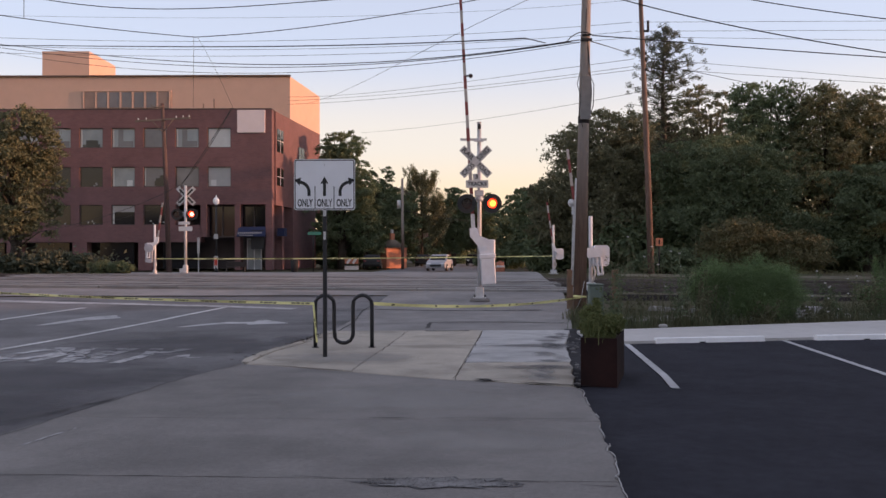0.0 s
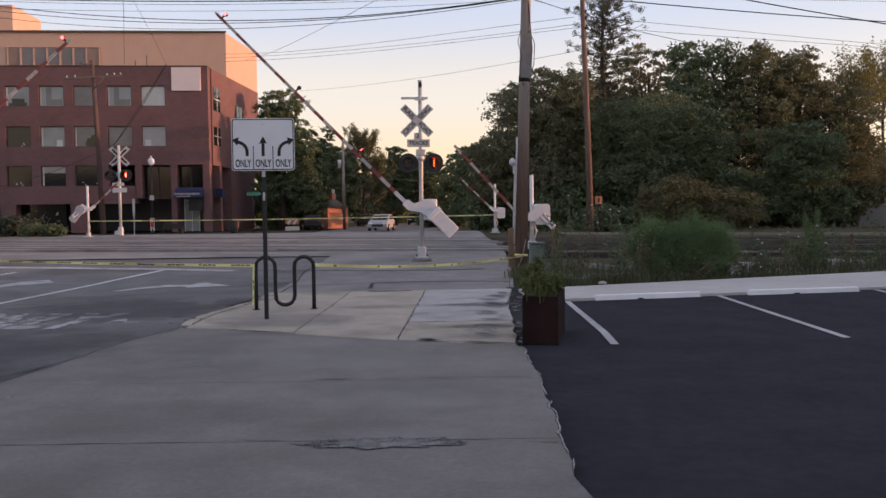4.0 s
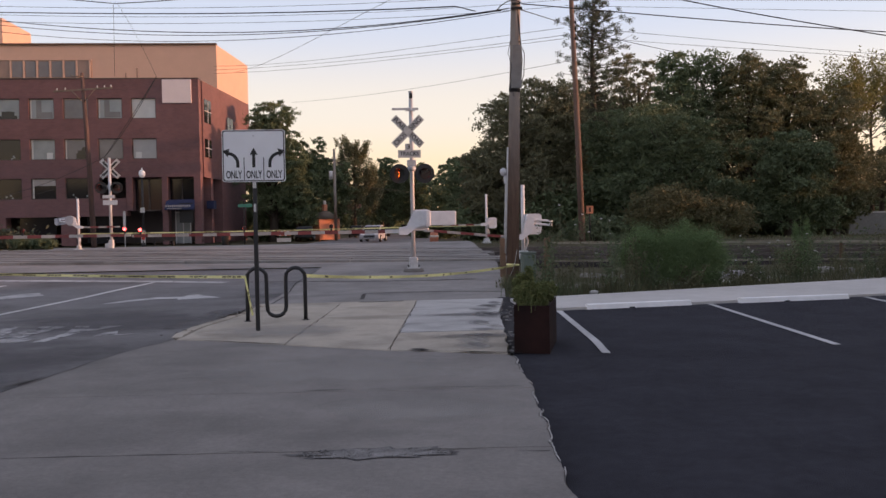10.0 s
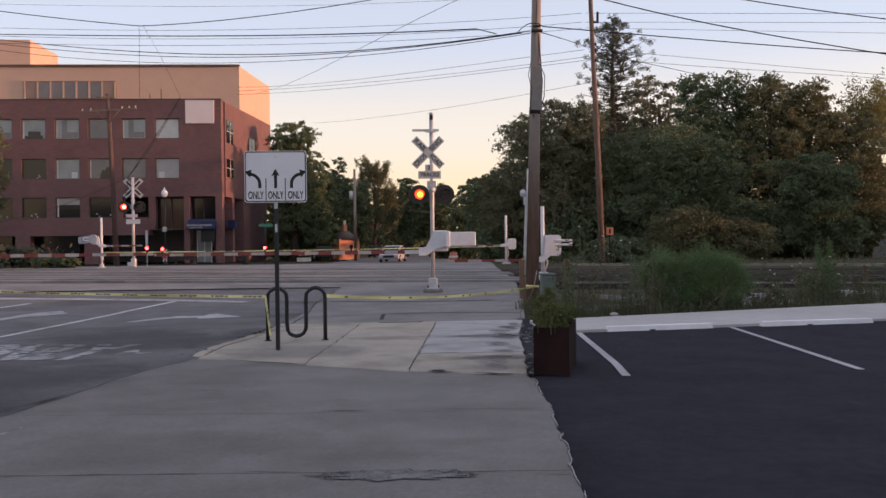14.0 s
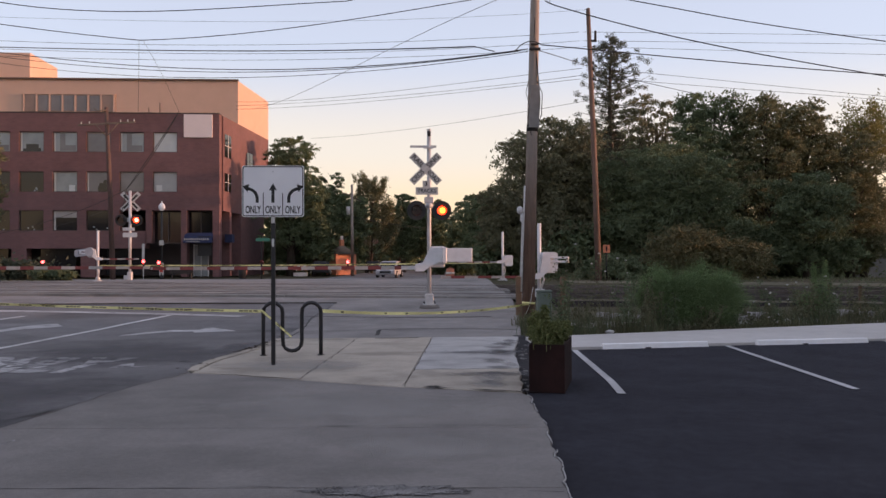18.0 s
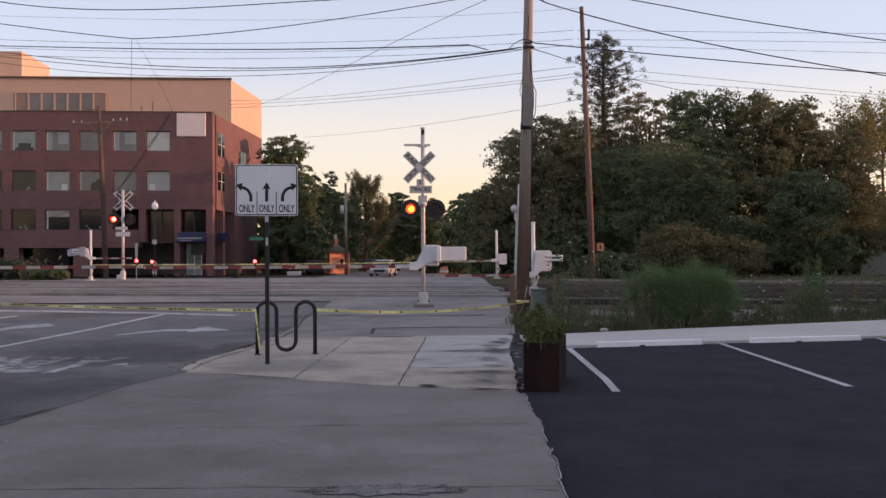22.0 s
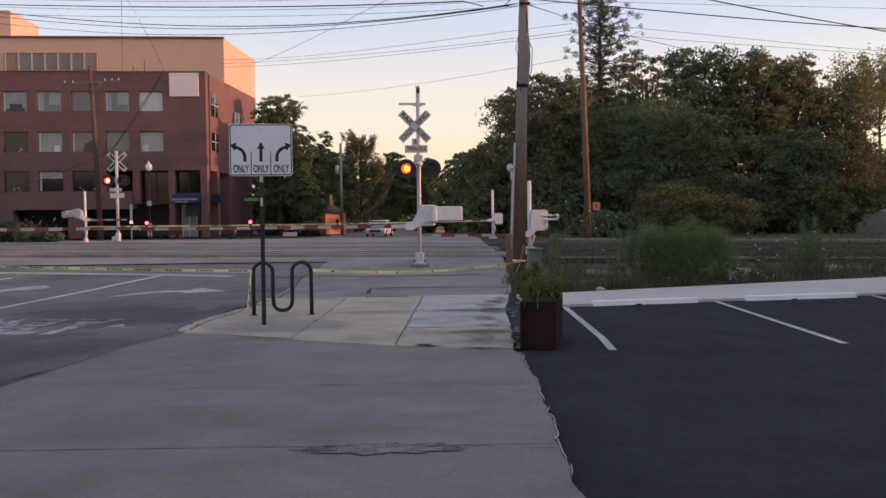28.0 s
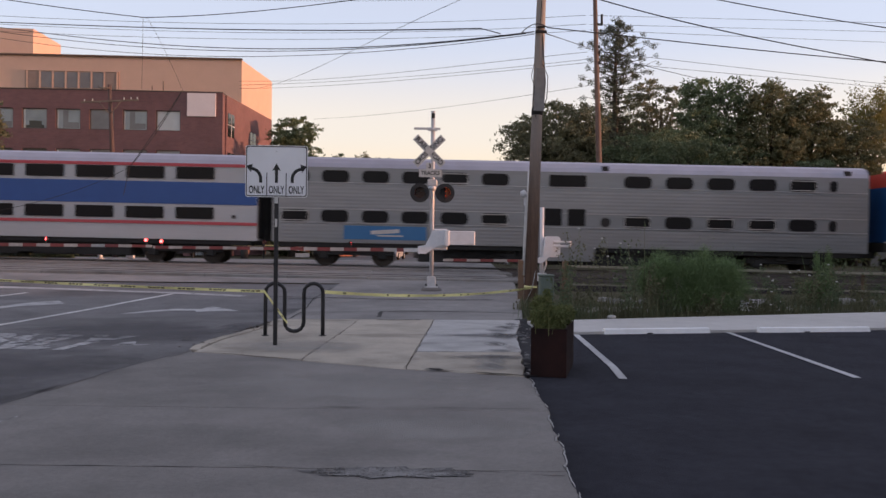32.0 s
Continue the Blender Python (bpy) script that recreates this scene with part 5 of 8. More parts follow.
REFLECTORS = []     # (object, True where it is the one lit first)
ARMS = []           # (object, pivot, side, timetable)


def sized(x, y, z, k):
    """A place with all that stands on it built at k of its nominal size."""
    return pose(x, y, z) @ Matrix.Scale(k, 4)


def near_signal():
    x0, y0, zb = 1.025, 24.51, 0.261
    T = thing("crossing_signal", sized(x0, y0, zb, 0.907), "railroad crossing signal with crossbuck, flashing lamps and gate", "crossing signal")
    part("mast", B().cyl((0, 0, 0.2), (0, 0, 5.5), 0.064, n=16).cyl((0, 0, 5.5), (0, 0, 5.53), 0.074, n=16), M_GALV, T)
    part("base", B().box((0, 0, 0.17), (0.27, 0.27, 0.4), bev=0.03).box((0, 0, 0.03), (0.38, 0.38, 0.07), bev=0.01), M_GALV, T)
    for sx in (-0.16, 0.16):
        for sy in (-0.16, 0.16):
            part("anchor_bolt", B().cyl((sx, sy, 0.0), (sx, sy, 0.12), 0.025, n=6), M_UNDER, T)
    part("footing", B().cyl((0, 0, -0.1), (0, 0, 0.02), 0.34, 0.28, n=14), M_CONC, T)
    crossbuck(T, -0.12, -0.25, 4.26)
    p = part("track_count", B().box((-0.1, -0.25, 3.79), (0.22, 0.008, 0.2)), M_DULLW, T)
    words("3", 0.19, M_INK, p, pose(-0.1, -0.255, 3.79, 90), bold=0.004)
    p = part("tracks_plate", B().box((-0.08, -0.25, 3.57), (0.7, 0.008, 0.24), bev=0.002), M_DULLW, T)
    words("TRACKS", 0.17, M_INK, p, pose(-0.08, -0.255, 3.57, 90), bold=0.003, width=0.58)
    part("mast_bell", B().box((-0.18, -0.02, 4.98), (0.82, 0.06, 0.07)).box((-0.02, -0.1, 4.93), (0.3, 0.05, 0.06)), M_GALV, T)
    part("marker_plate", B().box((0, -0.085, 5.38), (0.1, 0.01, 0.16)), M_INK, T)
    part("lamp_crossarm", B().cyl((-0.45, 0.02, 3.12), (0.42, 0.02, 3.12), 0.04, n=8).box((0, 0, 3.3), (0.3, 0.16, 0.2), bev=0.02).cyl((0, 0, 3.05), (0, 0, 3.2), 0.11, n=12), M_GALV, T)
    part("sign_bracket", B().box((0, -0.14, 4.26), (0.08, 0.22, 0.08)).box((0, -0.14, 3.6), (0.08, 0.22, 0.06)), M_GALV, T)
    for sx, first in ((-0.4, False), (0.38, True)):
        r = lamp_head(T, sx, -0.3, 2.96)
        REFLECTORS.append((r, first, r.location.copy()))
    part("gate_mechanism", B().box((0.27, 0.12, 1.52), (0.44, 0.4, 0.66), bev=0.03).cyl((0.22, -0.26, 1.57), (0.22, -0.02, 1.57), 0.05, n=10), M_WHITE, T, "white gate motor housing")
    arm = gate_arm(T, 8.75, 1)
    for x, phase in ((-8.5, None), (-5.4, False), (-2.75, True)):
        arm_lamp(arm, x, phase)
    ARMS.append((arm, (0.22, -0.15, 1.57), 1, ROADGATE))
    return T


def far_left_gate_pair():
    T = thing("crossing_gate", sized(-13.92, 24.69, 0.261, 0.907), "crossing gate with a red and white striped boom", "crossing gate")
    part("mast", B().cyl((0, 0, 0.2), (0, 0, 2.4), 0.075, n=14).box((0, 0, 0.14), (0.36, 0.36, 0.4), bev=0.03), M_GALV, T)
    part("gate_mechanism", B().box((-0.27, 0.12, 1.55), (0.44, 0.4, 0.66), bev=0.03), M_WHITE, T)
    arm = gate_arm(T, 8.05, -1)
    for x, phase in ((7.88, None), (4.86, True), (2.4, False)):
        arm_lamp(arm, x, phase)
    ARMS.append((arm, (-0.2, -0.15, 1.6), -1, LEFTGATE))


def ped_gate(x, y, z, length, side, table, label, mast_h=2.1, scale=1.0, size=1.0, heavy=False, drop=0.0, lift=0.0, tail=True):
    T = thing("pedestrian_gate", sized(x, y, z, size), label, "crossing gate", "pedestrian gates")
    part("mast", B().cyl((0, 0, 0.1), (0, 0, mast_h), 0.06, n=12), M_WHITE, T)
    bw = 0.2 if heavy else 0.3
    part("base", B().box((0, 0, 0.1), (bw, bw, 0.24), bev=0.03).box((0, 0, 0.02), (bw + 0.14, bw + 0.14, 0.05)), M_GALV, T)
    metal = M_WEATHERED if heavy else M_WHITE
    part("gate_mechanism", B().ext(rounded(0.46 * scale, 0.62 * scale, 0.1), Matrix.Translation((0.28 * side, 0.1, 1.02 + lift)) @ FACE, 0.4), metal, T, "rounded motor housing")
    part("conduit", B().tube([(0.05, -0.1, 0.8), (0.12, -0.12, 0.5), (0.02, -0.12, 0.2), (0.0, -0.1, 0.05)], 0.03, 6), M_GALV, T)
    arm = new("gate_arm")
    arm.parent = T
    s = side
    part("bracket", B().ext([(0.12 * s, 0.14), (0.12 * s, -0.14 - drop), (-0.2 * s, -0.42 - drop), (-0.5 * s, -0.42 - drop), (-0.5 * s, -0.3 - drop), (-0.2 * s, -0.24 - drop), (-0.12 * s, 0.14)], pose(0, 0.05, 0) @ FACE, 0.1), M_WHITE, arm)
    if heavy:
        cw = B().ext(rounded(0.42, 0.46, 0.2), pose(0.14 * s, 0.12, 0) @ FACE, 0.22)
        for dz in (0.1, -0.16):
            cw.ext(rounded(0.62, 0.1, 0.04), pose(0.55 * s, 0.1, dz, 0, 8 * s) @ FACE, 0.1)
        part("counterweight", cw.ext(rounded(0.18, 0.32, 0.07), pose(0.8 * s, 0.11, -0.05) @ FACE, 0.14), metal, arm, "weathered grey forked counterweight casting")
    if tail:
        part("counterbalance_bar", B().box((0.4 * s, 0, 0.06), (0.54, 0.05, 0.07), bev=0.015).box((0.4 * s, 0, -0.06), (0.54, 0.05, 0.07), bev=0.015).box((0.63 * s, 0, 0), (0.07, 0.07, 0.18), bev=0.015), M_WHITE, arm)
    xx, k = 0.45, 0
    while xx < length - 0.02:
        w = min(0.4, length - xx)
        part("boom_stripe", B().box((-(xx + w / 2) * s, 0, -0.36 - drop), (w - 0.004, 0.04, 0.076)), M_RED if k % 2 else M_BOOMW, arm)
        xx += w
        k += 1
    ARMS.append((arm, (0.16 * s, -0.32, 1.1 + lift), side, table))


# seconds and degrees of the boom above level
ROADGATE = [(0, 87), (0.5, 86.2), (1, 84.6), (1.5, 80.4), (2, 74.6), (2.5, 68.2), (3, 61.3), (3.5, 53.1), (4.5, 38.8), (5.5, 25.5), (6, 18.9), (6.5, 13.0), (7, 8.0), (7.5, 3.6), (8, 0.6), (8.4, 0), (12, 0), (32, 0)]
LEFTGATE = [(0, 86.5), (0.5, 85.4), (1, 83.2), (1.5, 79.5), (2, 74), (2.5, 65.6), (3, 57.6), (3.5, 50), (4.5, 36.3), (5.5, 23.5), (6, 17.4), (6.5, 13), (7, 9.3), (7.5, 6.2), (8, 3.5), (8.5, 1.5), (9, 0.4), (9.4, 0), (12, 0), (32, 0)]
FOOTGATE = [(0, 83), (0.5, 81), (1, 77.5), (1.5, 73), (2, 68), (2.5, 62.5), (3, 56.5), (3.5, 52), (4.5, 43), (5.5, 35.5), (6, 31.5), (6.5, 28), (7, 23.5), (7.5, 19), (8, 17), (8.5, 14.5), (9, 11), (9.5, 8), (10, 5.5), (10.5, 3), (11, 1), (11.5, 0), (32, 0)]
FARGATE = [(0, 82), (1, 76), (2, 66.5), (3, 56), (3.5, 51), (4.5, 37), (5.5, 22.5), (6, 18), (6.5, 14), (7, 9), (7.5, 5), (8, 2), (8.5, 0), (12, 0), (32, 0)]

near_signal()
far_left_gate_pair()
ped_gate(4.71, 27.59, 0.374, 3.15, 1, FOOTGATE, "white pedestrian gate on a short mast beside the pole", 2.2, size=1.07, drop=0.15)
ped_gate(5.64, 44.0, 0.5, 2.6, 1, FARGATE, "white pedestrian gate across the tracks", 2.5, 0.9, drop=-0.2, tail=False)
ped_gate(-15.1, 45.0, 0.52, 2.3, -1, FARGATE, "grey pedestrian gate across the tracks", 2.6, 0.66, heavy=True, lift=0.4)


def far_signal():
    T = thing("crossing_signal", pose(-13.55, 45.2, 0.58), "far crossing signal seen from behind with flashing lamps", "crossing signal")
    part("mast", B().cyl((0, 0, 0.2), (0, 0, 4.6), 0.075, n=12), M_GALV, T)
    part("base", B().box((0, 0, 0.2), (0.24, 0.24, 0.44), bev=0.03).box((-0.2, 0, 0.12), (0.2, 0.2, 0.24), bev=0.03), M_GALV, T)
    crossbuck(T, 0, 0.09, 4.05, 1.25, 0.25, letters=False)
    part("tracks_plate", B().box((0.02, -0.08, 2.32), (0.72, 0.01, 0.24)).box((-0.05, -0.08, 2.62), (0.6, 0.01, 0.16)), M_GALV, T)
    part("lamp_crossarm", B().cyl((-0.45, 0.05, 3.1), (0.45, 0.05, 3.1), 0.04, n=8).box((0, 0.06, 3.1), (0.5, 0.16, 0.2)), M_GALV, T)
    for sx, first in ((-0.42, False), (0.36, True)):
        r = lamp_head(T, sx, -0.12, 3.08, 0.16, 0.3, M_PINK)
        REFLECTORS.append((r, first, r.location.copy()))


far_signal()


# ---------------------------------------------------------------- pavement slabs and markings
def slab(poly, material, parent, top=0.03, thick=0.14, gap=0.004, name="slab"):
    """A cast slab with a chamfered rim, its outline drawn in by the width of the joint."""
    c = Vector((sum(p[0] for p in poly) / len(poly), sum(p[1] for p in poly) / len(poly)))
    verts = []
    n = len(poly)
    for inset, z in ((gap, -thick), (gap, -0.012), (gap + 0.007, 0.0)):
        for x, y in poly:
            d = (c - Vector((x, y))).normalized() * inset * 1.3
            verts.append((x + d.x, y + d.y, gz(x, y) + top + z))
    faces = [tuple(range(2 * n, 3 * n))]
    for j in range(2):
        for k in range(n):
            faces.append((j * n + k, j * n + (k + 1) % n, (j + 1) * n + (k + 1) % n, (j + 1) * n + k))
    return solid(name, verts, faces, material, parent)


def top_edge(x):
    pts = [(-3.2, 12.12), (-2.75, 11.97), (-2.22, 11.74), (-1.83, 11.53), (-1.43, 11.31), (-1.12, 11.1), (-0.9, 10.98), (-0.33, 10.66), (0.1, 10.42), (0.43, 10.35), (0.75, 10.18), (1.6, 9.82)]
    for (a, ya), (b, yb) in zip(pts, pts[1:]):
        if x <= b:
            return ya + (yb - ya) * (x - a) / (b - a)
    return pts[-1][1]


def ragged(y):
    return edge_x(y) + 0.035 * noise.noise((y * 3.1, 0.3, 0)) + 0.012 * noise.noise((y * 13, 4, 0)) + 0.03 * max(0.0, noise.noise((y * 1.3, 9.1, 0))) - (0.018 if noise.noise((y * 3.3, 2.2, 0)) > 0.3 else 0.0) + 0.008 * noise.noise((y * 41, 8, 0))


def pavement():
    D = thing("driveway", pose(0, 0, 0), "worn grey concrete driveway with a broken edge", "driveway", kind="structure")
    cuts = [-8, -4.6, -1.2, 1.4, 3.7, 6.0, 8.03]
    tilt = lambda y, x: y - 0.06 * (x + 1.0) if y > 3 else y
    for a, b in zip(cuts, cuts[1:] + [None]):
        poly = []
        y0, y1 = tilt(a, 1.2), (tilt(b, 1.2) if b else 9.86)
        ya, yb = tilt(a, -3.8), (tilt(b, -3.8) if b else 12.2)
        k = int((y1 - y0) / 0.035)
        for i in range(k + 1):
            y = y0 + (y1 - y0) * i / k
            poly.append((ragged(y), y))
        if not b:
            for i in range(1, 22):
                x = 1.45 + (-2.95 - 1.45) * i / 22
                poly.append((x, top_edge(x) + 0.02 * noise.noise((x * 4, 1, 0))))
        m = 10
        for i in range(m + 1):
            y = yb + (ya - yb) * i / m
            poly.append((kerb_x(y) + 0.02, y))
        slab(poly, M_CONC, D)
    rv, rf = [], []
    for i in range(130):
        y = 5.2 + i * 0.035
        w = 0.007 * max(0.0, noise.noise((y * 2.7, 5.5, 0)) + 0.35 + 0.3 * noise.noise((y * 17, 1.5, 0)))
        if w > 0.0012:
            b0, h = len(rv), gz(1.3, y) + 0.036
            rv += [(ragged(y) - w, y, h), (ragged(y) + 0.004, y, h), (ragged(y + 0.035) + 0.004, y + 0.036, h), (ragged(y + 0.035) - w * 0.9, y + 0.036, h)]
            rv += [(x, yy, z - 0.012) for x, yy, z in rv[b0:]]
            rf += [(b0, b0 + 1, b0 + 2, b0 + 3), (b0 + 1, b0 + 5, b0 + 6, b0 + 2), (b0, b0 + 4, b0 + 5, b0 + 1)]
    solid("broken_rim", rv, rf, M_LIGHT, D)
    S = thing("sidewalk", pose(0, 0, 0), "cracked concrete sidewalk slabs beside the street", "sidewalk", kind="structure")
    j1 = lambda y: -1.19 + (y - 11.45) * 0.094
    j2 = lambda y: 0.13 + (y - 10.67) * 0.1
    YB = 16.86

    def run(f, a, b, n=8):
        return [(f(a + (b - a) * i / n), a + (b - a) * i / n) for i in range(n + 1)]

    def along(x0, x1, n=8):
        return [(x0 + (x1 - x0) * i / n, top_edge(x0 + (x1 - x0) * i / n) + 0.02) for i in range(n + 1)]

    slab(along(-2.72, j1(11.45)) + run(j1, 11.5, YB) + run(lambda y: kerb_x(y) + 0.16, YB, 12.3), M_SLAB, S, 0.035)
    slab(along(j1(11.45), j2(10.67)) + run(j2, 10.7, YB) + run(j1, YB, 11.5), M_SLAB, S, 0.035)
    re = lambda y: edge_x(y) - 0.03 + 0.05 * noise.noise((y * 2.3, 7, 0))
    slab(along(j2(10.67), 1.45) + run(re, 9.95, 12.08, 14) + run(j2, 12.06, 10.7), M_SLAB, S, 0.032)
    slab(run(re, 12.08, 14.45) + run(j2, 14.45, 12.08), M_LIGHT, S, 0.035)
    slab(run(re, 14.45, YB) + run(j2, YB, 14.45), M_LIGHT, S, 0.033)
    # dark stained and crumbled places near the slabs' edge, each a thin uneven crust
    def crust(name, poly, material, dz):
        rim = []
        for (x0, y0), (x1, y1) in zip(poly, poly[1:] + poly[:1]):
            n = max(2, int(math.hypot(x1 - x0, y1 - y0) / 0.05))
            for k in range(n):
                x, y = x0 + (x1 - x0) * k / n, y0 + (y1 - y0) * k / n
                rim.append((x + 0.03 * noise.noise((x * 9, y * 9, 1)), y + 0.04 * noise.noise((x * 7, y * 7, 5))))
        m = len(rim)
        verts = [(x, y, gz(x, y) + dz) for x, y in rim] + [(x, y, gz(x, y) + dz - 0.02) for x, y in rim]
        solid(name, verts, [tuple(range(m))] + [(k, k + m, (k + 1) % m + m, (k + 1) % m) for k in range(m)], material, S)

    def stain(name, cx, cy, rx, ry, material, dz, turn=0.0, host=None):
        """A thin film of dirt or damp over the paving, wide as the ellipse given."""
        c_, s_ = math.cos(radians(turn)), math.sin(radians(turn))
        vs, n = [(0, 0, 0)], 28
        for k in range(n):
            u, v = rx * math.cos(k * math.tau / n), ry * math.sin(k * math.tau / n)
            px, py = u * c_ - v * s_, u * s_ + v * c_
            vs.append((px, py, gz(cx + px, cy + py) - gz(cx, cy)))
        o = solid(name, vs, [(0, k + 1, (k + 1) % n + 1) for k in range(n)], material, host or S)
        o.location = (cx, cy, gz(cx, cy) + dz)

    crust("crumbled_patch", [(0.9, 10.32), (1.2, 10.1), (1.46, 9.95), (1.5, 10.3), (1.56, 10.75), (1.3, 10.8), (1.0, 10.6)], M_SLAB, 0.038)
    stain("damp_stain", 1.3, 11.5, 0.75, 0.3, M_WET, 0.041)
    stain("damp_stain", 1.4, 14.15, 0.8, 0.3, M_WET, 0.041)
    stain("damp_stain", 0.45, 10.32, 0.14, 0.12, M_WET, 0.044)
    wear = random.Random(41)
    for k in range(18):
        y = wear.uniform(10.3, 16.2)
        pale = k % 3 == 0
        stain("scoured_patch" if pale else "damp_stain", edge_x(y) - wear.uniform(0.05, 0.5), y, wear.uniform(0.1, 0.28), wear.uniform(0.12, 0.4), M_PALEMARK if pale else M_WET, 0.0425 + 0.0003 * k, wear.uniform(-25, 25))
    stain("scoured_patch", -0.5, 9.2, 1.6, 1.0, M_PALEMARK, 0.035)
    stain("scoured_patch", 0.3, 7.2, 0.9, 0.6, M_PALEMARK, 0.035)
    stain("scoured_patch", -1.4, 12.6, 1.2, 0.8, M_PALEMARK, 0.04)
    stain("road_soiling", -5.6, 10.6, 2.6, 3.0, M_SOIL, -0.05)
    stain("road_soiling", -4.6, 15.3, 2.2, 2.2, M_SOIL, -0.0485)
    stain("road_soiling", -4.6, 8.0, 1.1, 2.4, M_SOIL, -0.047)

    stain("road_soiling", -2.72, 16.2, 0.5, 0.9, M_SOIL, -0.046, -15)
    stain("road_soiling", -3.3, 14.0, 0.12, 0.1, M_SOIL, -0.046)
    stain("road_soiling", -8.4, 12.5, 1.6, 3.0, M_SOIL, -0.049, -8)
    rim = [(edge_x(10.25 + 0.66 * k) - 0.12, 10.25 + 0.66 * k) for k in range(12)]
    rim += [(edge_x(10.25 + 0.66 * k) + 0.45 + 0.12 * noise.noise((k * 1.7, 2, 0)), 10.25 + 0.66 * k) for k in range(11, -1, -1)]
    verts = [(x, y, gz(x, y) - 0.012) for x, y in rim]
    solid("asphalt_strip", verts, [(k, 23 - k, 22 - k, k + 1) for k in range(11)], M_PATCH, S)
    cv, cf = [], []
    for k in range(70):
        y = 10.3 + 6.2 * wear.random() ** 1.3
        x, q = edge_x(y) + wear.gauss(0.0, 0.12), wear.uniform(0.008, 0.032)
        b0, h = len(cv), gz(x, y) - 0.004
        for j in range(6):
            a = j * math.tau / 6 + wear.uniform(-0.3, 0.3)
            cv.append((x + q * 1.3 * math.cos(a), y + q * 1.8 * math.sin(a), h - 0.04))
        for j in range(6):
            a = j * math.tau / 6 + wear.uniform(-0.3, 0.3)
            cv.append((x + q * math.cos(a), y + q * 1.4 * math.sin(a), h + q * wear.uniform(0.15, 0.3)))
        cf += [(b0 + j, b0 + (j + 1) % 6, b0 + 6 + (j + 1) % 6, b0 + 6 + j) for j in range(6)] + [tuple(b0 + 6 + j for j in range(6))]
    solid("concrete_crumbs", cv, cf, M_CRUMB, S)["kind"] = "stuff"
    # kerb
    K = thing("kerb", pose(0, 0, 0), "pale worn concrete kerb along the street", "kerb", kind="structure")
    for a, b in ((12.15, 13.2), (13.2, 14.9), (14.9, 16.8)):
        poly = run(lambda y: kerb_x(y) + 0.15 + 0.03 * noise.noise((y * 4, 6, 0)), a, b, 12) + run(lambda y: kerb_x(y) + 0.04 * noise.noise((y * 3, 2, 0)), b, a, 12)
        slab(poly, M_SLAB, K, 0.045, 0.2, 0.004, "kerb_stone")
    # seams and cracks
    C = thing("crack", pose(0, 0, 0), "dark tarred seams and cracks in the paving", "crack", kind="structure")

    def seam(name, pts, w, dz, mat_=M_SEAM, wob=0.03):
        verts, faces = [], []
        dense = []
        for (x0, y0), (x1, y1) in zip(pts, pts[1:]):
            n = max(2, int(math.hypot(x1 - x0, y1 - y0) / 0.12))
            dense += [(x0 + (x1 - x0) * i / n, y0 + (y1 - y0) * i / n) for i in range(n)]
        dense.append(pts[-1])
        for i, (x, y) in enumerate(dense):
            x2, y2 = dense[min(i + 1, len(dense) - 1)]
            x1, y1 = dense[max(i - 1, 0)]
            d = Vector((x2 - x1, y2 - y1)).normalized()
            if name == "crack_line":
                ww = w * max(0.04, 0.75 + 2.2 * noise.noise((x * 3.1, y * 3.1, 3)))
            else:
                ww = w * (0.6 + 0.9 * abs(noise.noise((x * 5, y * 5, 3))))
            o = wob * noise.noise((x * 2.5, y * 2.5, 9))
            for s in (-1, 1):
                px, py = x - d.y * (o + s * ww / 2), y + d.x * (o + s * ww / 2)
                verts.append((px, py, gz(px, py) + dz))
        faces = [(2 * i, 2 * i + 1, 2 * i + 3, 2 * i + 2) for i in range(len(dense) - 1)]
        return solid(name, verts, faces, mat_, C)

    seam("gutter_seam", [(-3.98, 5.5), (-3.8, 6.6), (-3.62, 7.8), (-3.49, 8.5), (-3.42, 9.2), (-3.29, 9.97), (-3.12, 10.85), (-2.93, 11.6)], 0.018, 0.034, M_SEAM, wob=0.06)
    seam("gutter_seam", [(-2.92, 11.35), (-2.8, 11.85), (-2.77, 12.3)], 0.02, 0.036, M_SEAM)
    seam("tar_seam", [(-2.2, 16.4), (-2.0, 19), (-2.06, 22), (-1.8, 25)], 0.05, -0.024)
    seam("tar_seam", [(-0.33, 17.9), (-0.32, 18.6), (-0.3, 19.1), (0.2, 19.2), (0.93, 19.19), (1.82, 19.1), (2.7, 18.85)], 0.1, -0.024)
    seam("tar_seam", [(-0.36, 16.74), (0.03, 16.72), (0.48, 16.77)], 0.09, 0.039, M_GAP)
    seam("tar_seam", [(-3.4, 22.5), (-1.5, 22.24), (-0.4, 21.95), (1.2, 21.85), (2.5, 21.9)], 0.14, -0.022)
    seam("tar_seam", [(-12, 25.9), (-6, 26.0), (0, 26.3), (3.6, 26.4)], 0.03, -0.036)
    seam("crack_line", [(-3.1, 6.08), (-1.9, 6.06), (-0.7, 6.0), (0.5, 5.88), (1.1, 5.76)], 0.009, 0.033)
    seam("crack_line", [(-0.7, 8.1), (0.3, 8.07), (1.33, 8.0)], 0.012, 0.033)
    seam("crack_line", [(-2.3, 11.82), (-1.85, 11.56), (-1.4, 11.32), (-1.2, 11.2)], 0.024, 0.038, wob=0.06)
    seam("crack_line", [(-1.19, 11.15), (-0.98, 13.4), (-0.7, 16.8)], 0.011, 0.038)
    seam("crack_line", [(0.12, 10.45), (0.4, 13.1), (0.74, 16.8)], 0.011, 0.038)
    seam("crack_line", [(0.4, 10.4), (0.75, 10.21), (1.1, 10.06), (1.5, 9.92)], 0.04, 0.046, M_GAP, wob=0.04)
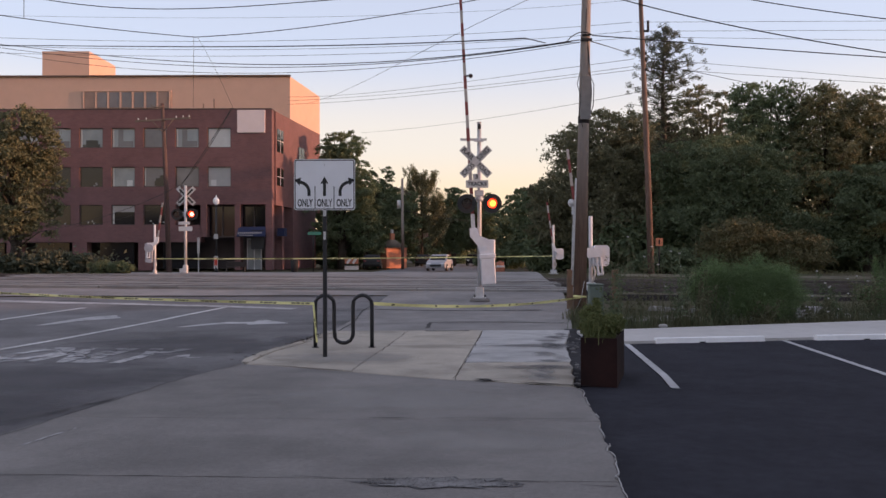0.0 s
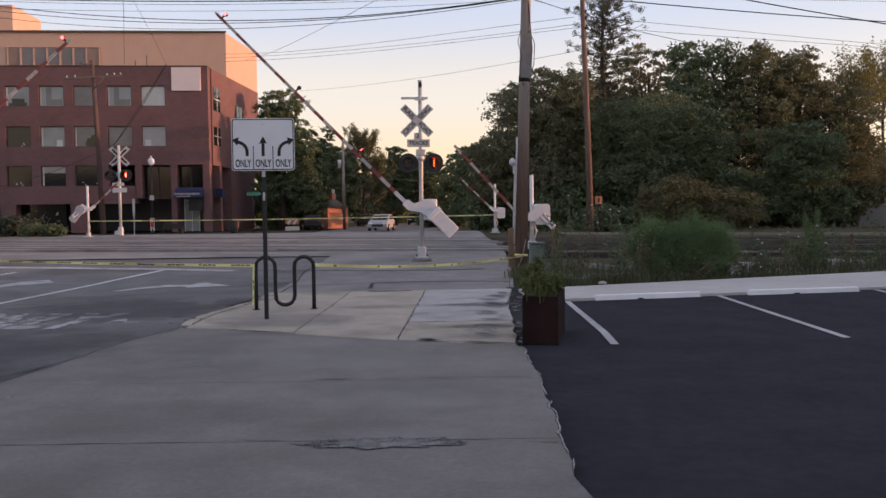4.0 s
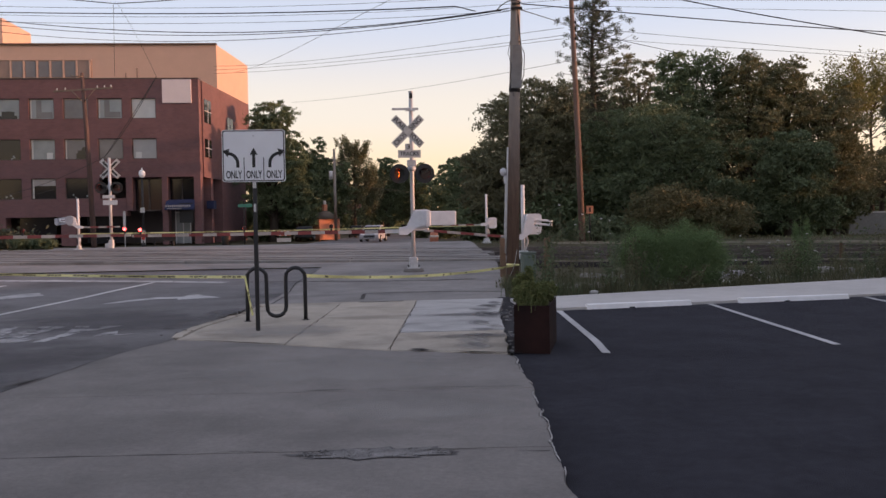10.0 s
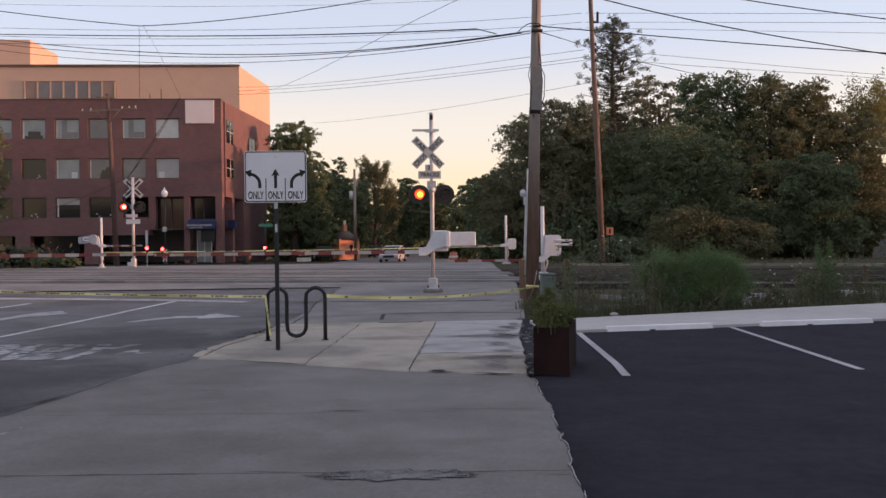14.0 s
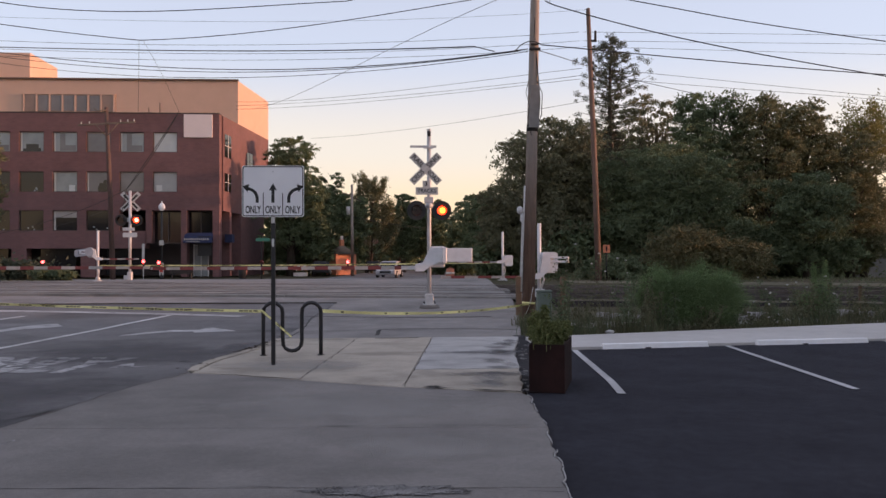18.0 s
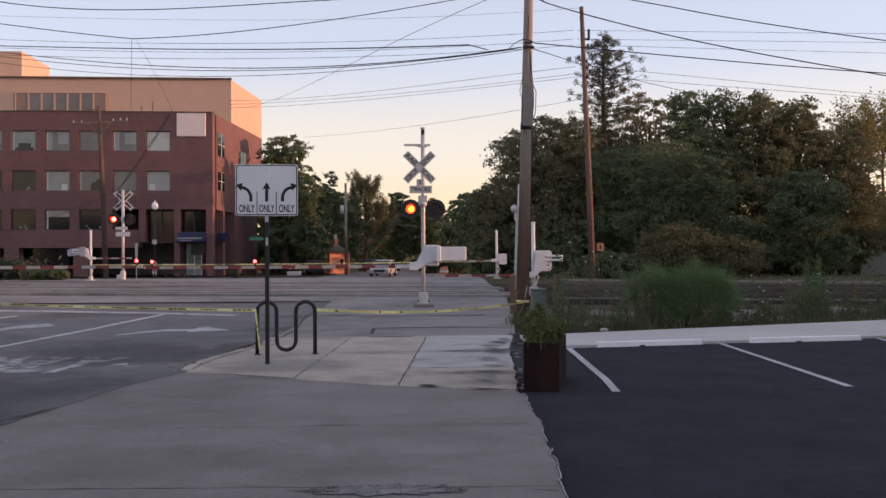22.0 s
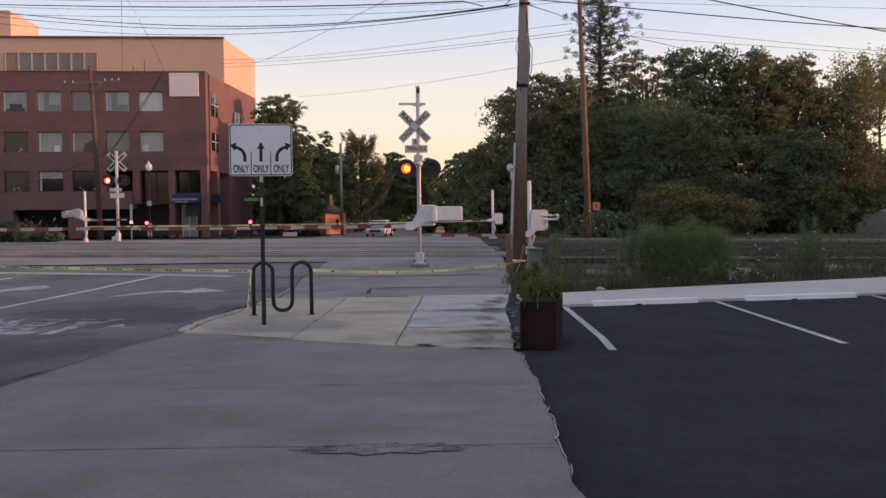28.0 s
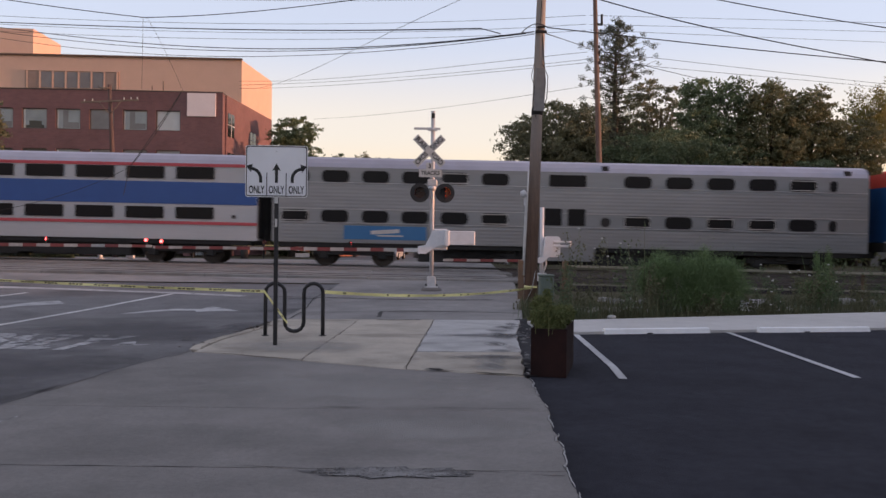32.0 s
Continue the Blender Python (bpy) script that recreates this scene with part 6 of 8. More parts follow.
    seam("crack_line", [(0.36, 10.42), (0.5, 10.44), (0.54, 10.36)], 0.035, 0.045, M_SEAM, wob=0.02)
    seam("crack_line", [(0.38, 12.1), (1.0, 12.06), (1.75, 12.08)], 0.012, 0.038)
    seam("crack_line", [(0.6, 14.5), (1.4, 14.45), (2.05, 14.5)], 0.012, 0.038)
    seam("crack_line", [(kerb_x(7) - 0.9, 7.4), (kerb_x(8) - 0.3, 8.8), (kerb_x(9.6) - 0.2, 9.8)], 0.04, -0.05)
    for k, y in enumerate((27.4, 31.4, 35.45, 39.7, 42.8)):
        seam("tar_seam", [(-18.5, y - 0.5), (-8, y - 0.25), (0, y), (4, y + 0.12)], 0.09, -0.038)
    lv, lf = [], []
    for k in range(240):
        y = wear.gauss(15.2, 0.55) if k % 3 else wear.uniform(12.6, 17)
        x, q, a = kerb_x(y) + wear.gauss(-0.07, 0.09), wear.uniform(0.012, 0.045), wear.uniform(0, math.tau)
        b0, h = len(lv), gz(x, y) + (0.052 if x > kerb_x(y) - 0.03 else -0.03)
        lv += [(x + q * math.cos(a + d) * w, y + q * math.sin(a + d) * w, h + z) for d, w, z in ((0, 1, 0), (1.57, 0.6, 0.012), (3.14, 1, 0), (4.71, 0.6, 0.008))]
        lf.append((b0, b0 + 1, b0 + 2, b0 + 3))
    tagged(solid("leaf_litter", lv, lf, M_BARK), "dark leaf litter gathered along the kerb", "leaf litter", kind="stuff")
    # shallow pothole with loose stones
    P = thing("pothole", pose(-0.05, 5.85, 0.03), "shallow pothole filled with loose gravel", "pothole", kind="structure")
    verts = [(0, 0, 0.004)]
    for k in range(40):
        a = k * math.tau / 40
        r = 1 + 0.6 * noise.noise((math.cos(a) * 4, math.sin(a) * 4, 5))
        verts.append((0.56 * r * math.cos(a), 0.125 * r * math.sin(a) - 0.03 * math.cos(a), 0.004))
    solid("hollow", verts, [(0, k + 1, (k + 1) % 40 + 1) for k in range(40)], M_GRIT, P)
    inner = [(x * (0.86 + 0.2 * noise.noise((k * 0.7, 3, 0))), y * 0.88 - 0.012 + 0.014 * noise.noise((k * 0.9, 1, 0)), 0.008) for k, (x, y, z) in enumerate(verts)]
    solid("gravel_fill", inner, [(0, k + 1, (k + 1) % 40 + 1) for k in range(40)], M_CRUMB, P)
    rg = random.Random(8)
    sv, sf = [], []
    for k in range(420):
        a, q = rg.uniform(0, math.tau), math.sqrt(rg.random()) * 0.95
        x, y, s = 0.56 * q * math.cos(a), 0.125 * q * math.sin(a) - 0.03 * math.cos(a) * q, rg.uniform(0.004, 0.013)
        b0 = len(sv)
        for dx, dy, dz in ((1, 0, 0), (-0.5, 0.9, 0), (-0.5, -0.9, 0), (0.1, 0.1, 0.9)):
            sv.append((x + dx * s, y + dy * s, 0.005 + dz * s))
        sf += [(b0, b0 + 1, b0 + 3), (b0 + 1, b0 + 2, b0 + 3), (b0 + 2, b0, b0 + 3)]
    st = solid("loose_stones", sv, sf, M_CRUMB, P)
    st["kind"] = "stuff"

    # painted markings
    def paint(name, pts, w, mat_, dz=-0.052, label="white painted road marking"):
        verts, faces = [], []
        for (x0, y0), (x1, y1) in zip(pts, pts[1:]):
            n = max(2, int(math.hypot(x1 - x0, y1 - y0) / 0.5))
            d = Vector((x1 - x0, y1 - y0)).normalized()
            b0 = len(verts)
            for i in range(n + 1):
                x, y = x0 + (x1 - x0) * i / n, y0 + (y1 - y0) * i / n
                for s in (-1, 1):
                    px, py = x - d.y * s * w / 2, y + d.x * s * w / 2
                    verts.append((px, py, gz(px, py) + dz))
            faces += [(b0 + 2 * i, b0 + 2 * i + 1, b0 + 2 * i + 3, b0 + 2 * i + 2) for i in range(n)]
        return tagged(solid(name, verts, faces, mat_), label, "road marking", kind="structure")

    def painted(name, poly, mat_, dz=-0.052):
        verts = [(x, y, gz(x, y) + dz) for x, y in poly]
        return tagged(solid(name, verts, [tuple(range(len(verts)))], mat_), "worn white painted turn arrow", "road marking", kind="structure")

    paint("lane_line", [(-9.4, 0.5), (-7.47, 14.64), (-7.19, 16.62), (-6.88, 18.5), (-6.49, 20.92), (-5.9, 23.3)], 0.14, M_PAINT)
    paint("lane_line", [(-12.2, 10), (-10.51, 20.5), (-10.1, 22.1), (-9.7, 23.4)], 0.15, M_PAINT)
    paint("stop_line", [(-16, 26.2), (-10.84, 24.85), (-9.17, 24.5), (-5.86, 23.56), (-3.94, 22.84)], 0.4, M_ARROW)
    paint("edge_line", [(-3.34, 6.95), (-3.27, 7.3), (-3.19, 7.65)], 0.02, M_WORNPAINT, 0.036)
    painted("turn_arrow", [(-5.75, 18.55), (-5.5, 18.6), (-5.2, 19.0), (-4.8, 19.3), (-4.4, 19.32), (-4.3, 19.05), (-3.45, 19.35), (-4.25, 20.35), (-4.35, 19.72), (-4.9, 19.72), (-5.4, 19.2)], M_ARROW)
    painted("turn_arrow", [(-8.98, 19.05), (-8.75, 19.1), (-8.5, 20.1), (-8.0, 20.5), (-7.75, 20.8), (-8.1, 21.4), (-8.6, 21.1), (-8.85, 20.2)], M_ARROW)
    cu = words("ONLY", 1.0, M_WORNPAINT, None, pose(-5.7, 13.75, -0.052, 0, 0, -7) @ Matrix.Diagonal((1.1, 2.5, 1, 1)), "lane_word", 0.001, width=2.4, bold=0.05)
    tagged(cu, "worn white painted word on the street", "road marking", kind="structure")
    painted("paint_remnant", [(-4.25, 13.3), (-3.95, 13.3), (-3.6, 13.55), (-3.95, 13.5), (-4.05, 13.9), (-4.2, 13.7)], M_WORNPAINT)
    for name, pts in (("bay_line", [(2.655, 10.08), (2.79, 11.1), (3.13, 14.9)]), ("bay_line", [(5.54, 10.2), (6.03, 15.45)]), ("bay_line", [(8.6, 10.4), (9.3, 15.95)]), ("bay_line", [(12.0, 11.0), (12.6, 16.5)])):
        paint(name, pts, 0.1, M_LOTPAINT, -0.018, "white painted parking bay line")


pavement()


# ---------------------------------------------------------------- near things
def lane_sign():
    T = thing("lane_sign", sized(-1.735, 12.7, 0.0723, 0.972), "white lane use sign on a black square post", "road sign")
    part("post", B().box((0, 0.03, 1.415), (0.06, 0.05, 2.97), bev=0.004), M_BLACK, T)
    pl = part("panel", B().ext(rounded(0.915, 0.765, 0.04), pose(0, 0, 2.545) @ FACE, 0.004), M_SIGNW, T)
    bd = B()
    o, i = rounded(0.895, 0.745, 0.035), rounded(0.868, 0.718, 0.03)
    n = len(o)
    vo = [bd.bm.verts.new((x, -0.0065, 2.545 + z)) for x, z in o]
    vi = [bd.bm.verts.new((x, -0.0065, 2.545 + z)) for x, z in i]
    for k in range(n):
        bd.bm.faces.new((vo[k], vo[(k + 1) % n], vi[(k + 1) % n], vi[k]))
    part("border", bd, M_INK, pl)
    m = pose(0, -0.0045, 2.545)
    for dx in (-0.142, 0.142):
        part("divider", B().box((dx, -0.006, 2.545 - 0.19), (0.012, 0.003, 0.33)), M_INK, pl)
    for dx, s in ((-0.3, -1), (0.3, 1)):
        a = B()
        outer, inner = [], []
        for k in range(8):
            u = radians(90 * k / 7)
            # stem on the inner side curving out to the tip
            outer.append((s * (-0.09 + 0.17 * (1 - math.cos(u))) * 1.0, -0.13 + 0.17 * math.sin(u)))
            inner.append((s * (-0.045 + 0.125 * (1 - math.cos(u))), -0.13 + 0.125 * math.sin(u)))
        left = [(s * -0.09, -0.19)] + outer
        right = inner[::-1] + [(s * -0.045, -0.19)]
        poly = [(x + dx, z + 0.02) for x, z in left + right]
        a.ext(poly, m @ FACE, 0.003)
        tip = [(s * 0.05, 0.085), (s * 0.15, 0.055), (s * 0.075, -0.035)]
        a.ext([(x + dx, z + 0.02) for x, z in tip], m @ FACE, 0.003)
        part("arrow", a, M_INK, pl)
    part("arrow", B().ext([(-0.022, -0.17), (0.022, -0.17), (0.022, 0.02), (0.06, 0.01), (0.0, 0.12), (-0.06, 0.01), (-0.022, 0.02)], m @ FACE, 0.003), M_INK, pl)
    for dx in (-0.292, 0, 0.292):
        words("ONLY", 0.155, M_INK, pl, pose(dx, -0.006, 2.545 - 0.28, 90), width=0.228, extrude=0.0015, bold=0.003)
    part("bolt", B().cyl((0, -0.012, 2.84), (0, -0.004, 2.84), 0.012, n=6).cyl((0, -0.012, 2.2), (0, -0.004, 2.2), 0.012, n=6), M_GALV, T)
    part("label_sticker", B().box((0, 0.0, 1.78), (0.035, 0.012, 0.12)), M_DULLW, T)
    part("label_sticker", B().box((0.0, 0.0, 2.12), (0.05, 0.02, 0.1)), M_DULLW, T)


def bike_rack():
    T = thing("bike_rack", sized(-2.065, 13.98, 0.065, 0.977), "black wavy steel bicycle rack on the sidewalk", "bike rack")
    pts = [(0.0, 0, -0.04), (0.0, 0, 0.3), (0.0, 0, 0.65)]
    R = 0.155
    for k in range(9):
        a = math.pi * k / 8
        pts.append((R - R * math.cos(a), 0, 0.672 + R * math.sin(a)))
    pts += [(2 * R, 0, 0.48), (2 * R, 0, 0.28)]
    for k in range(1, 9):
        a = math.pi * k / 8
        pts.append((3 * R - R * math.cos(a), 0, 0.19 - R * math.sin(a) * 0.95))
    pts += [(4 * R, 0, 0.48), (4 * R, 0, 0.65)]
    for k in range(1, 9):
        a = math.pi * k / 8
        pts.append((5 * R - R * math.cos(a), 0, 0.672 + R * math.sin(a)))
    pts += [(6 * R, 0, 0.4), (6 * R, 0, -0.04)]
    part("bent_tube", B().tube(pts, 0.032, 12), M_BLACK, T)
    for x in (0, 6 * R):
        part("foot_flange", B().cyl((x, 0, -0.035), (x, 0, -0.018), 0.06, n=16), M_BLACK, T)


def ribbon(name, p0, p1, sag, material, label, width=0.075, twists=0, phase=0.0, n=60, seed=0, lean=0.35, lettered=8):
    """Plastic tape hung between two points, sagging and turning over on its way."""
    p0, p1 = Vector(p0), Vector(p1)
    d = (p1 - p0).normalized()
    steep = abs(d.z) > 0.95
    side = Vector((0, 1, 0)) if steep else d.cross(Vector((0, 0, 1))).normalized()
    broad = Vector((1, 0, 0)) if steep else Vector((0, 0, 1))
    T = thing(name, Matrix.Translation(p0), label, "tape")
    bl, dk = [], []
    vs, fs = [], []
    q0 = Vector((0, 0, 0))
    for k in range(n + 1):
        t = k / n
        p = (p1 - p0) * t - Vector((0, 0, 4 * sag * t * (1 - t)))
        a = phase + twists * math.tau * t + lean * math.sin(t * 23 + seed)
        w = (broad * math.cos(a) + side * math.sin(a)) * width / 2
        vs += [tuple(p - w), tuple(p + w)]
    fs = [(2 * k, 2 * k + 2, 2 * k + 3, 2 * k + 1) for k in range(n)]
    solid("strip", vs, fs, material, T)
    bars = B()
    for k in range(n):
        if k % 7 > 2 and (k * 7 + seed) % 10 < lettered:
            a, b, c, e = (Vector(vs[2 * k]), Vector(vs[2 * k + 2]), Vector(vs[2 * k + 3]), Vector(vs[2 * k + 1]))
            off = -(b - a).cross(e - a).normalized() * 0.003
            if off.y > 0:
                off = -off
            q0, q1 = (0.06, 0.94) if k % 3 else (0.16, 0.8)
            lo, hi = (0.2, 0.78) if k % 2 else (0.28, 0.84)
            q = [a.lerp(e, lo).lerp(b.lerp(c, lo), q0), a.lerp(e, lo).lerp(b.lerp(c, lo), q1), a.lerp(e, hi).lerp(b.lerp(c, hi), q1), a.lerp(e, hi).lerp(b.lerp(c, hi), q0)]
            bars.bm.faces.new([bars.bm.verts.new(v + off) for v in q])
    part("lettering_bar", bars, M_TAPEINK, T)["kind"] = "stuff"
    return T


def planter():
    T = thing("planter", pose(1.958, 10.777, -0.03, 0, 0, -16), "tall rusted steel planter box with grass and leafy plants", "planter")
    w, l, h, t = 0.42, 1.15, 0.575, 0.02
    for sx in (-1, 1):
        part("side_plate", B().box((sx * (w / 2 - t / 2), 0, h / 2), (t, l, h), bev=0.003), M_CORTEN, T)
    for sy in (-1, 1):
        part("end_plate", B().box((0, sy * (l / 2 - t / 2), h / 2), (w - 2 * t, t, h - 0.004), bev=0.003), M_CORTEN, T)
    part("soil", B().box((0, 0, h - 0.1), (w - 2 * t, l - 2 * t, 0.08)), M_GROUND, T)
    rg = np.random.default_rng(5)
    n = 1100
    base = np.stack([rg.uniform(-0.17, 0.12, n), rg.uniform(-0.55, 0.4, n), np.full(n, h - 0.08)], 1)
    hgt = rg.uniform(0.08, 0.2, n) * (0.8 + 0.35 * np.sin(base[:, 1] * 7 + 1.0))
    blades("grass_plant", base, hgt, 0.009, L_PLANT, T, 6, 0.3)["kind"] = "stuff"
    n = 160
    base = np.stack([rg.normal(0.0, 0.08, n), rg.normal(-0.2, 0.2, n), np.full(n, h - 0.06)], 1)
    blades("arching_grass", base, rg.uniform(0.15, 0.42, n), 0.008, L_PLANT, T, 8, 0.4)["kind"] = "stuff"
    pts = blob_points([(-0.05, -0.3, h + 0.14, 0.12, 0.14, 0.16), (0.06, -0.1, h + 0.1, 0.12, 0.16, 0.15), (-0.08, 0.15, h + 0.06, 0.1, 0.14, 0.12), (0.08, 0.36, h + 0.1, 0.1, 0.1, 0.12), (-0.06, -0.22, h + 0.3, 0.06, 0.07, 0.16), (-0.02, -0.46, h + 0.02, 0.15, 0.08, 0.1), (0.1, -0.42, h + 0.12, 0.08, 0.08, 0.12), (-0.2, 0.1, h + 0.08, 0.12, 0.2, 0.12), (-0.22, 0.35, h + 0.2, 0.12, 0.14, 0.16), (0.16, 0.1, h + 0.12, 0.1, 0.2, 0.12)], 6600, 9, 0.1)
    leaves("leafy_plant", pts, 0.022, L_PLANT, T, 3)


def blades(name, base, hgt, width, material, parent, seed, bend=0.3):
    """Grass blades: narrow three-point leaves that lean over at the top."""
    rg = np.random.default_rng(seed)
    n = len(base)
    a = rg.uniform(0, math.tau, n)
    d = np.stack([np.cos(a), np.sin(a), np.zeros(n)], 1)
    s = np.stack([-d[:, 1], d[:, 0], np.zeros(n)], 1) * width * rg.uniform(0.6, 1.4, n)[:, None] / 2
    up = np.array([0, 0, 1.0])
    mid = base + up * hgt[:, None] * 0.6 + d * hgt[:, None] * bend * 0.35
    tip = base + up * hgt[:, None] * rg.uniform(0.85, 1.0, n)[:, None] + d * hgt[:, None] * bend
    v = np.stack([base - s, base + s, mid + s * 0.8, mid - s * 0.8, tip], 1).reshape(-1, 3)
    f = []
    for k in range(n):
        f += [(5 * k, 5 * k + 1, 5 * k + 2, 5 * k + 3), (5 * k + 3, 5 * k + 2, 5 * k + 4)]
    return solid(name, v.tolist(), f, material, parent)


def wheel_stops():
    for x, y, turn, run in ((3.65, 15.08, 9, 2.03), (6.62, 15.52, 6.5, 2.24), (10.06, 16.13, 8, 2.2)):
        T = thing("wheel_stop", pose(x, y, -0.03, 0, 0, turn), "white painted concrete wheel stop in a parking bay", "wheel stop", "wheel stops of the parking lot")
        b = B().ext([(-0.075, 0), (0.075, 0), (0.058, 0.085), (0.043, 0.097), (-0.043, 0.097), (-0.058, 0.085)], Matrix(((0, 0, 1, 0.0), (1, 0, 0, 0), (0, 1, 0, 0), (0, 0, 0, 1))), run)
        for v in b.bm.verts:
            v.co.x += (0.015 if v.co.x < 0.1 else -0.015) * (v.co.z > 0.05)
        part("bar", b, M_STOP, T)
        for u in (0.3, run - 0.3):
            part("pin", B().cyl((u, 0, 0.09), (u, 0, 0.102), 0.02, n=8), M_GALV, T)
        part("drain_notch", B().box((run * 0.42, -0.078, 0.012), (0.1, 0.02, 0.024)), M_GAP, T)


def big_pole():
    T = thing("utility_pole", pose(3.195, 20.4, 0.0), "tall leaning grey wooden utility pole with cables and a meter box", "utility pole")
    part("shaft", B().tube([(0, 0, -0.1), (0.104, 0, 4.0), (0.194, 0, 7.5), (0.295, 0, 11.4)], [0.155, 0.132, 0.108, 0.09], 16), M_WOODP, T)
    part("cable_sleeve", B().ext([(-0.12, 0), (0.12, 0), (0.12, 0.16), (0.1, 1.0), (-0.1, 1.0), (-0.12, 0.16)], pose(0.135, -0.12, 4.68, 0, 1.5, 0) @ FACE, 0.08), M_GUARD, T, "grey sheet metal cable guard")
    part("band", B().cyl((0.12, 0, 4.6), (0.125, 0, 4.76), 0.138, n=16), M_UNDER, T)
    for dx, z0, z1 in ((0.13, 4.7, 7.2), (0.1, 5.4, 7.3)):
        part("riser_cable", B().tube([(0.12 + dx, -0.1, z0), (0.16 + dx, -0.12, (z0 + z1) / 2 - 0.6), (0.13 + dx * 0.9, -0.1, (z0 + z1) / 2), (0.16, -0.1, z1 - 0.5), (0.18, -0.1, z1)], 0.012, 6), M_WIRE, T)
    part("cable_loop", B().tube([(0.22, -0.1, 5.8), (0.35, -0.1, 5.5), (0.33, -0.1, 5.0), (0.23, -0.1, 4.7)], 0.01, 6), M_WIRE, T)
    part("cable_loop", B().tube([(0.02, -0.12, 5.8), (-0.05, -0.14, 5.5), (0.04, -0.12, 5.2), (-0.01, -0.13, 4.85), (0.08, -0.12, 4.5)], 0.008, 6), M_WIRE, T)
    part("conduit", B().cyl((-0.17, -0.1, 0.8), (-0.08, -0.1, 3.3), 0.02, n=8).box((-0.15, -0.1, 1.9), (0.05, 0.04, 1.5), (0, 2.0, 0)), M_DULLW, T, "pale conduit with a tall marker strip")
    part("meter", B().ball((-0.2, -0.12, 2.72), 0.08, 10, (1, 1, 1.2)).box((-0.16, -0.1, 2.55), (0.05, 0.05, 0.2)), M_GALV, T)
    part("strap", B().cyl((0.013, 0, 0.5), (0.016, 0, 0.55), 0.158, n=16), M_TAPE, T)
    part("cable_clamp", B().box((0.17, -0.12, 6.55), (0.26, 0.1, 0.05)).box((0.17, -0.12, 6.66), (0.18, 0.08, 0.03)), M_UNDER, T)
    part("ground_wire", B().tube([(0.1, -0.15, 0.9), (0.02, -0.19, 0.5), (-0.09, -0.18, 0.25), (-0.17, -0.17, 0.1)], 0.008, 5), M_DULLW, T)


def second_pole():
    T = thing("utility_pole", pose(10.16, 42.0, 0.4), "reddish wooden utility pole behind the tracks", "utility pole")
    part("shaft", B().tube([(0, 0, 0), (-0.15, 0, 5), (-0.46, 0, 13.3), (-0.47, 0, 13.62)], [0.165, 0.145, 0.105, 0.103], 14), M_WOODR, T)
    part("insulator_bracket", B().box((-0.25, -0.05, 12.0), (0.36, 0.06, 0.1)).cyl((-0.12, -0.05, 11.95), (-0.12, -0.05, 12.5), 0.06, n=8), M_UNDER, T)
    for z in (10.1, 10.6, 10.9):
        part("insulator", B().cyl((-0.24, -0.12, z - 0.07), (-0.24, -0.12, z + 0.07), 0.05, n=8), M_UNDER, T)


def far_poles():
    T = thing("utility_pole", pose(-15.95, 50, 0.4), "brown wooden utility pole with a crossarm", "utility pole")
    part("shaft", B().tube([(0, 0, 0), (-0.16, 0, 5), (-0.4, 0, 9.95)], [0.16, 0.14, 0.1], 12), M_WOODSHADE, T)
    part("crossarm", B().box((-0.34, -0.1, 9.0), (3.2, 0.09, 0.09), (0, -3.4, 0)), M_FENCE, T)
    part("brace", B().cyl((-0.3, -0.12, 8.3), (0.3, -0.12, 9.0), 0.025, n=6).cyl((-0.36, -0.12, 8.3), (-0.95, -0.12, 8.92), 0.025, n=6), M_FENCE, T)
    for x in (-1.75, -1.3, 0.45, 0.85, 1.2):
        z = 9.03 + 0.059 * (x + 0.34)
        part("insulator", B().cyl((x, -0.1, z), (x, -0.1, z + 0.14), 0.045, 0.03, n=8), M_DULLW, T)
    part("top_pin", B().tube([(-0.35, -0.1, 9.75), (-0.8, -0.1, 9.72), (-1.0, -0.1, 9.85)], 0.04, 6), M_FENCE, T)
    T = thing("utility_pole", pose(-4.24, 90, 0), "wooden utility pole with a transformer beside the side street", "utility pole")
    part("shaft", B().tube([(0, 0, -0.1), (-0.03, 0, 9.5)], [0.17, 0.12], 10), M_WOODP, T)
    part("transformer", B().cyl((-0.4, 0, 6.35), (-0.4, 0, 7.2), 0.2, n=12), M_GALV, T)
    part("guy_arm", B().box((0, 0, 8.2), (2.0, 0.1, 0.1), (0, 25, 0)), M_FENCE, T)
    for x, y, h in ((5.0, 140, 8.0), (9.6, 175, 8.5), (0.9, 118, 6.2)):
        T = thing("utility_pole", pose(x, y, -0.1), "distant utility pole along the side street", "utility pole")
        part("shaft", B().tube([(0, 0, 0), (0, 0, h)], [0.15, 0.1], 8), M_WOODP, T)
        part("crossarm", B().box((0, 0, h - 0.6), (1.8, 0.1, 0.1)), M_FENCE, T)


def wire(p0, p1, sag, r=0.012, label="black overhead utility wire", skew=0.0):
    """A hanging cable; skew moves its lowest place towards the second end."""
    p0, p1 = Vector(p0), Vector(p1)
    pts = []
    for k in range(29):
        t = k / 28
        pts.append((p1 - p0) * t - Vector((0, 0, 4 * t * (1 - t) * (sag + skew * (t - 0.5)))))
    T = part("overhead_wire", B().tube(pts, r * 0.82, 6), M_WIRE)
    T.location = p0
    tagged(T, label, "overhead wire", "overhead wires")


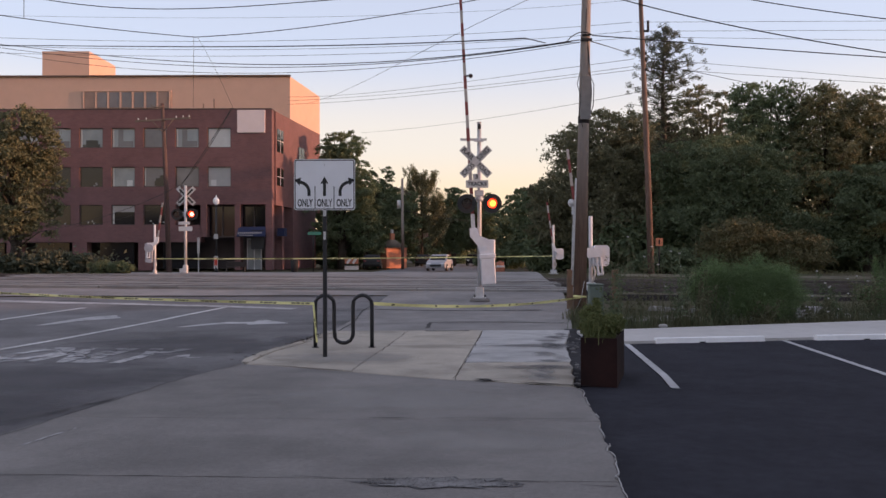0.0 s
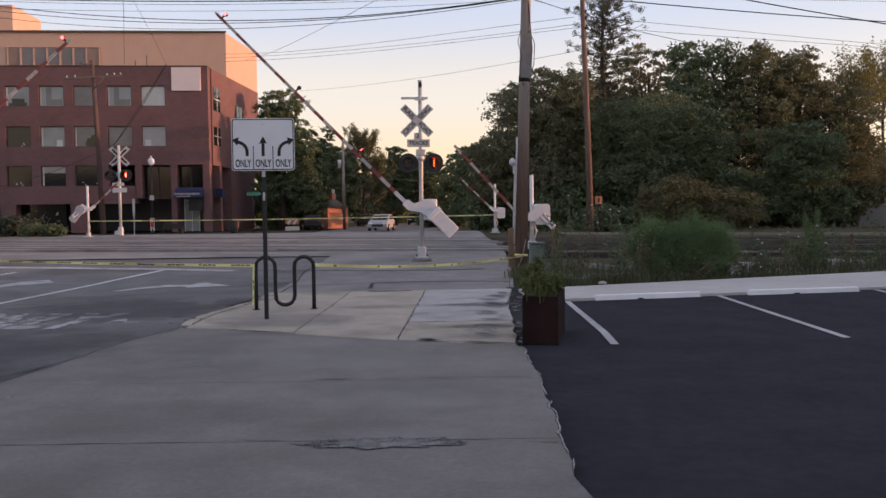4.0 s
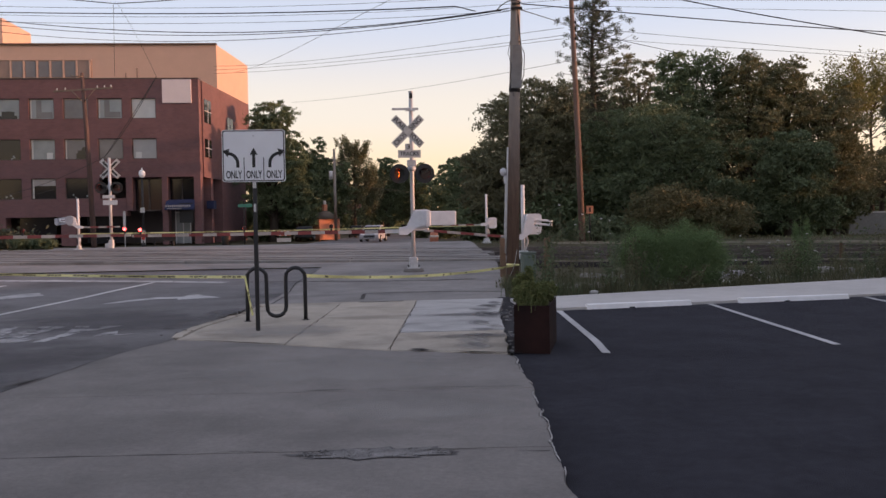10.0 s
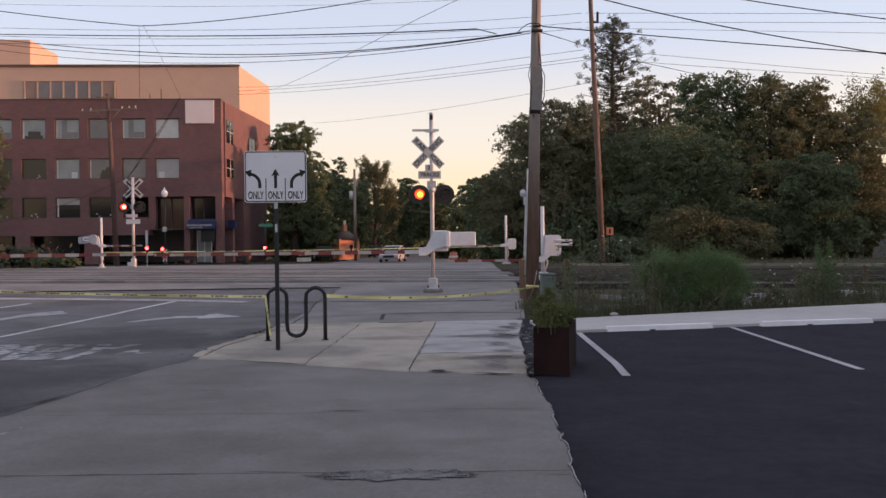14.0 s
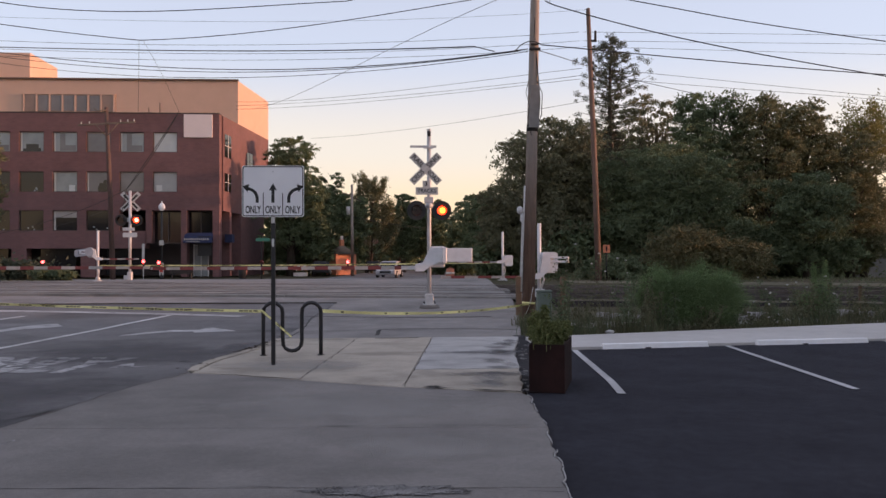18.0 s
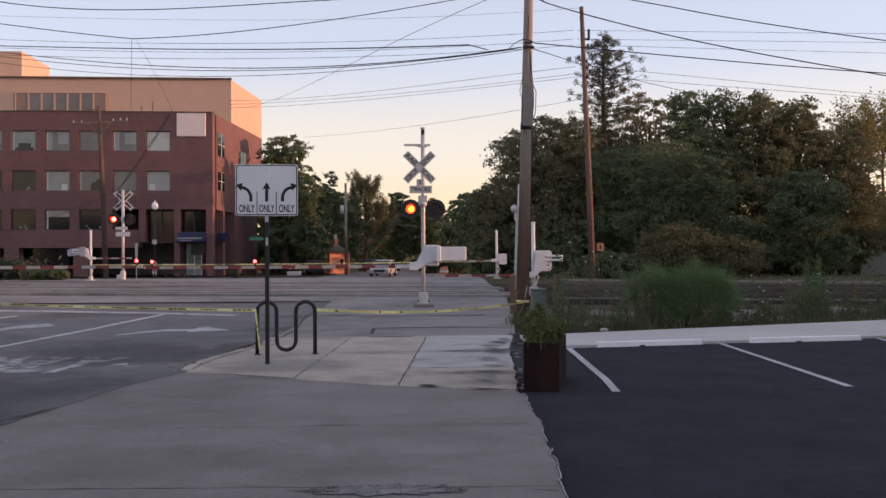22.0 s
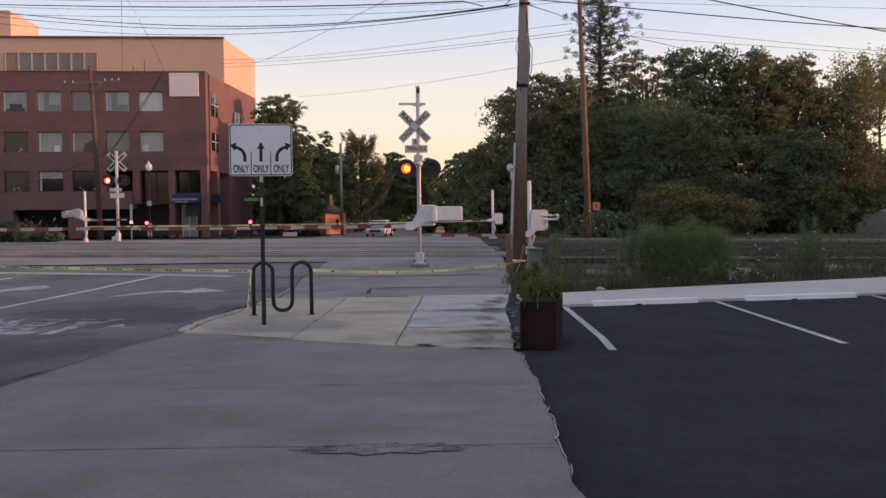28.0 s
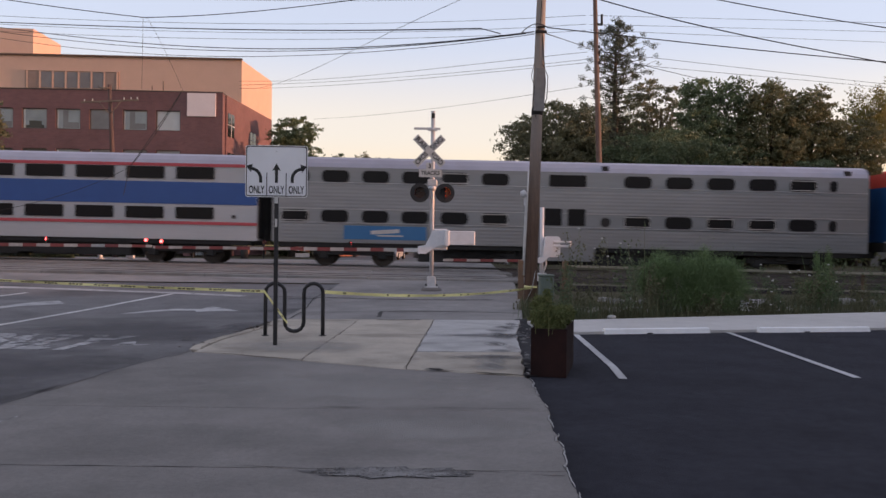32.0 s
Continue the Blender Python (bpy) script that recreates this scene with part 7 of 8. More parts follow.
def wires():
    wire((-21.10, 38.00, 10.80), (2.04, 21.31, 6.85), 0.12, 0.02, "thick black overhead cable spliced beside the big pole", 0.26)
    wire((2.04, 21.31, 6.85), (2.49, 20.98, 6.65), 0.00, 0.016, "bent end of a black overhead cable")
    wire((-21.10, 38.00, 11.02), (3.23, 20.45, 6.59), 0.71, 0.016, "thick black overhead cable sagging from the big pole", 0.75)
    wire((-21.10, 38.00, 10.92), (3.05, 20.58, 6.57), 0.76, 0.013, "black overhead cable sagging from the big pole", 0.56)
    wire((-21.10, 38.00, 10.80), (3.23, 20.45, 6.53), 0.92, 0.01, "thin black overhead cable sagging from the big pole", 0.41)
    wire((2.86, 20.20, 6.45), (3.49, 20.20, 6.64), -0.15, 0.014, "cable loop at the head of the big pole")
    wire((3.53, 20.43, 6.69), (13.26, 20.96, 6.13), 0.04, 0.016, "black overhead cable from the big pole", 0.04)
    wire((-16.63, 30.00, 10.08), (-8.65, 30.00, 9.12), 0.07, 0.018, "thick black overhead cable over the street", 0.01)
    wire((-8.65, 30.00, 9.12), (2.30, 30.00, 10.60), 0.20, 0.018, "thick black overhead cable over the street", -0.11)
    wire((-15.15, 28.00, 10.40), (-1.53, 28.00, 9.96), 0.65, 0.018, "thick black overhead cable over the street", -0.67)
    wire((-14.55, 29.90, 10.81), (-14.55, 29.90, 9.77), 0.00, 0.016, "short drop wire between two cables")
    wire((4.67, 24.00, 8.69), (15.20, 24.00, 6.65), 0.17, 0.02, "thick black overhead cable over the verge", -0.15)
    wire((8.13, 24.00, 8.67), (15.21, 24.00, 7.70), 0.06, 0.018, "thick black overhead cable over the verge", -0.05)
    wire((-1.53, 28.00, 9.96), (1.38, 28.00, 10.67), 0.02, 0.018, "thick black overhead cable over the street")
    wire((2.30, 30.00, 10.60), (6.30, 30.00, 11.39), 0.02, 0.018, "thick black overhead cable over the street")
    wire((4.29, 24.00, 8.84), (4.67, 24.00, 8.69), 0.01, 0.02, "bent end of a black overhead cable")
    wire((4.29, 24.00, 8.84), (4.20, 24.00, 10.60), 0.02, 0.01, "thin wire dropping to the cable")
    wire((4.42, 24.00, 8.79), (4.52, 24.00, 10.60), 0.02, 0.01, "thin wire dropping to the cable")
    wire((4.06, 24.00, 9.39), (8.13, 24.00, 8.67), 0.02, 0.018, "thick black overhead cable over the verge")
    wire((-24.39, 44.95, 12.98), (9.27, 42.04, 12.86), 0.54, 0.012, "thin overhead wire along the tracks", 0.05)
    wire((-24.39, 44.95, 12.56), (9.27, 42.04, 12.42), 0.55, 0.012, "thin overhead wire along the tracks", 0.13)
    wire((-24.39, 44.95, 12.18), (9.27, 42.04, 12.11), 0.53, 0.012, "thin overhead wire along the tracks", 0.14)
    wire((-24.39, 44.95, 14.13), (9.66, 42.0, 13.97), 0.50, 0.008, "faint thin wire along the tracks", 0.25)
    wire((9.46, 42.00, 12.85), (28.13, 42.00, 12.88), 0.00, 0.011, "thin overhead wire along the tracks")
    wire((9.45, 42.00, 12.41), (28.13, 42.00, 12.43), 0.00, 0.011, "thin overhead wire along the tracks")
    wire((9.45, 42.00, 12.13), (28.13, 42.00, 11.85), 0.01, 0.011, "thin overhead wire along the tracks")
    wire((9.59, 42.02, 11.08), (27.42, 40.98, 9.36), 0.03, 0.012, "thin overhead wire from the red pole", 0.15)
    wire((9.59, 42.02, 10.69), (27.42, 40.98, 9.11), -0.00, 0.012, "thin overhead wire from the red pole", -0.21)
    wire((9.59, 42.02, 10.97), (15.01, 41.70, 9.75), -0.02, 0.016, "dark service wire from the red pole")
    wire((-11.06, 61.3, 12.8), (9.42, 42.23, 11.10), 0.3, 0.013, "thin overhead wire to the red pole", -0.36)
    wire((-11.06, 61.3, 12.52), (9.42, 42.23, 10.74), 0.24, 0.013, "thin overhead wire to the red pole")
    wire((-11.06, 61.3, 12.28), (9.41, 42.23, 10.57), 0.24, 0.013, "thin overhead wire to the red pole", -0.16)
    wire((-9.97, 63.34, 12.72), (3.71, 28.71, 10.39), 0.21, 0.012, "thin black overhead wire", -0.70)
    wire((3.50, 20.40, 6.54), (8.20, 36.40, 9.91), -0.01, 0.014, "black cable between the two poles")
    wire((-8.68, 30, 9.1), (-9.29, 32, 7.03), 0.3, 0.007, "slack wire dropping from the cable")
    wire((-8.55, 30, 9.12), (-8.07, 33, 7.19), -0.12, 0.007, "thin wire dropping from the cable")
    wire((-8.07, 33, 7.19), (-10.01, 33, 4.25), 0.04, 0.016, "dark guy cable hanging over the street")
    wire((-8.07, 33, 7.19), (-10.01, 33, 4.25), 0.16, 0.014, "dark guy cable hanging over the street")
    wire((-10.01, 33, 4.25), (-16.6, 33, 2.2), 0.3, 0.012, "dark guy cable hanging over the street", -0.2)
    wire((-10.01, 33, 4.25), (-10.22, 33, 3.2), 0.02, 0.014, "loose end of the guy cable")
    wire((-16.0, 50, 4.6), (-24, 56, 3.4), 0.25, 0.01, "thin service wire behind the far signal")
    wire((9.75, 42.0, 9.46), (-7.58, 80.0, 12.9), 0.3, 0.012, "faint thin wire to the red pole")
    wire((-5.3, 90, 6.35), (6.0, 105, 5.3), 0.2, 0.03, "service wire over the side street")


def fence():
    T = thing("fence", pose(2.9, 22.3, 0.1), "low dark wooden rail fence beside the tracks", "fence")
    for k, x in enumerate((0.35, 1.5, 4.9, 8.4, 9.22, 12.6, 16.0, 19.4, 22.8, 26.2, 29.1)):
        w = 0.14 if k < 2 else 0.075
        part("post", B().box((x, TRACK * x, (0.5 if k < 2 else 0.4) - 0.0125 * x), (w, w, 1.05), bev=0.012), M_POST, T)
    for z, th in ((0.86, 0.06), (0.395, 0.045)):
        for k in range(6):
            x0, x1 = 1.5 + k * 4.6, 1.5 + (k + 1) * 4.6
            part("rail", B().box(((x0 + x1) / 2, TRACK * (x0 + x1) / 2 - 0.1, z + 0.04 - 0.0125 * (x0 + x1) / 2), (4.59, 0.06, th), (0, 0.72, YAW)), M_RAILW, T)
    G = thing("utility_pedestal", pose(3.42, 19.5, 0.0), "faded green metal utility pedestal", "utility box")
    part("cabinet", B().box((0, 0, 0.4), (0.32, 0.26, 0.82), bev=0.03), M_GREENBOX, G)
    part("cap", B().box((0, 0, 0.83), (0.34, 0.28, 0.05), bev=0.015), M_GREENBOX, G)


def weeds():
    rg = np.random.default_rng(31)
    # feathery bush at the walkway's edge
    A = thing("feathery_bush", pose(6.75, 19.4, 0.05), "soft green feathery bush beside the walkway", "bush")
    st = B()
    rr = random.Random(2)
    for k in range(26):
        a, q = rr.uniform(0, math.tau), rr.uniform(0.1, 1.0)
        st.tube([(0.3 * math.cos(a) * q, 0.25 * math.sin(a) * q, 0), (0.7 * math.cos(a) * q, 0.3 * math.sin(a) * q, 0.6), (1.35 * math.cos(a) * q, 0.5 * math.sin(a) * q, 1.05)], [0.012, 0.008, 0.003], 4)
    part("stem", st, L_FERN, A)["kind"] = "stuff"
    blobs = []
    for k in range(40):
        u = rr.uniform(-1, 1)
        top = (0.72 + 0.5 * (1 - u ** 4) - 0.2 * math.exp(-((u - 0.05) / 0.12) ** 2)) * rr.uniform(0.6, 1.06)
        blobs.append((u * 1.16, rr.uniform(-0.3, 0.3), top, rr.uniform(0.14, 0.28), rr.uniform(0.1, 0.2), rr.uniform(0.14, 0.26)))
    blobs += [(-0.8, 0, 0.5, 0.42, 0.4, 0.38), (-0.4, 0, 0.78, 0.45, 0.45, 0.4), (0.1, 0, 0.74, 0.5, 0.5, 0.42), (0.6, 0.1, 0.78, 0.45, 0.45, 0.4), (0.95, 0, 0.5, 0.32, 0.4, 0.34), (0, 0, 0.34, 1.2, 0.5, 0.38), (-0.4, -0.2, 0.3, 0.6, 0.3, 0.32), (0.5, -0.2, 0.3, 0.6, 0.3, 0.32), (0.05, -0.25, 0.45, 0.4, 0.25, 0.4)]
    fuzz = blob_points(blobs, 95000, 77, 0.1)
    fuzz += rg.normal(0, 1, fuzz.shape) * rg.uniform(0, 0.16, (len(fuzz), 1))
    fuzz[:, 2] = np.abs(fuzz[:, 2])
    leaves("foliage", fuzz, 0.04, L_FERN, A, 4, 0.1, 0.08)
    A = thing("feathery_bush", pose(10.6, 21.0, 0.05), "small upright feathery weed bush by the fence", "bush")
    st = B()
    for k in range(9):
        e = rr.gauss(0, 0.22)
        st.tube([(e * 0.3, 0, 0), (e * 0.7, 0, 0.7), (e, 0, rr.uniform(1.0, 1.6))], [0.012, 0.008, 0.003], 4)
    part("stem", st, L_FERN, A)["kind"] = "stuff"
    leaves("foliage", blob_points([(0, 0, 0.35, 0.5, 0.35, 0.38), (0.1, 0, 0.7, 0.28, 0.25, 0.4), (-0.12, 0, 1.1, 0.1, 0.1, 0.35), (0.18, 0, 1.15, 0.1, 0.1, 0.38), (-0.4, 0, 0.5, 0.3, 0.2, 0.25)], 5500, 78, 0.05), 0.04, L_FERN, A, 5, 0.1, 0.13)
    # pale rubble showing through the weeds
    rv, rf = [], []
    for cx, cy, m, wd in ((5.7, 21.3, 26, 0.5), (8.9, 21.05, 44, 0.55), (11.4, 21.5, 22, 0.5), (12.3, 21.4, 24, 0.5), (7.6, 20.6, 16, 0.6)):
        for j in range(m):
            x, y, q = cx + rr.gauss(0, wd * 0.6), cy + rr.gauss(0, 0.15), rr.uniform(0.03, 0.1)
            b0, h = len(rv), gz(x, y) - 0.03 + rr.uniform(0, 0.1)
            for i in range(5):
                t = i * math.tau / 5 + rr.random()
                rv.append((x + q * 1.4 * math.cos(t), y + q * math.sin(t), h - 0.05))
            for i in range(5):
                t = i * math.tau / 5 + rr.random() * 0.6
                rv.append((x + q * math.cos(t), y + q * 0.7 * math.sin(t), h + q * rr.uniform(0.5, 0.9)))
            rf += [(b0 + i, b0 + (i + 1) % 5, b0 + 5 + (i + 1) % 5, b0 + 5 + i) for i in range(5)] + [tuple(b0 + 5 + i for i in range(5))]
    tagged(solid("rubble", rv, rf, M_LIGHT), "pale broken stones among the weeds", "rubble", kind="stuff")
    S = thing("stone", pose(4.42, 17.5, gz(4.42, 17.5) + 0.0), "white stone lying at the walkway's edge", "stone")
    part("rock", B().ball((0, 0, 0.04), 0.07, 8, (1.4, 0.9, 0.65)), M_LIGHT, S)
    # weeds along the verge, one clump after another
    for k in range(17):
        x = 3.4 + k * 0.72 + rr.uniform(-0.2, 0.2)
        y = max(17.6, 16.75 + 0.31 * (x - 2.9) + 0.75) + rr.uniform(0, 0.6)
        tall = 0.5 + 0.55 * rr.random() if abs(k - 5) > 2 else 0.4
        tall += (0.35, 0.55, 0.5, 0.45, 0.2)[k] if k < 5 else 0.0
        W = thing("weed_clump", pose(x, y, gz(x, y) - 0.1), "straggly roadside weeds gone to seed", "weeds", "weeds of the verge")
        n = 380
        base = np.stack([rg.normal(0, 0.36, n), rg.normal(0, 0.3, n), np.zeros(n)], 1)
        blades("grass", base, rg.uniform(0.12, 0.7, n) ** 1.3 * tall, 0.009, L_WEED if k % 3 else L_MID, W, 100 + k, 0.35)["kind"] = "stuff"
        st = B()
        tips = []
        for j in range(9):
            bx, by, h = rr.gauss(0, 0.28), rr.gauss(0, 0.2), tall * rr.uniform(0.6, 1.5)
            e = (bx + rr.gauss(0, 0.1), by, h)
            st.tube([(bx, by, 0), (bx + 0.02, by, h * 0.5), e], [0.007, 0.005, 0.003], 4)
            tips.append(e)
        part("stalk", st, L_WEED, W)["kind"] = "stuff"
        lf = np.concatenate([np.array([[t[0] * f + rg.normal(0, .05), t[1] + rg.normal(0, .05), t[2] * f] for f in rg.uniform(0.2, 1, 55)]) for t in tips])
        leaves("leaves", lf, 0.035, L_WEED if k % 2 else L_MID, W, 200 + k)
        if k in (1, 2, 7, 8, 9, 10):
            fl = B()
            for t in tips[:4]:
                fl.ball((t[0], t[1], t[2]), 0.03, 6, (1, 1, 0.5))
            part("flower_head", fl, M_DULLW, W)["kind"] = "stuff"
    verts, faces = [], []
    for k in range(28):
        x = 4.2 + k * 0.7
        for y in (19.75 + 0.12 * noise.noise((x * 2, 0, 0)), 20.9 + 0.2 * noise.noise((x * 1.3, 3, 0))):
            y += 0.08 * (x - 4)
            verts.append((x, y, gz(x, y) - 0.085))
    faces = [(2 * k, 2 * k + 2, 2 * k + 3, 2 * k + 1) for k in range(27)]
    tagged(solid("gravel_strip", verts, faces, M_LIGHT), "pale stony strip behind the weeds", "gravel", kind="structure")
    # rough grass between walkway and fence, and over the far verge
    n = 9000
    xs = rg.uniform(2.8, 24, n)
    ys = np.array([16.95 + 0.31 * (x - 2.9) for x in xs])
    ys = np.minimum(ys, 22.0) + rg.random(n) * 4.2
    base = np.stack([xs, ys, np.array([gz(x, y) - 0.12 for x, y in zip(xs, ys)])], 1)
    g = blades("rough_grass", base, rg.uniform(0.06, 0.24, n), 0.016, L_WEED, None, 61, 0.4)
    tagged(g, "rough dry grass along the railway verge", "grass", kind="stuff")
    n = 4000
    xs = rg.uniform(5, 45, n)
    ys = 42.5 + TRACK * xs + rg.random(n) * 7
    base = np.stack([xs, ys, np.array([gz(x, y) - 0.12 for x, y in zip(xs, ys)])], 1)
    g = blades("rough_grass", base, rg.uniform(0.06, 0.24, n), 0.025, L_WEED, None, 62, 0.4)
    tagged(g, "rough grass beyond the tracks", "grass", kind="stuff")
    n = 5000
    xs = rg.uniform(-40, -18.0, n)
    ys = 42.5 + TRACK * xs + rg.random(n) * 5
    base = np.stack([xs, ys, np.array([gz(x, y) - 0.12 for x, y in zip(xs, ys)])], 1)
    g = blades("rough_grass", base, rg.uniform(0.06, 0.24, n), 0.02, L_WEED, None, 63, 0.4)
    tagged(g, "bright rough grass beyond the tracks", "grass", kind="stuff")
    pg = np.stack([rg.normal(3.12, 0.13, 500), rg.normal(19.75, 0.3, 500), np.full(500, 0.0)], 1)
    g = blades("pole_grass", pg, rg.uniform(0.1, 0.4, 500), 0.014, L_WEED, None, 64, 0.4)
    tagged(g, "grass tufts at the foot of the pole", "grass", kind="stuff")


def bush(x, y, w, d, h, material, label, seed, n=9000, leaf=0.12, name="hedge"):
    T = thing(name, pose(x, y, gz(x, y) - 0.12), label, "hedge" if name == "hedge" else "bush")
    rr = random.Random(seed)
    blobs = []
    for k in range(14):
        u = rr.uniform(-1, 1)
        r = h * rr.uniform(0.3, 0.45)
        blobs.append((u * w * 0.42, rr.uniform(-1, 1) * d * 0.3, h * rr.uniform(0.3, 0.7) * (1 - 0.35 * u * u), r * 1.2, r, r))
    blobs.append((0, 0, h * 0.4, w * 0.42, d * 0.4, h * 0.42))
    st = B()
    for b_ in blobs:
        st.tube([(b_[0] * 0.4, b_[1] * 0.4, 0), (b_[0], b_[1], b_[2])], [0.04, 0.015], 4)
    part("stem", st, M_BARK, T)["kind"] = "stuff"
    leaves("foliage", clump_points(blobs, n, seed), leaf, material, T, seed, lift=0.5)


def bushes():
    bush(16.7, 46.3, 6.0, 3, 2.8, L_HEDGE, "rounded hedge tinged rust by the evening sun", 51, 22000, 0.08)
    bush(11.6, 45.5, 2.6, 2, 1.5, L_MID, "low shrub beside the hedge", 52, 4000, 0.1, "shrub")
    # the dark pine leaf colour here stands in for shade on the shrub
    bush(-22.3, 48.5, 8.0, 3, 1.1, L_PINE, "shrub beside the tracks, leaf colour darkened for shade", 53, 10000, 0.13, "shrub")
    bush(-17.9, 46.5, 2.2, 1.2, 0.75, L_MID, "low green shrub beside the crossing", 54, 4000, 0.07, "shrub")
    bush(9.5, 62, 6, 3, 3.2, L_DARK, "dark shrubs under the trees", 55, 7000, 0.18, "shrub")
    bush(24, 56, 14, 4, 4.0, L_DARK, "dark shrubs under the trees", 56, 14000, 0.2, "shrub")
    bush(16, 58, 12, 4, 4.5, L_DARK, "dark shrubs under the trees", 57, 13000, 0.2, "shrub")
    bush(31.6, 62, 7, 4, 4.0, L_OLIVE, "olive shrubs under the trees", 58, 8000, 0.2, "shrub")
    bush(45, 80, 22, 4, 4.6, L_DARK, "dark shrubs beyond the garden wall", 67, 9000, 0.22, "shrub")
    bush(6.3, 96, 5, 3, 2.2, L_DARK, "dark shrubs along the side street", 59, 5000, 0.2, "shrub")
    bush(-12.5, 104, 7, 3, 5.0, L_DARK, "tall dark shrubs beside the bank", 66, 7000, 0.24, "shrub")
    bush(-9.5, 98, 7, 3, 4.2, L_DARK, "dark shrubs along the side street", 60, 7000, 0.22, "shrub")
    bush(-1.5, 140, 12, 4, 4.0, L_DARK, "far dark shrubs along the side street", 61, 6000, 0.35, "shrub")
    bush(12, 145, 14, 4, 5.0, L_DARK, "far dark shrubs along the side street", 62, 6000, 0.35, "shrub")


# ---------------------------------------------------------------- far things
def street_lamp():
    T = thing("street_lamp", pose(-14.54, 55, 0.3), "black street lamp with a white globe", "street lamp")
    part("post", B().cyl((0, 0, 0), (0, 0, 0.5), 0.14, 0.1, n=10).cyl((0, 0, 0.5), (0, 0, 4.4), 0.06, 0.05, n=10), M_BLACK, T)
    part("globe", B().ball((0, 0, 4.66), 0.21, 12, (1, 1, 1.2)).cyl((0, 0, 4.9), (0, 0, 5.05), 0.06, 0.02, n=8), M_STOP, T, "white glass globe")
    part("notice", B().box((0, -0.08, 2.4), (0.26, 0.03, 0.3)), M_DULLW, T)
    part("notice", B().box((0, -0.08, 0.75), (0.26, 0.03, 0.8)), M_DULLW, T)
    part("notice_mark", B().box((0, -0.1, 0.8), (0.2, 0.01, 0.5)), M_ORANGE, T)
    S = thing("marker_post", pose(-15.1, 53, 0.35), "thin white reflective marker post", "marker post")
    part("post", B().box((0, 0, 0.7), (0.04, 0.04, 1.5)).box((0, -0.03, 1.75), (0.14, 0.02, 1.0)), M_DULLW, S)
    S = thing("sign_post", pose(11.05, 44.0, 0.4), "small orange warning plate on a thin post", "road sign")
    part("post", B().cyl((0, 0, 0), (0, 0, 1.9), 0.035, n=6), M_UNDER, S)
    part("plate", B().box((0, -0.04, 1.72), (0.36, 0.02, 0.4)), M_KIOSK, S)
    part("plate_mark", B().box((0, -0.055, 1.72), (0.08, 0.01, 0.24)), M_INK, S)
    S = thing("sign_post", pose(-10.6, 70, 0.0), "green street name sign on a thin post", "road sign")
    part("post", B().cyl((0, 0, 0), (0, 0, 3.6), 0.04, n=6), M_UNDER, S)
    part("name_plate", B().box((0.1, -0.05, 3.25), (1.1, 0.02, 0.26)), M_GREENSIGN, S)
    S = thing("traffic_barrel", pose(3.35, 50.3, 0.44), "orange plastic traffic barrel", "traffic barrel")
    part("drum", B().cyl((0, 0, 0), (0, 0, 0.62), 0.27, 0.22, n=14).cyl((0, 0, 0.62), (0, 0, 0.68), 0.1, n=8), M_ORANGEB, S)
    part("reflective_band", B().cyl((0, 0, 0.3), (0, 0, 0.42), 0.262, 0.254, n=14), M_DULLW, S)
    S = thing("barricade", pose(-9.4, 88, 0), "orange and white striped road barricade", "barricade")
    part("board", B().box((0, 0, 0.85), (1.4, 0.06, 0.55)), M_ORANGEB, S)
    part("stripe", B().box((-0.3, -0.04, 0.85), (0.25, 0.02, 0.6), (0, 35, 0)).box((0.3, -0.04, 0.85), (0.25, 0.02, 0.6), (0, 35, 0)), M_DULLW, S)
    part("foot", B().box((0, 0, 0.15), (1.4, 0.3, 0.4)), M_DULLW, S)
    S = thing("litter_bin", pose(-13.0, 75, 0), "dark street litter bin", "litter bin")
    part("body", B().cyl((0, 0, 0), (0, 0, 1.0), 0.3, 0.34, n=12).cyl((0, 0, 1.0), (0, 0, 1.1), 0.36, 0.2, n=12), M_UNDER, S)
    S = thing("bench", pose(-18.4, 76, 0), "dark bench before the bank", "bench")
    part("seat", B().box((0, 0, 0.45), (1.8, 0.4, 0.06)), M_UNDER, S)
    for x in (-0.8, 0.8):
        part("leg", B().box((x, 0, 0.22), (0.08, 0.36, 0.44)), M_UNDER, S)
    part("backrest", B().box((0, 0.2, 0.7), (1.8, 0.06, 0.4)), M_UNDER, S)
    # kiosk lit by the low sun
    K = thing("kiosk", pose(-5.7, 95, 0, 0, 0, 32), "small orange brick kiosk with a pointed roof", "kiosk")
    part("body", B().box((0, 0, 1.15), (2.5, 2.3, 2.3)), M_KIOSK, K)
    part("roof", B().cyl((0, 0, 2.25), (0, 0, 3.15), 1.75, 0.35, n=8), M_FENCE, K)
    part("chimney", B().box((0.05, 0, 3.4), (0.42, 0.42, 0.9)), M_KIOSK, K)
    part("chimney_cap", B().box((0.05, 0, 4.05), (0.26, 0.26, 0.45)), M_DULLW, K)
    for x in (-0.45, 0.45):
        part("window", B().box((x, -1.07, 1.3), (0.5, 0.04, 1.2)), M_GLASS, K)
    H = thing("house", pose(-1.5, 150, 0), "pale house half hidden behind street trees", "house")
    part("wall", B().box((0, 0, 2), (9, 7, 4)), M_PLAIN, H)
    part("roof", B().ext([(-5, 0), (5, 0), (0, 2.6)], pose(0, 4, 4) @ FACE, 8), M_TANDK, H)
    for x in (-3, 0, 3):
        part("window", B().box((x, -3.52, 2.2), (1.2, 0.06, 1.5)), M_BLIND, H)
    G = thing("garden_wall", pose(40, 64, 0), "low grey wall beyond the lawn", "wall")
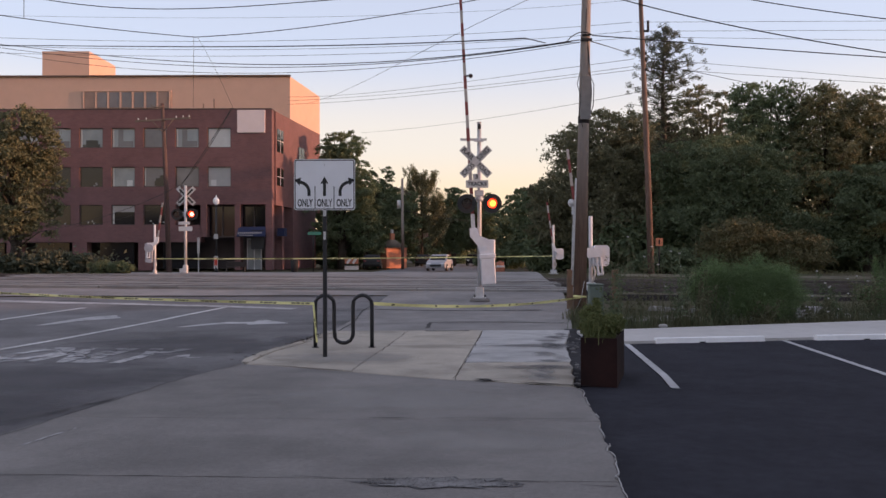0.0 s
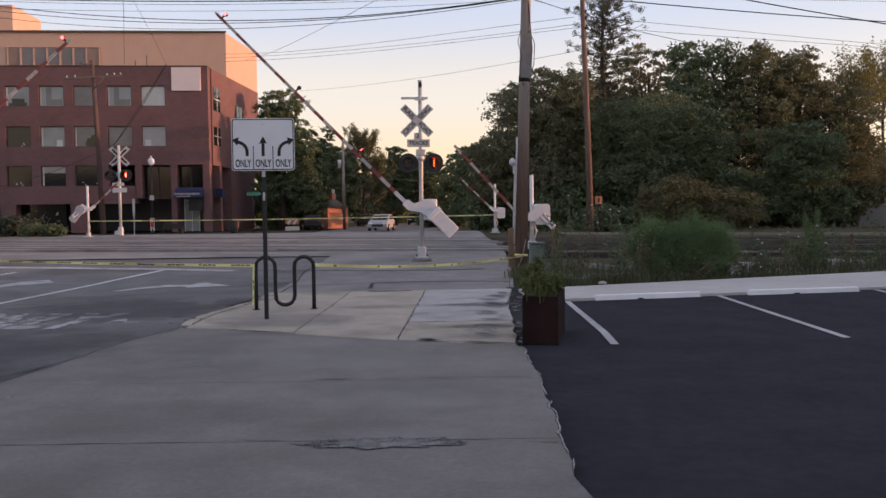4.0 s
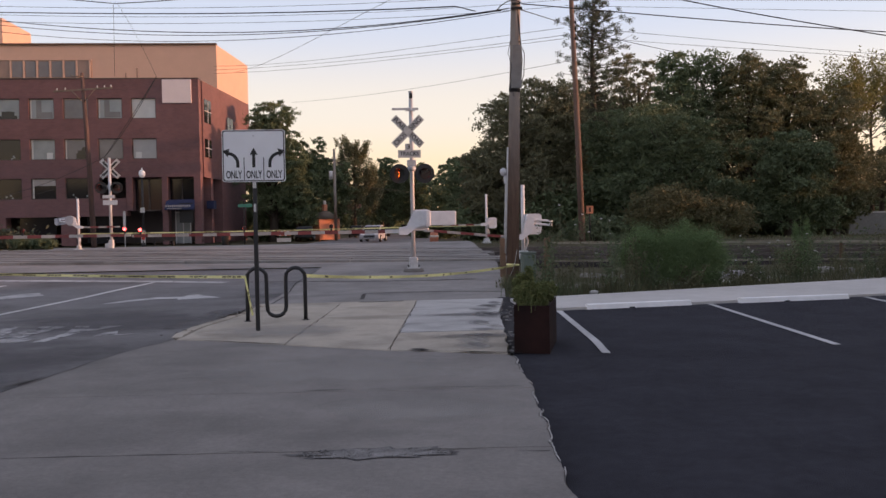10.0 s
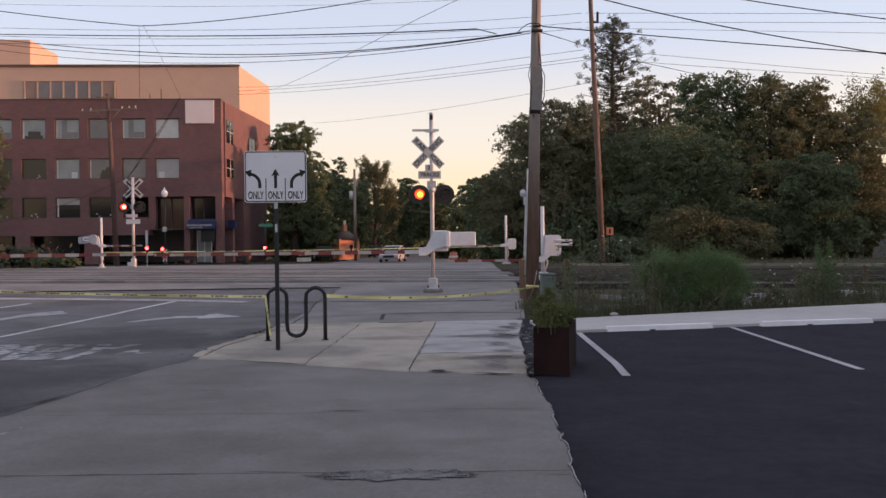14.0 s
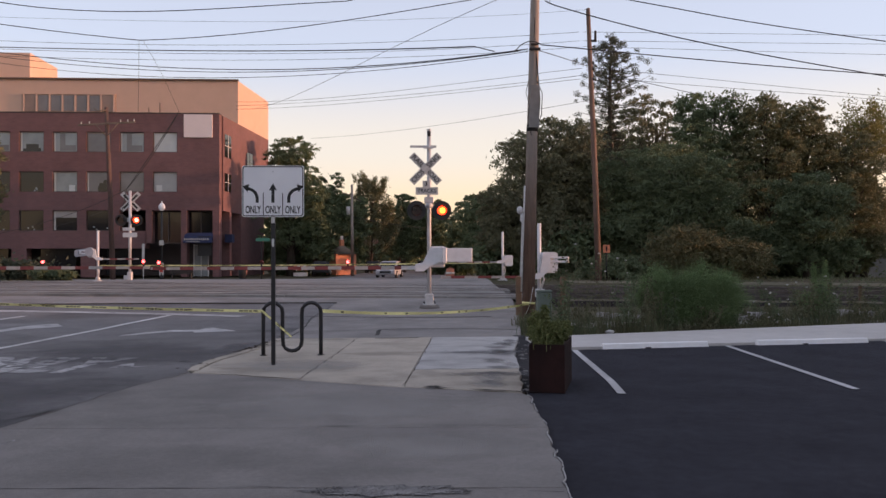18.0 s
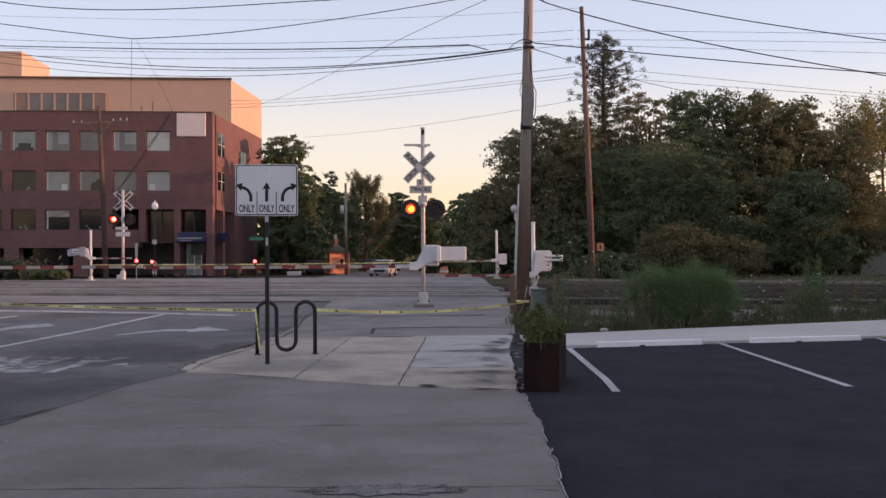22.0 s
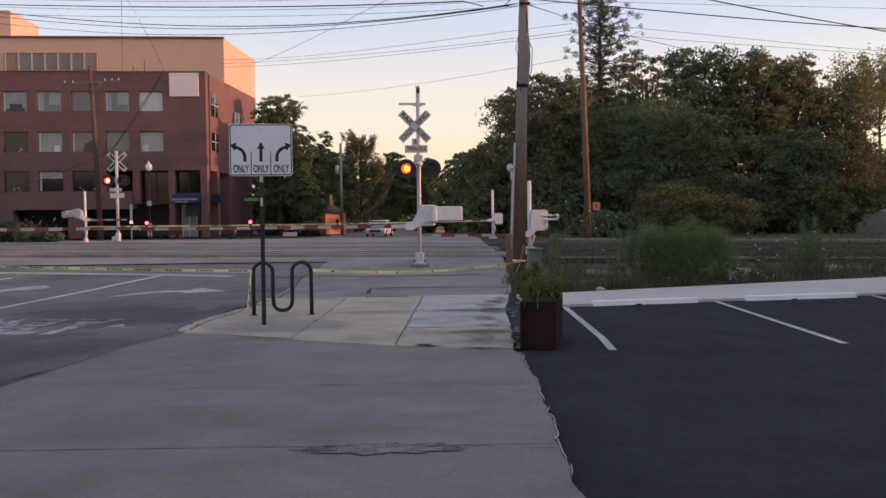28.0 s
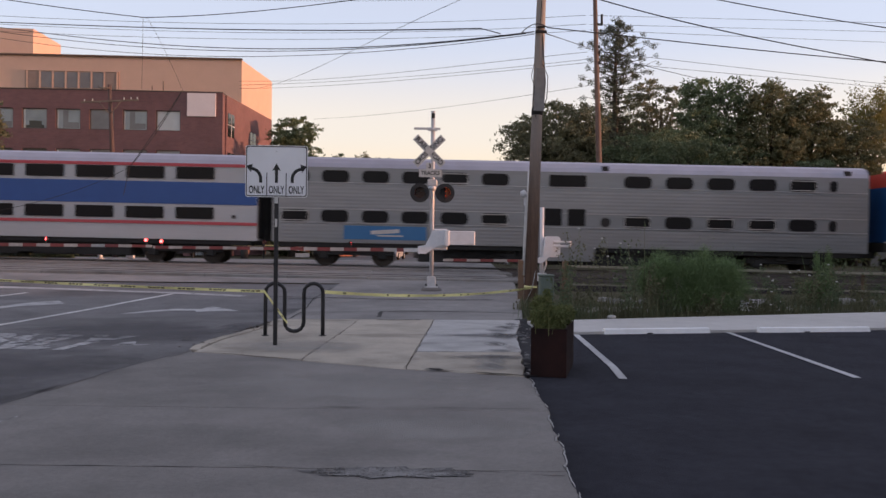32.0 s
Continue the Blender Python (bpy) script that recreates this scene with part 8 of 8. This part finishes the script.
    part("wall", B().box((0, 0, 0.9), (26, 0.4, 1.8)), M_GUARD, G)
    part("coping", B().box((0, 0, 1.84), (26, 0.5, 0.1)), M_GALV, G)
    verts = [(28, 50, 0.42), (70, 51, 0.45), (70, 63, 0.05), (28, 63, 0.05)]
    tagged(solid("lawn", verts, [(0, 1, 2, 3)], M_GRASS), "dry green lawn beyond the tracks", "lawn", kind="structure")


def car(x, y, yaw, paint, label, h=1.5):
    T = thing("parked_car", pose(x, y, 0, 0, 0, yaw), label, "car", "parked cars")
    k = h / 1.5
    m = Matrix(((0, 0, 1, -0.88), (1, 0, 0, 0), (0, 1, 0, 0), (0, 0, 0, 1)))
    b = B().ext([(-2.2, 0.26), (2.2, 0.26), (2.26, 0.5), (2.2, 0.72), (2.0, 0.86 * k), (1.1, 0.98 * k), (-1.9, 1.0 * k), (-2.18, 0.92 * k), (-2.25, 0.6)], m, 1.76)
    bmesh.ops.bevel(b.bm, geom=list(b.bm.edges), offset=0.05, segments=1, affect="EDGES")
    part("body", b, paint, T)
    # cabin, narrower towards the roof
    b = B().ext([(1.15, 0.95 * k), (0.45, 1.42 * k), (-0.2, 1.5 * k), (-1.2, 1.47 * k), (-1.95, 0.97 * k)], m, 1.76)
    for v in b.bm.verts:
        v.co.x *= 0.97 - 0.28 * max(0.0, v.co.z / k - 0.95)
    bmesh.ops.bevel(b.bm, geom=list(b.bm.edges), offset=0.04, segments=1, affect="EDGES")
    part("cabin", b, paint, T)
    part("rear_window", B().box((0, -1.62, 1.24 * k), (1.3, 0.04, 0.44), (-34, 0, 0)), M_GLASS, T)
    part("windscreen", B().box((0, 0.86, 1.2 * k), (1.36, 0.04, 0.62), (56, 0, 0)), M_GLASS, T)
    for sx in (-0.825, 0.825):
        part("side_window", B().ext([(-1.5, 1.04 * k), (0.75, 1.04 * k), (0.35, 1.36 * k), (-1.15, 1.38 * k)], Matrix(((0, 0, 1, sx - 0.02), (1, 0, 0, 0), (0, 1, 0, 0), (0, 0, 0, 1))), 0.04), M_GLASS, T)
    for sx in (-0.62, 0.62):
        part("headlight", B().box((sx, 2.19, 0.68), (0.36, 0.06, 0.14), bev=0.02), M_SIGNW, T)
    part("grille", B().box((0, 2.245, 0.5), (1.0, 0.03, 0.2), bev=0.01), M_UNDER, T)
    part("bumper", B().box((0, -2.26, 0.5), (1.7, 0.12, 0.22), bev=0.03), M_UNDER, T)
    for sx in (-0.7, 0.7):
        part("tail_light", B().box((sx, -2.22, 0.85), (0.3, 0.06, 0.18)), M_RED, T)
    for sx in (-0.86, 0.86):
        for sy in (-1.35, 1.4):
            w = part("wheel", B().cyl((sx - 0.1, sy, 0.32), (sx + 0.1, sy, 0.32), 0.32, n=16), M_UNDER, T)
            part("hub", B().cyl((sx - 0.11, sy, 0.32), (sx + 0.11, sy, 0.32), 0.18, n=10), M_GALV, w)


def cars():
    car(-0.3, 79, 170, M_WEATHERED, "silver hatchback parked on the side street")
    car(-7.5, 91, 2, M_UNDER, "dark car parked before the shrubs")
    car(-2.4, 108, -4, M_UNDER, "dark car parked further down the side street")
    car(4.2, 118, 175, M_UNDER, "dark car parked down the side street")


def surroundings():
    """Unseen plain buildings, added behind and beside the camera to close the street and shade it from the low sun."""
    for k, (x0, x1, y0, y1, h, lab) in enumerate(((28, 44, -46, 15.5, 9.5, "unseen plain building beside the parking lot, added to shade the street"), (-60, -42, -40, 20, 9, "unseen plain building added across the street"), (-30, 20, -60, -48, 9, "unseen plain building added behind the parking lot"),
                                                  (88, 108, -75, 12.5, 12.0, "unseen plain long block beside the tracks, added to block the sun"), (88, 100, 12.8, 62, 7.6, "unseen plain low block beside the tracks, added to block the sun"))):
        H = thing("building", pose((x0 + x1) / 2, (y0 + y1) / 2, -0.1), lab, "building")
        part("wall", B().box((0, 0, h / 2), (x1 - x0, y1 - y0, h)), M_PLAIN, H)
        part("roof", B().box((0, 0, h + 0.1), (x1 - x0 + 0.4, y1 - y0 + 0.4, 0.2)), M_TANDK, H)


lane_sign()
bike_rack()
planter()
wheel_stops()
big_pole()
second_pole()
far_poles()
wires()
fence()
weeds()
bushes()
street_lamp()
cars()
surroundings()
ribbon("caution_tape", (-12.5, 21.0, 0.72), (-2.07, 13.98, 0.739), 0.04, M_TAPE, "yellow caution tape strung across the street to the rack", 0.046, 0, 0.1, 120, 2, 0.35, 10)
ribbon("caution_tape", (-1.14, 13.98, 0.739), (3.2, 20.22, 0.51), 0.115, M_TAPE, "yellow caution tape strung from the rack to the pole", 0.054, 0, 0.2, 80, 5, 0.35, 2)
ribbon("caution_tape", (-15.0, 45.0, 1.33), (5.6, 44.0, 1.42), 0.05, M_TAPE, "yellow caution tape strung across the far side of the crossing", 0.06, 0, 0.2, 40, 1)
TAIL = ribbon("tape_tail", (-2.09, 13.93, 0.76), (-2.09, 13.93, 0.12), 0.0, M_TAPE, "loose end of caution tape hanging from the rack", 0.032, 0, 0.0, 8, 3)


# ---------------------------------------------------------------- what moves
SWING = [(0, 5), (3, 3), (5.5, -8), (7, -6), (9, 8), (11, 10), (13, 8), (14.5, 6), (17, 15), (17.6, 34), (18.0, 48), (18.4, 44), (19, 38), (20, 26), (21.5, 6), (23, 8), (25, 5), (27.5, -10), (28.4, 4), (29.3, 34), (30.6, 40), (32, 36)]


def motions():
    times = (0, 8, 16, 24, 28, 29.3, 30.1, 30.6, 31, 31.5, 32)
    walk(LOCO, [train_row(t, 0) for t in times])
    walk(COACH_A, [train_row(t, 0) for t in times])
    walk(COACH_B, [train_row(t, 25.9) for t in times])
    for arm, (x, y, z), side, table in ARMS:
        walk(arm, [(t, pose(x, y, z, 0, a * side, 0)) for t, a in table])
    for ref, first, at in REFLECTORS:
        lit = first
        rows = [(0, pose(*at, 0, 0, 0 if lit else 180))]
        for k in range(54):
            f = round((0.43 + 0.5955 * k) * FPS)
            f0 = f - 1 if lit else f
            turn = 0 if lit else 180
            rows += [((f0 + j) / FPS, pose(*at, 0, 0, turn + da)) for j, da in enumerate((0, 85, 170, 180)) if f0 + j < 32 * FPS]
            lit = not lit
        rows.append((32, pose(*at, 0, 0, 90 if first else 180)))
        walk(ref, rows)
    base = TAIL.matrix_world.translation.copy()
    walk(TAIL, [(t, pose(*base, 0, -a, 0)) for t, a in SWING])


motions()
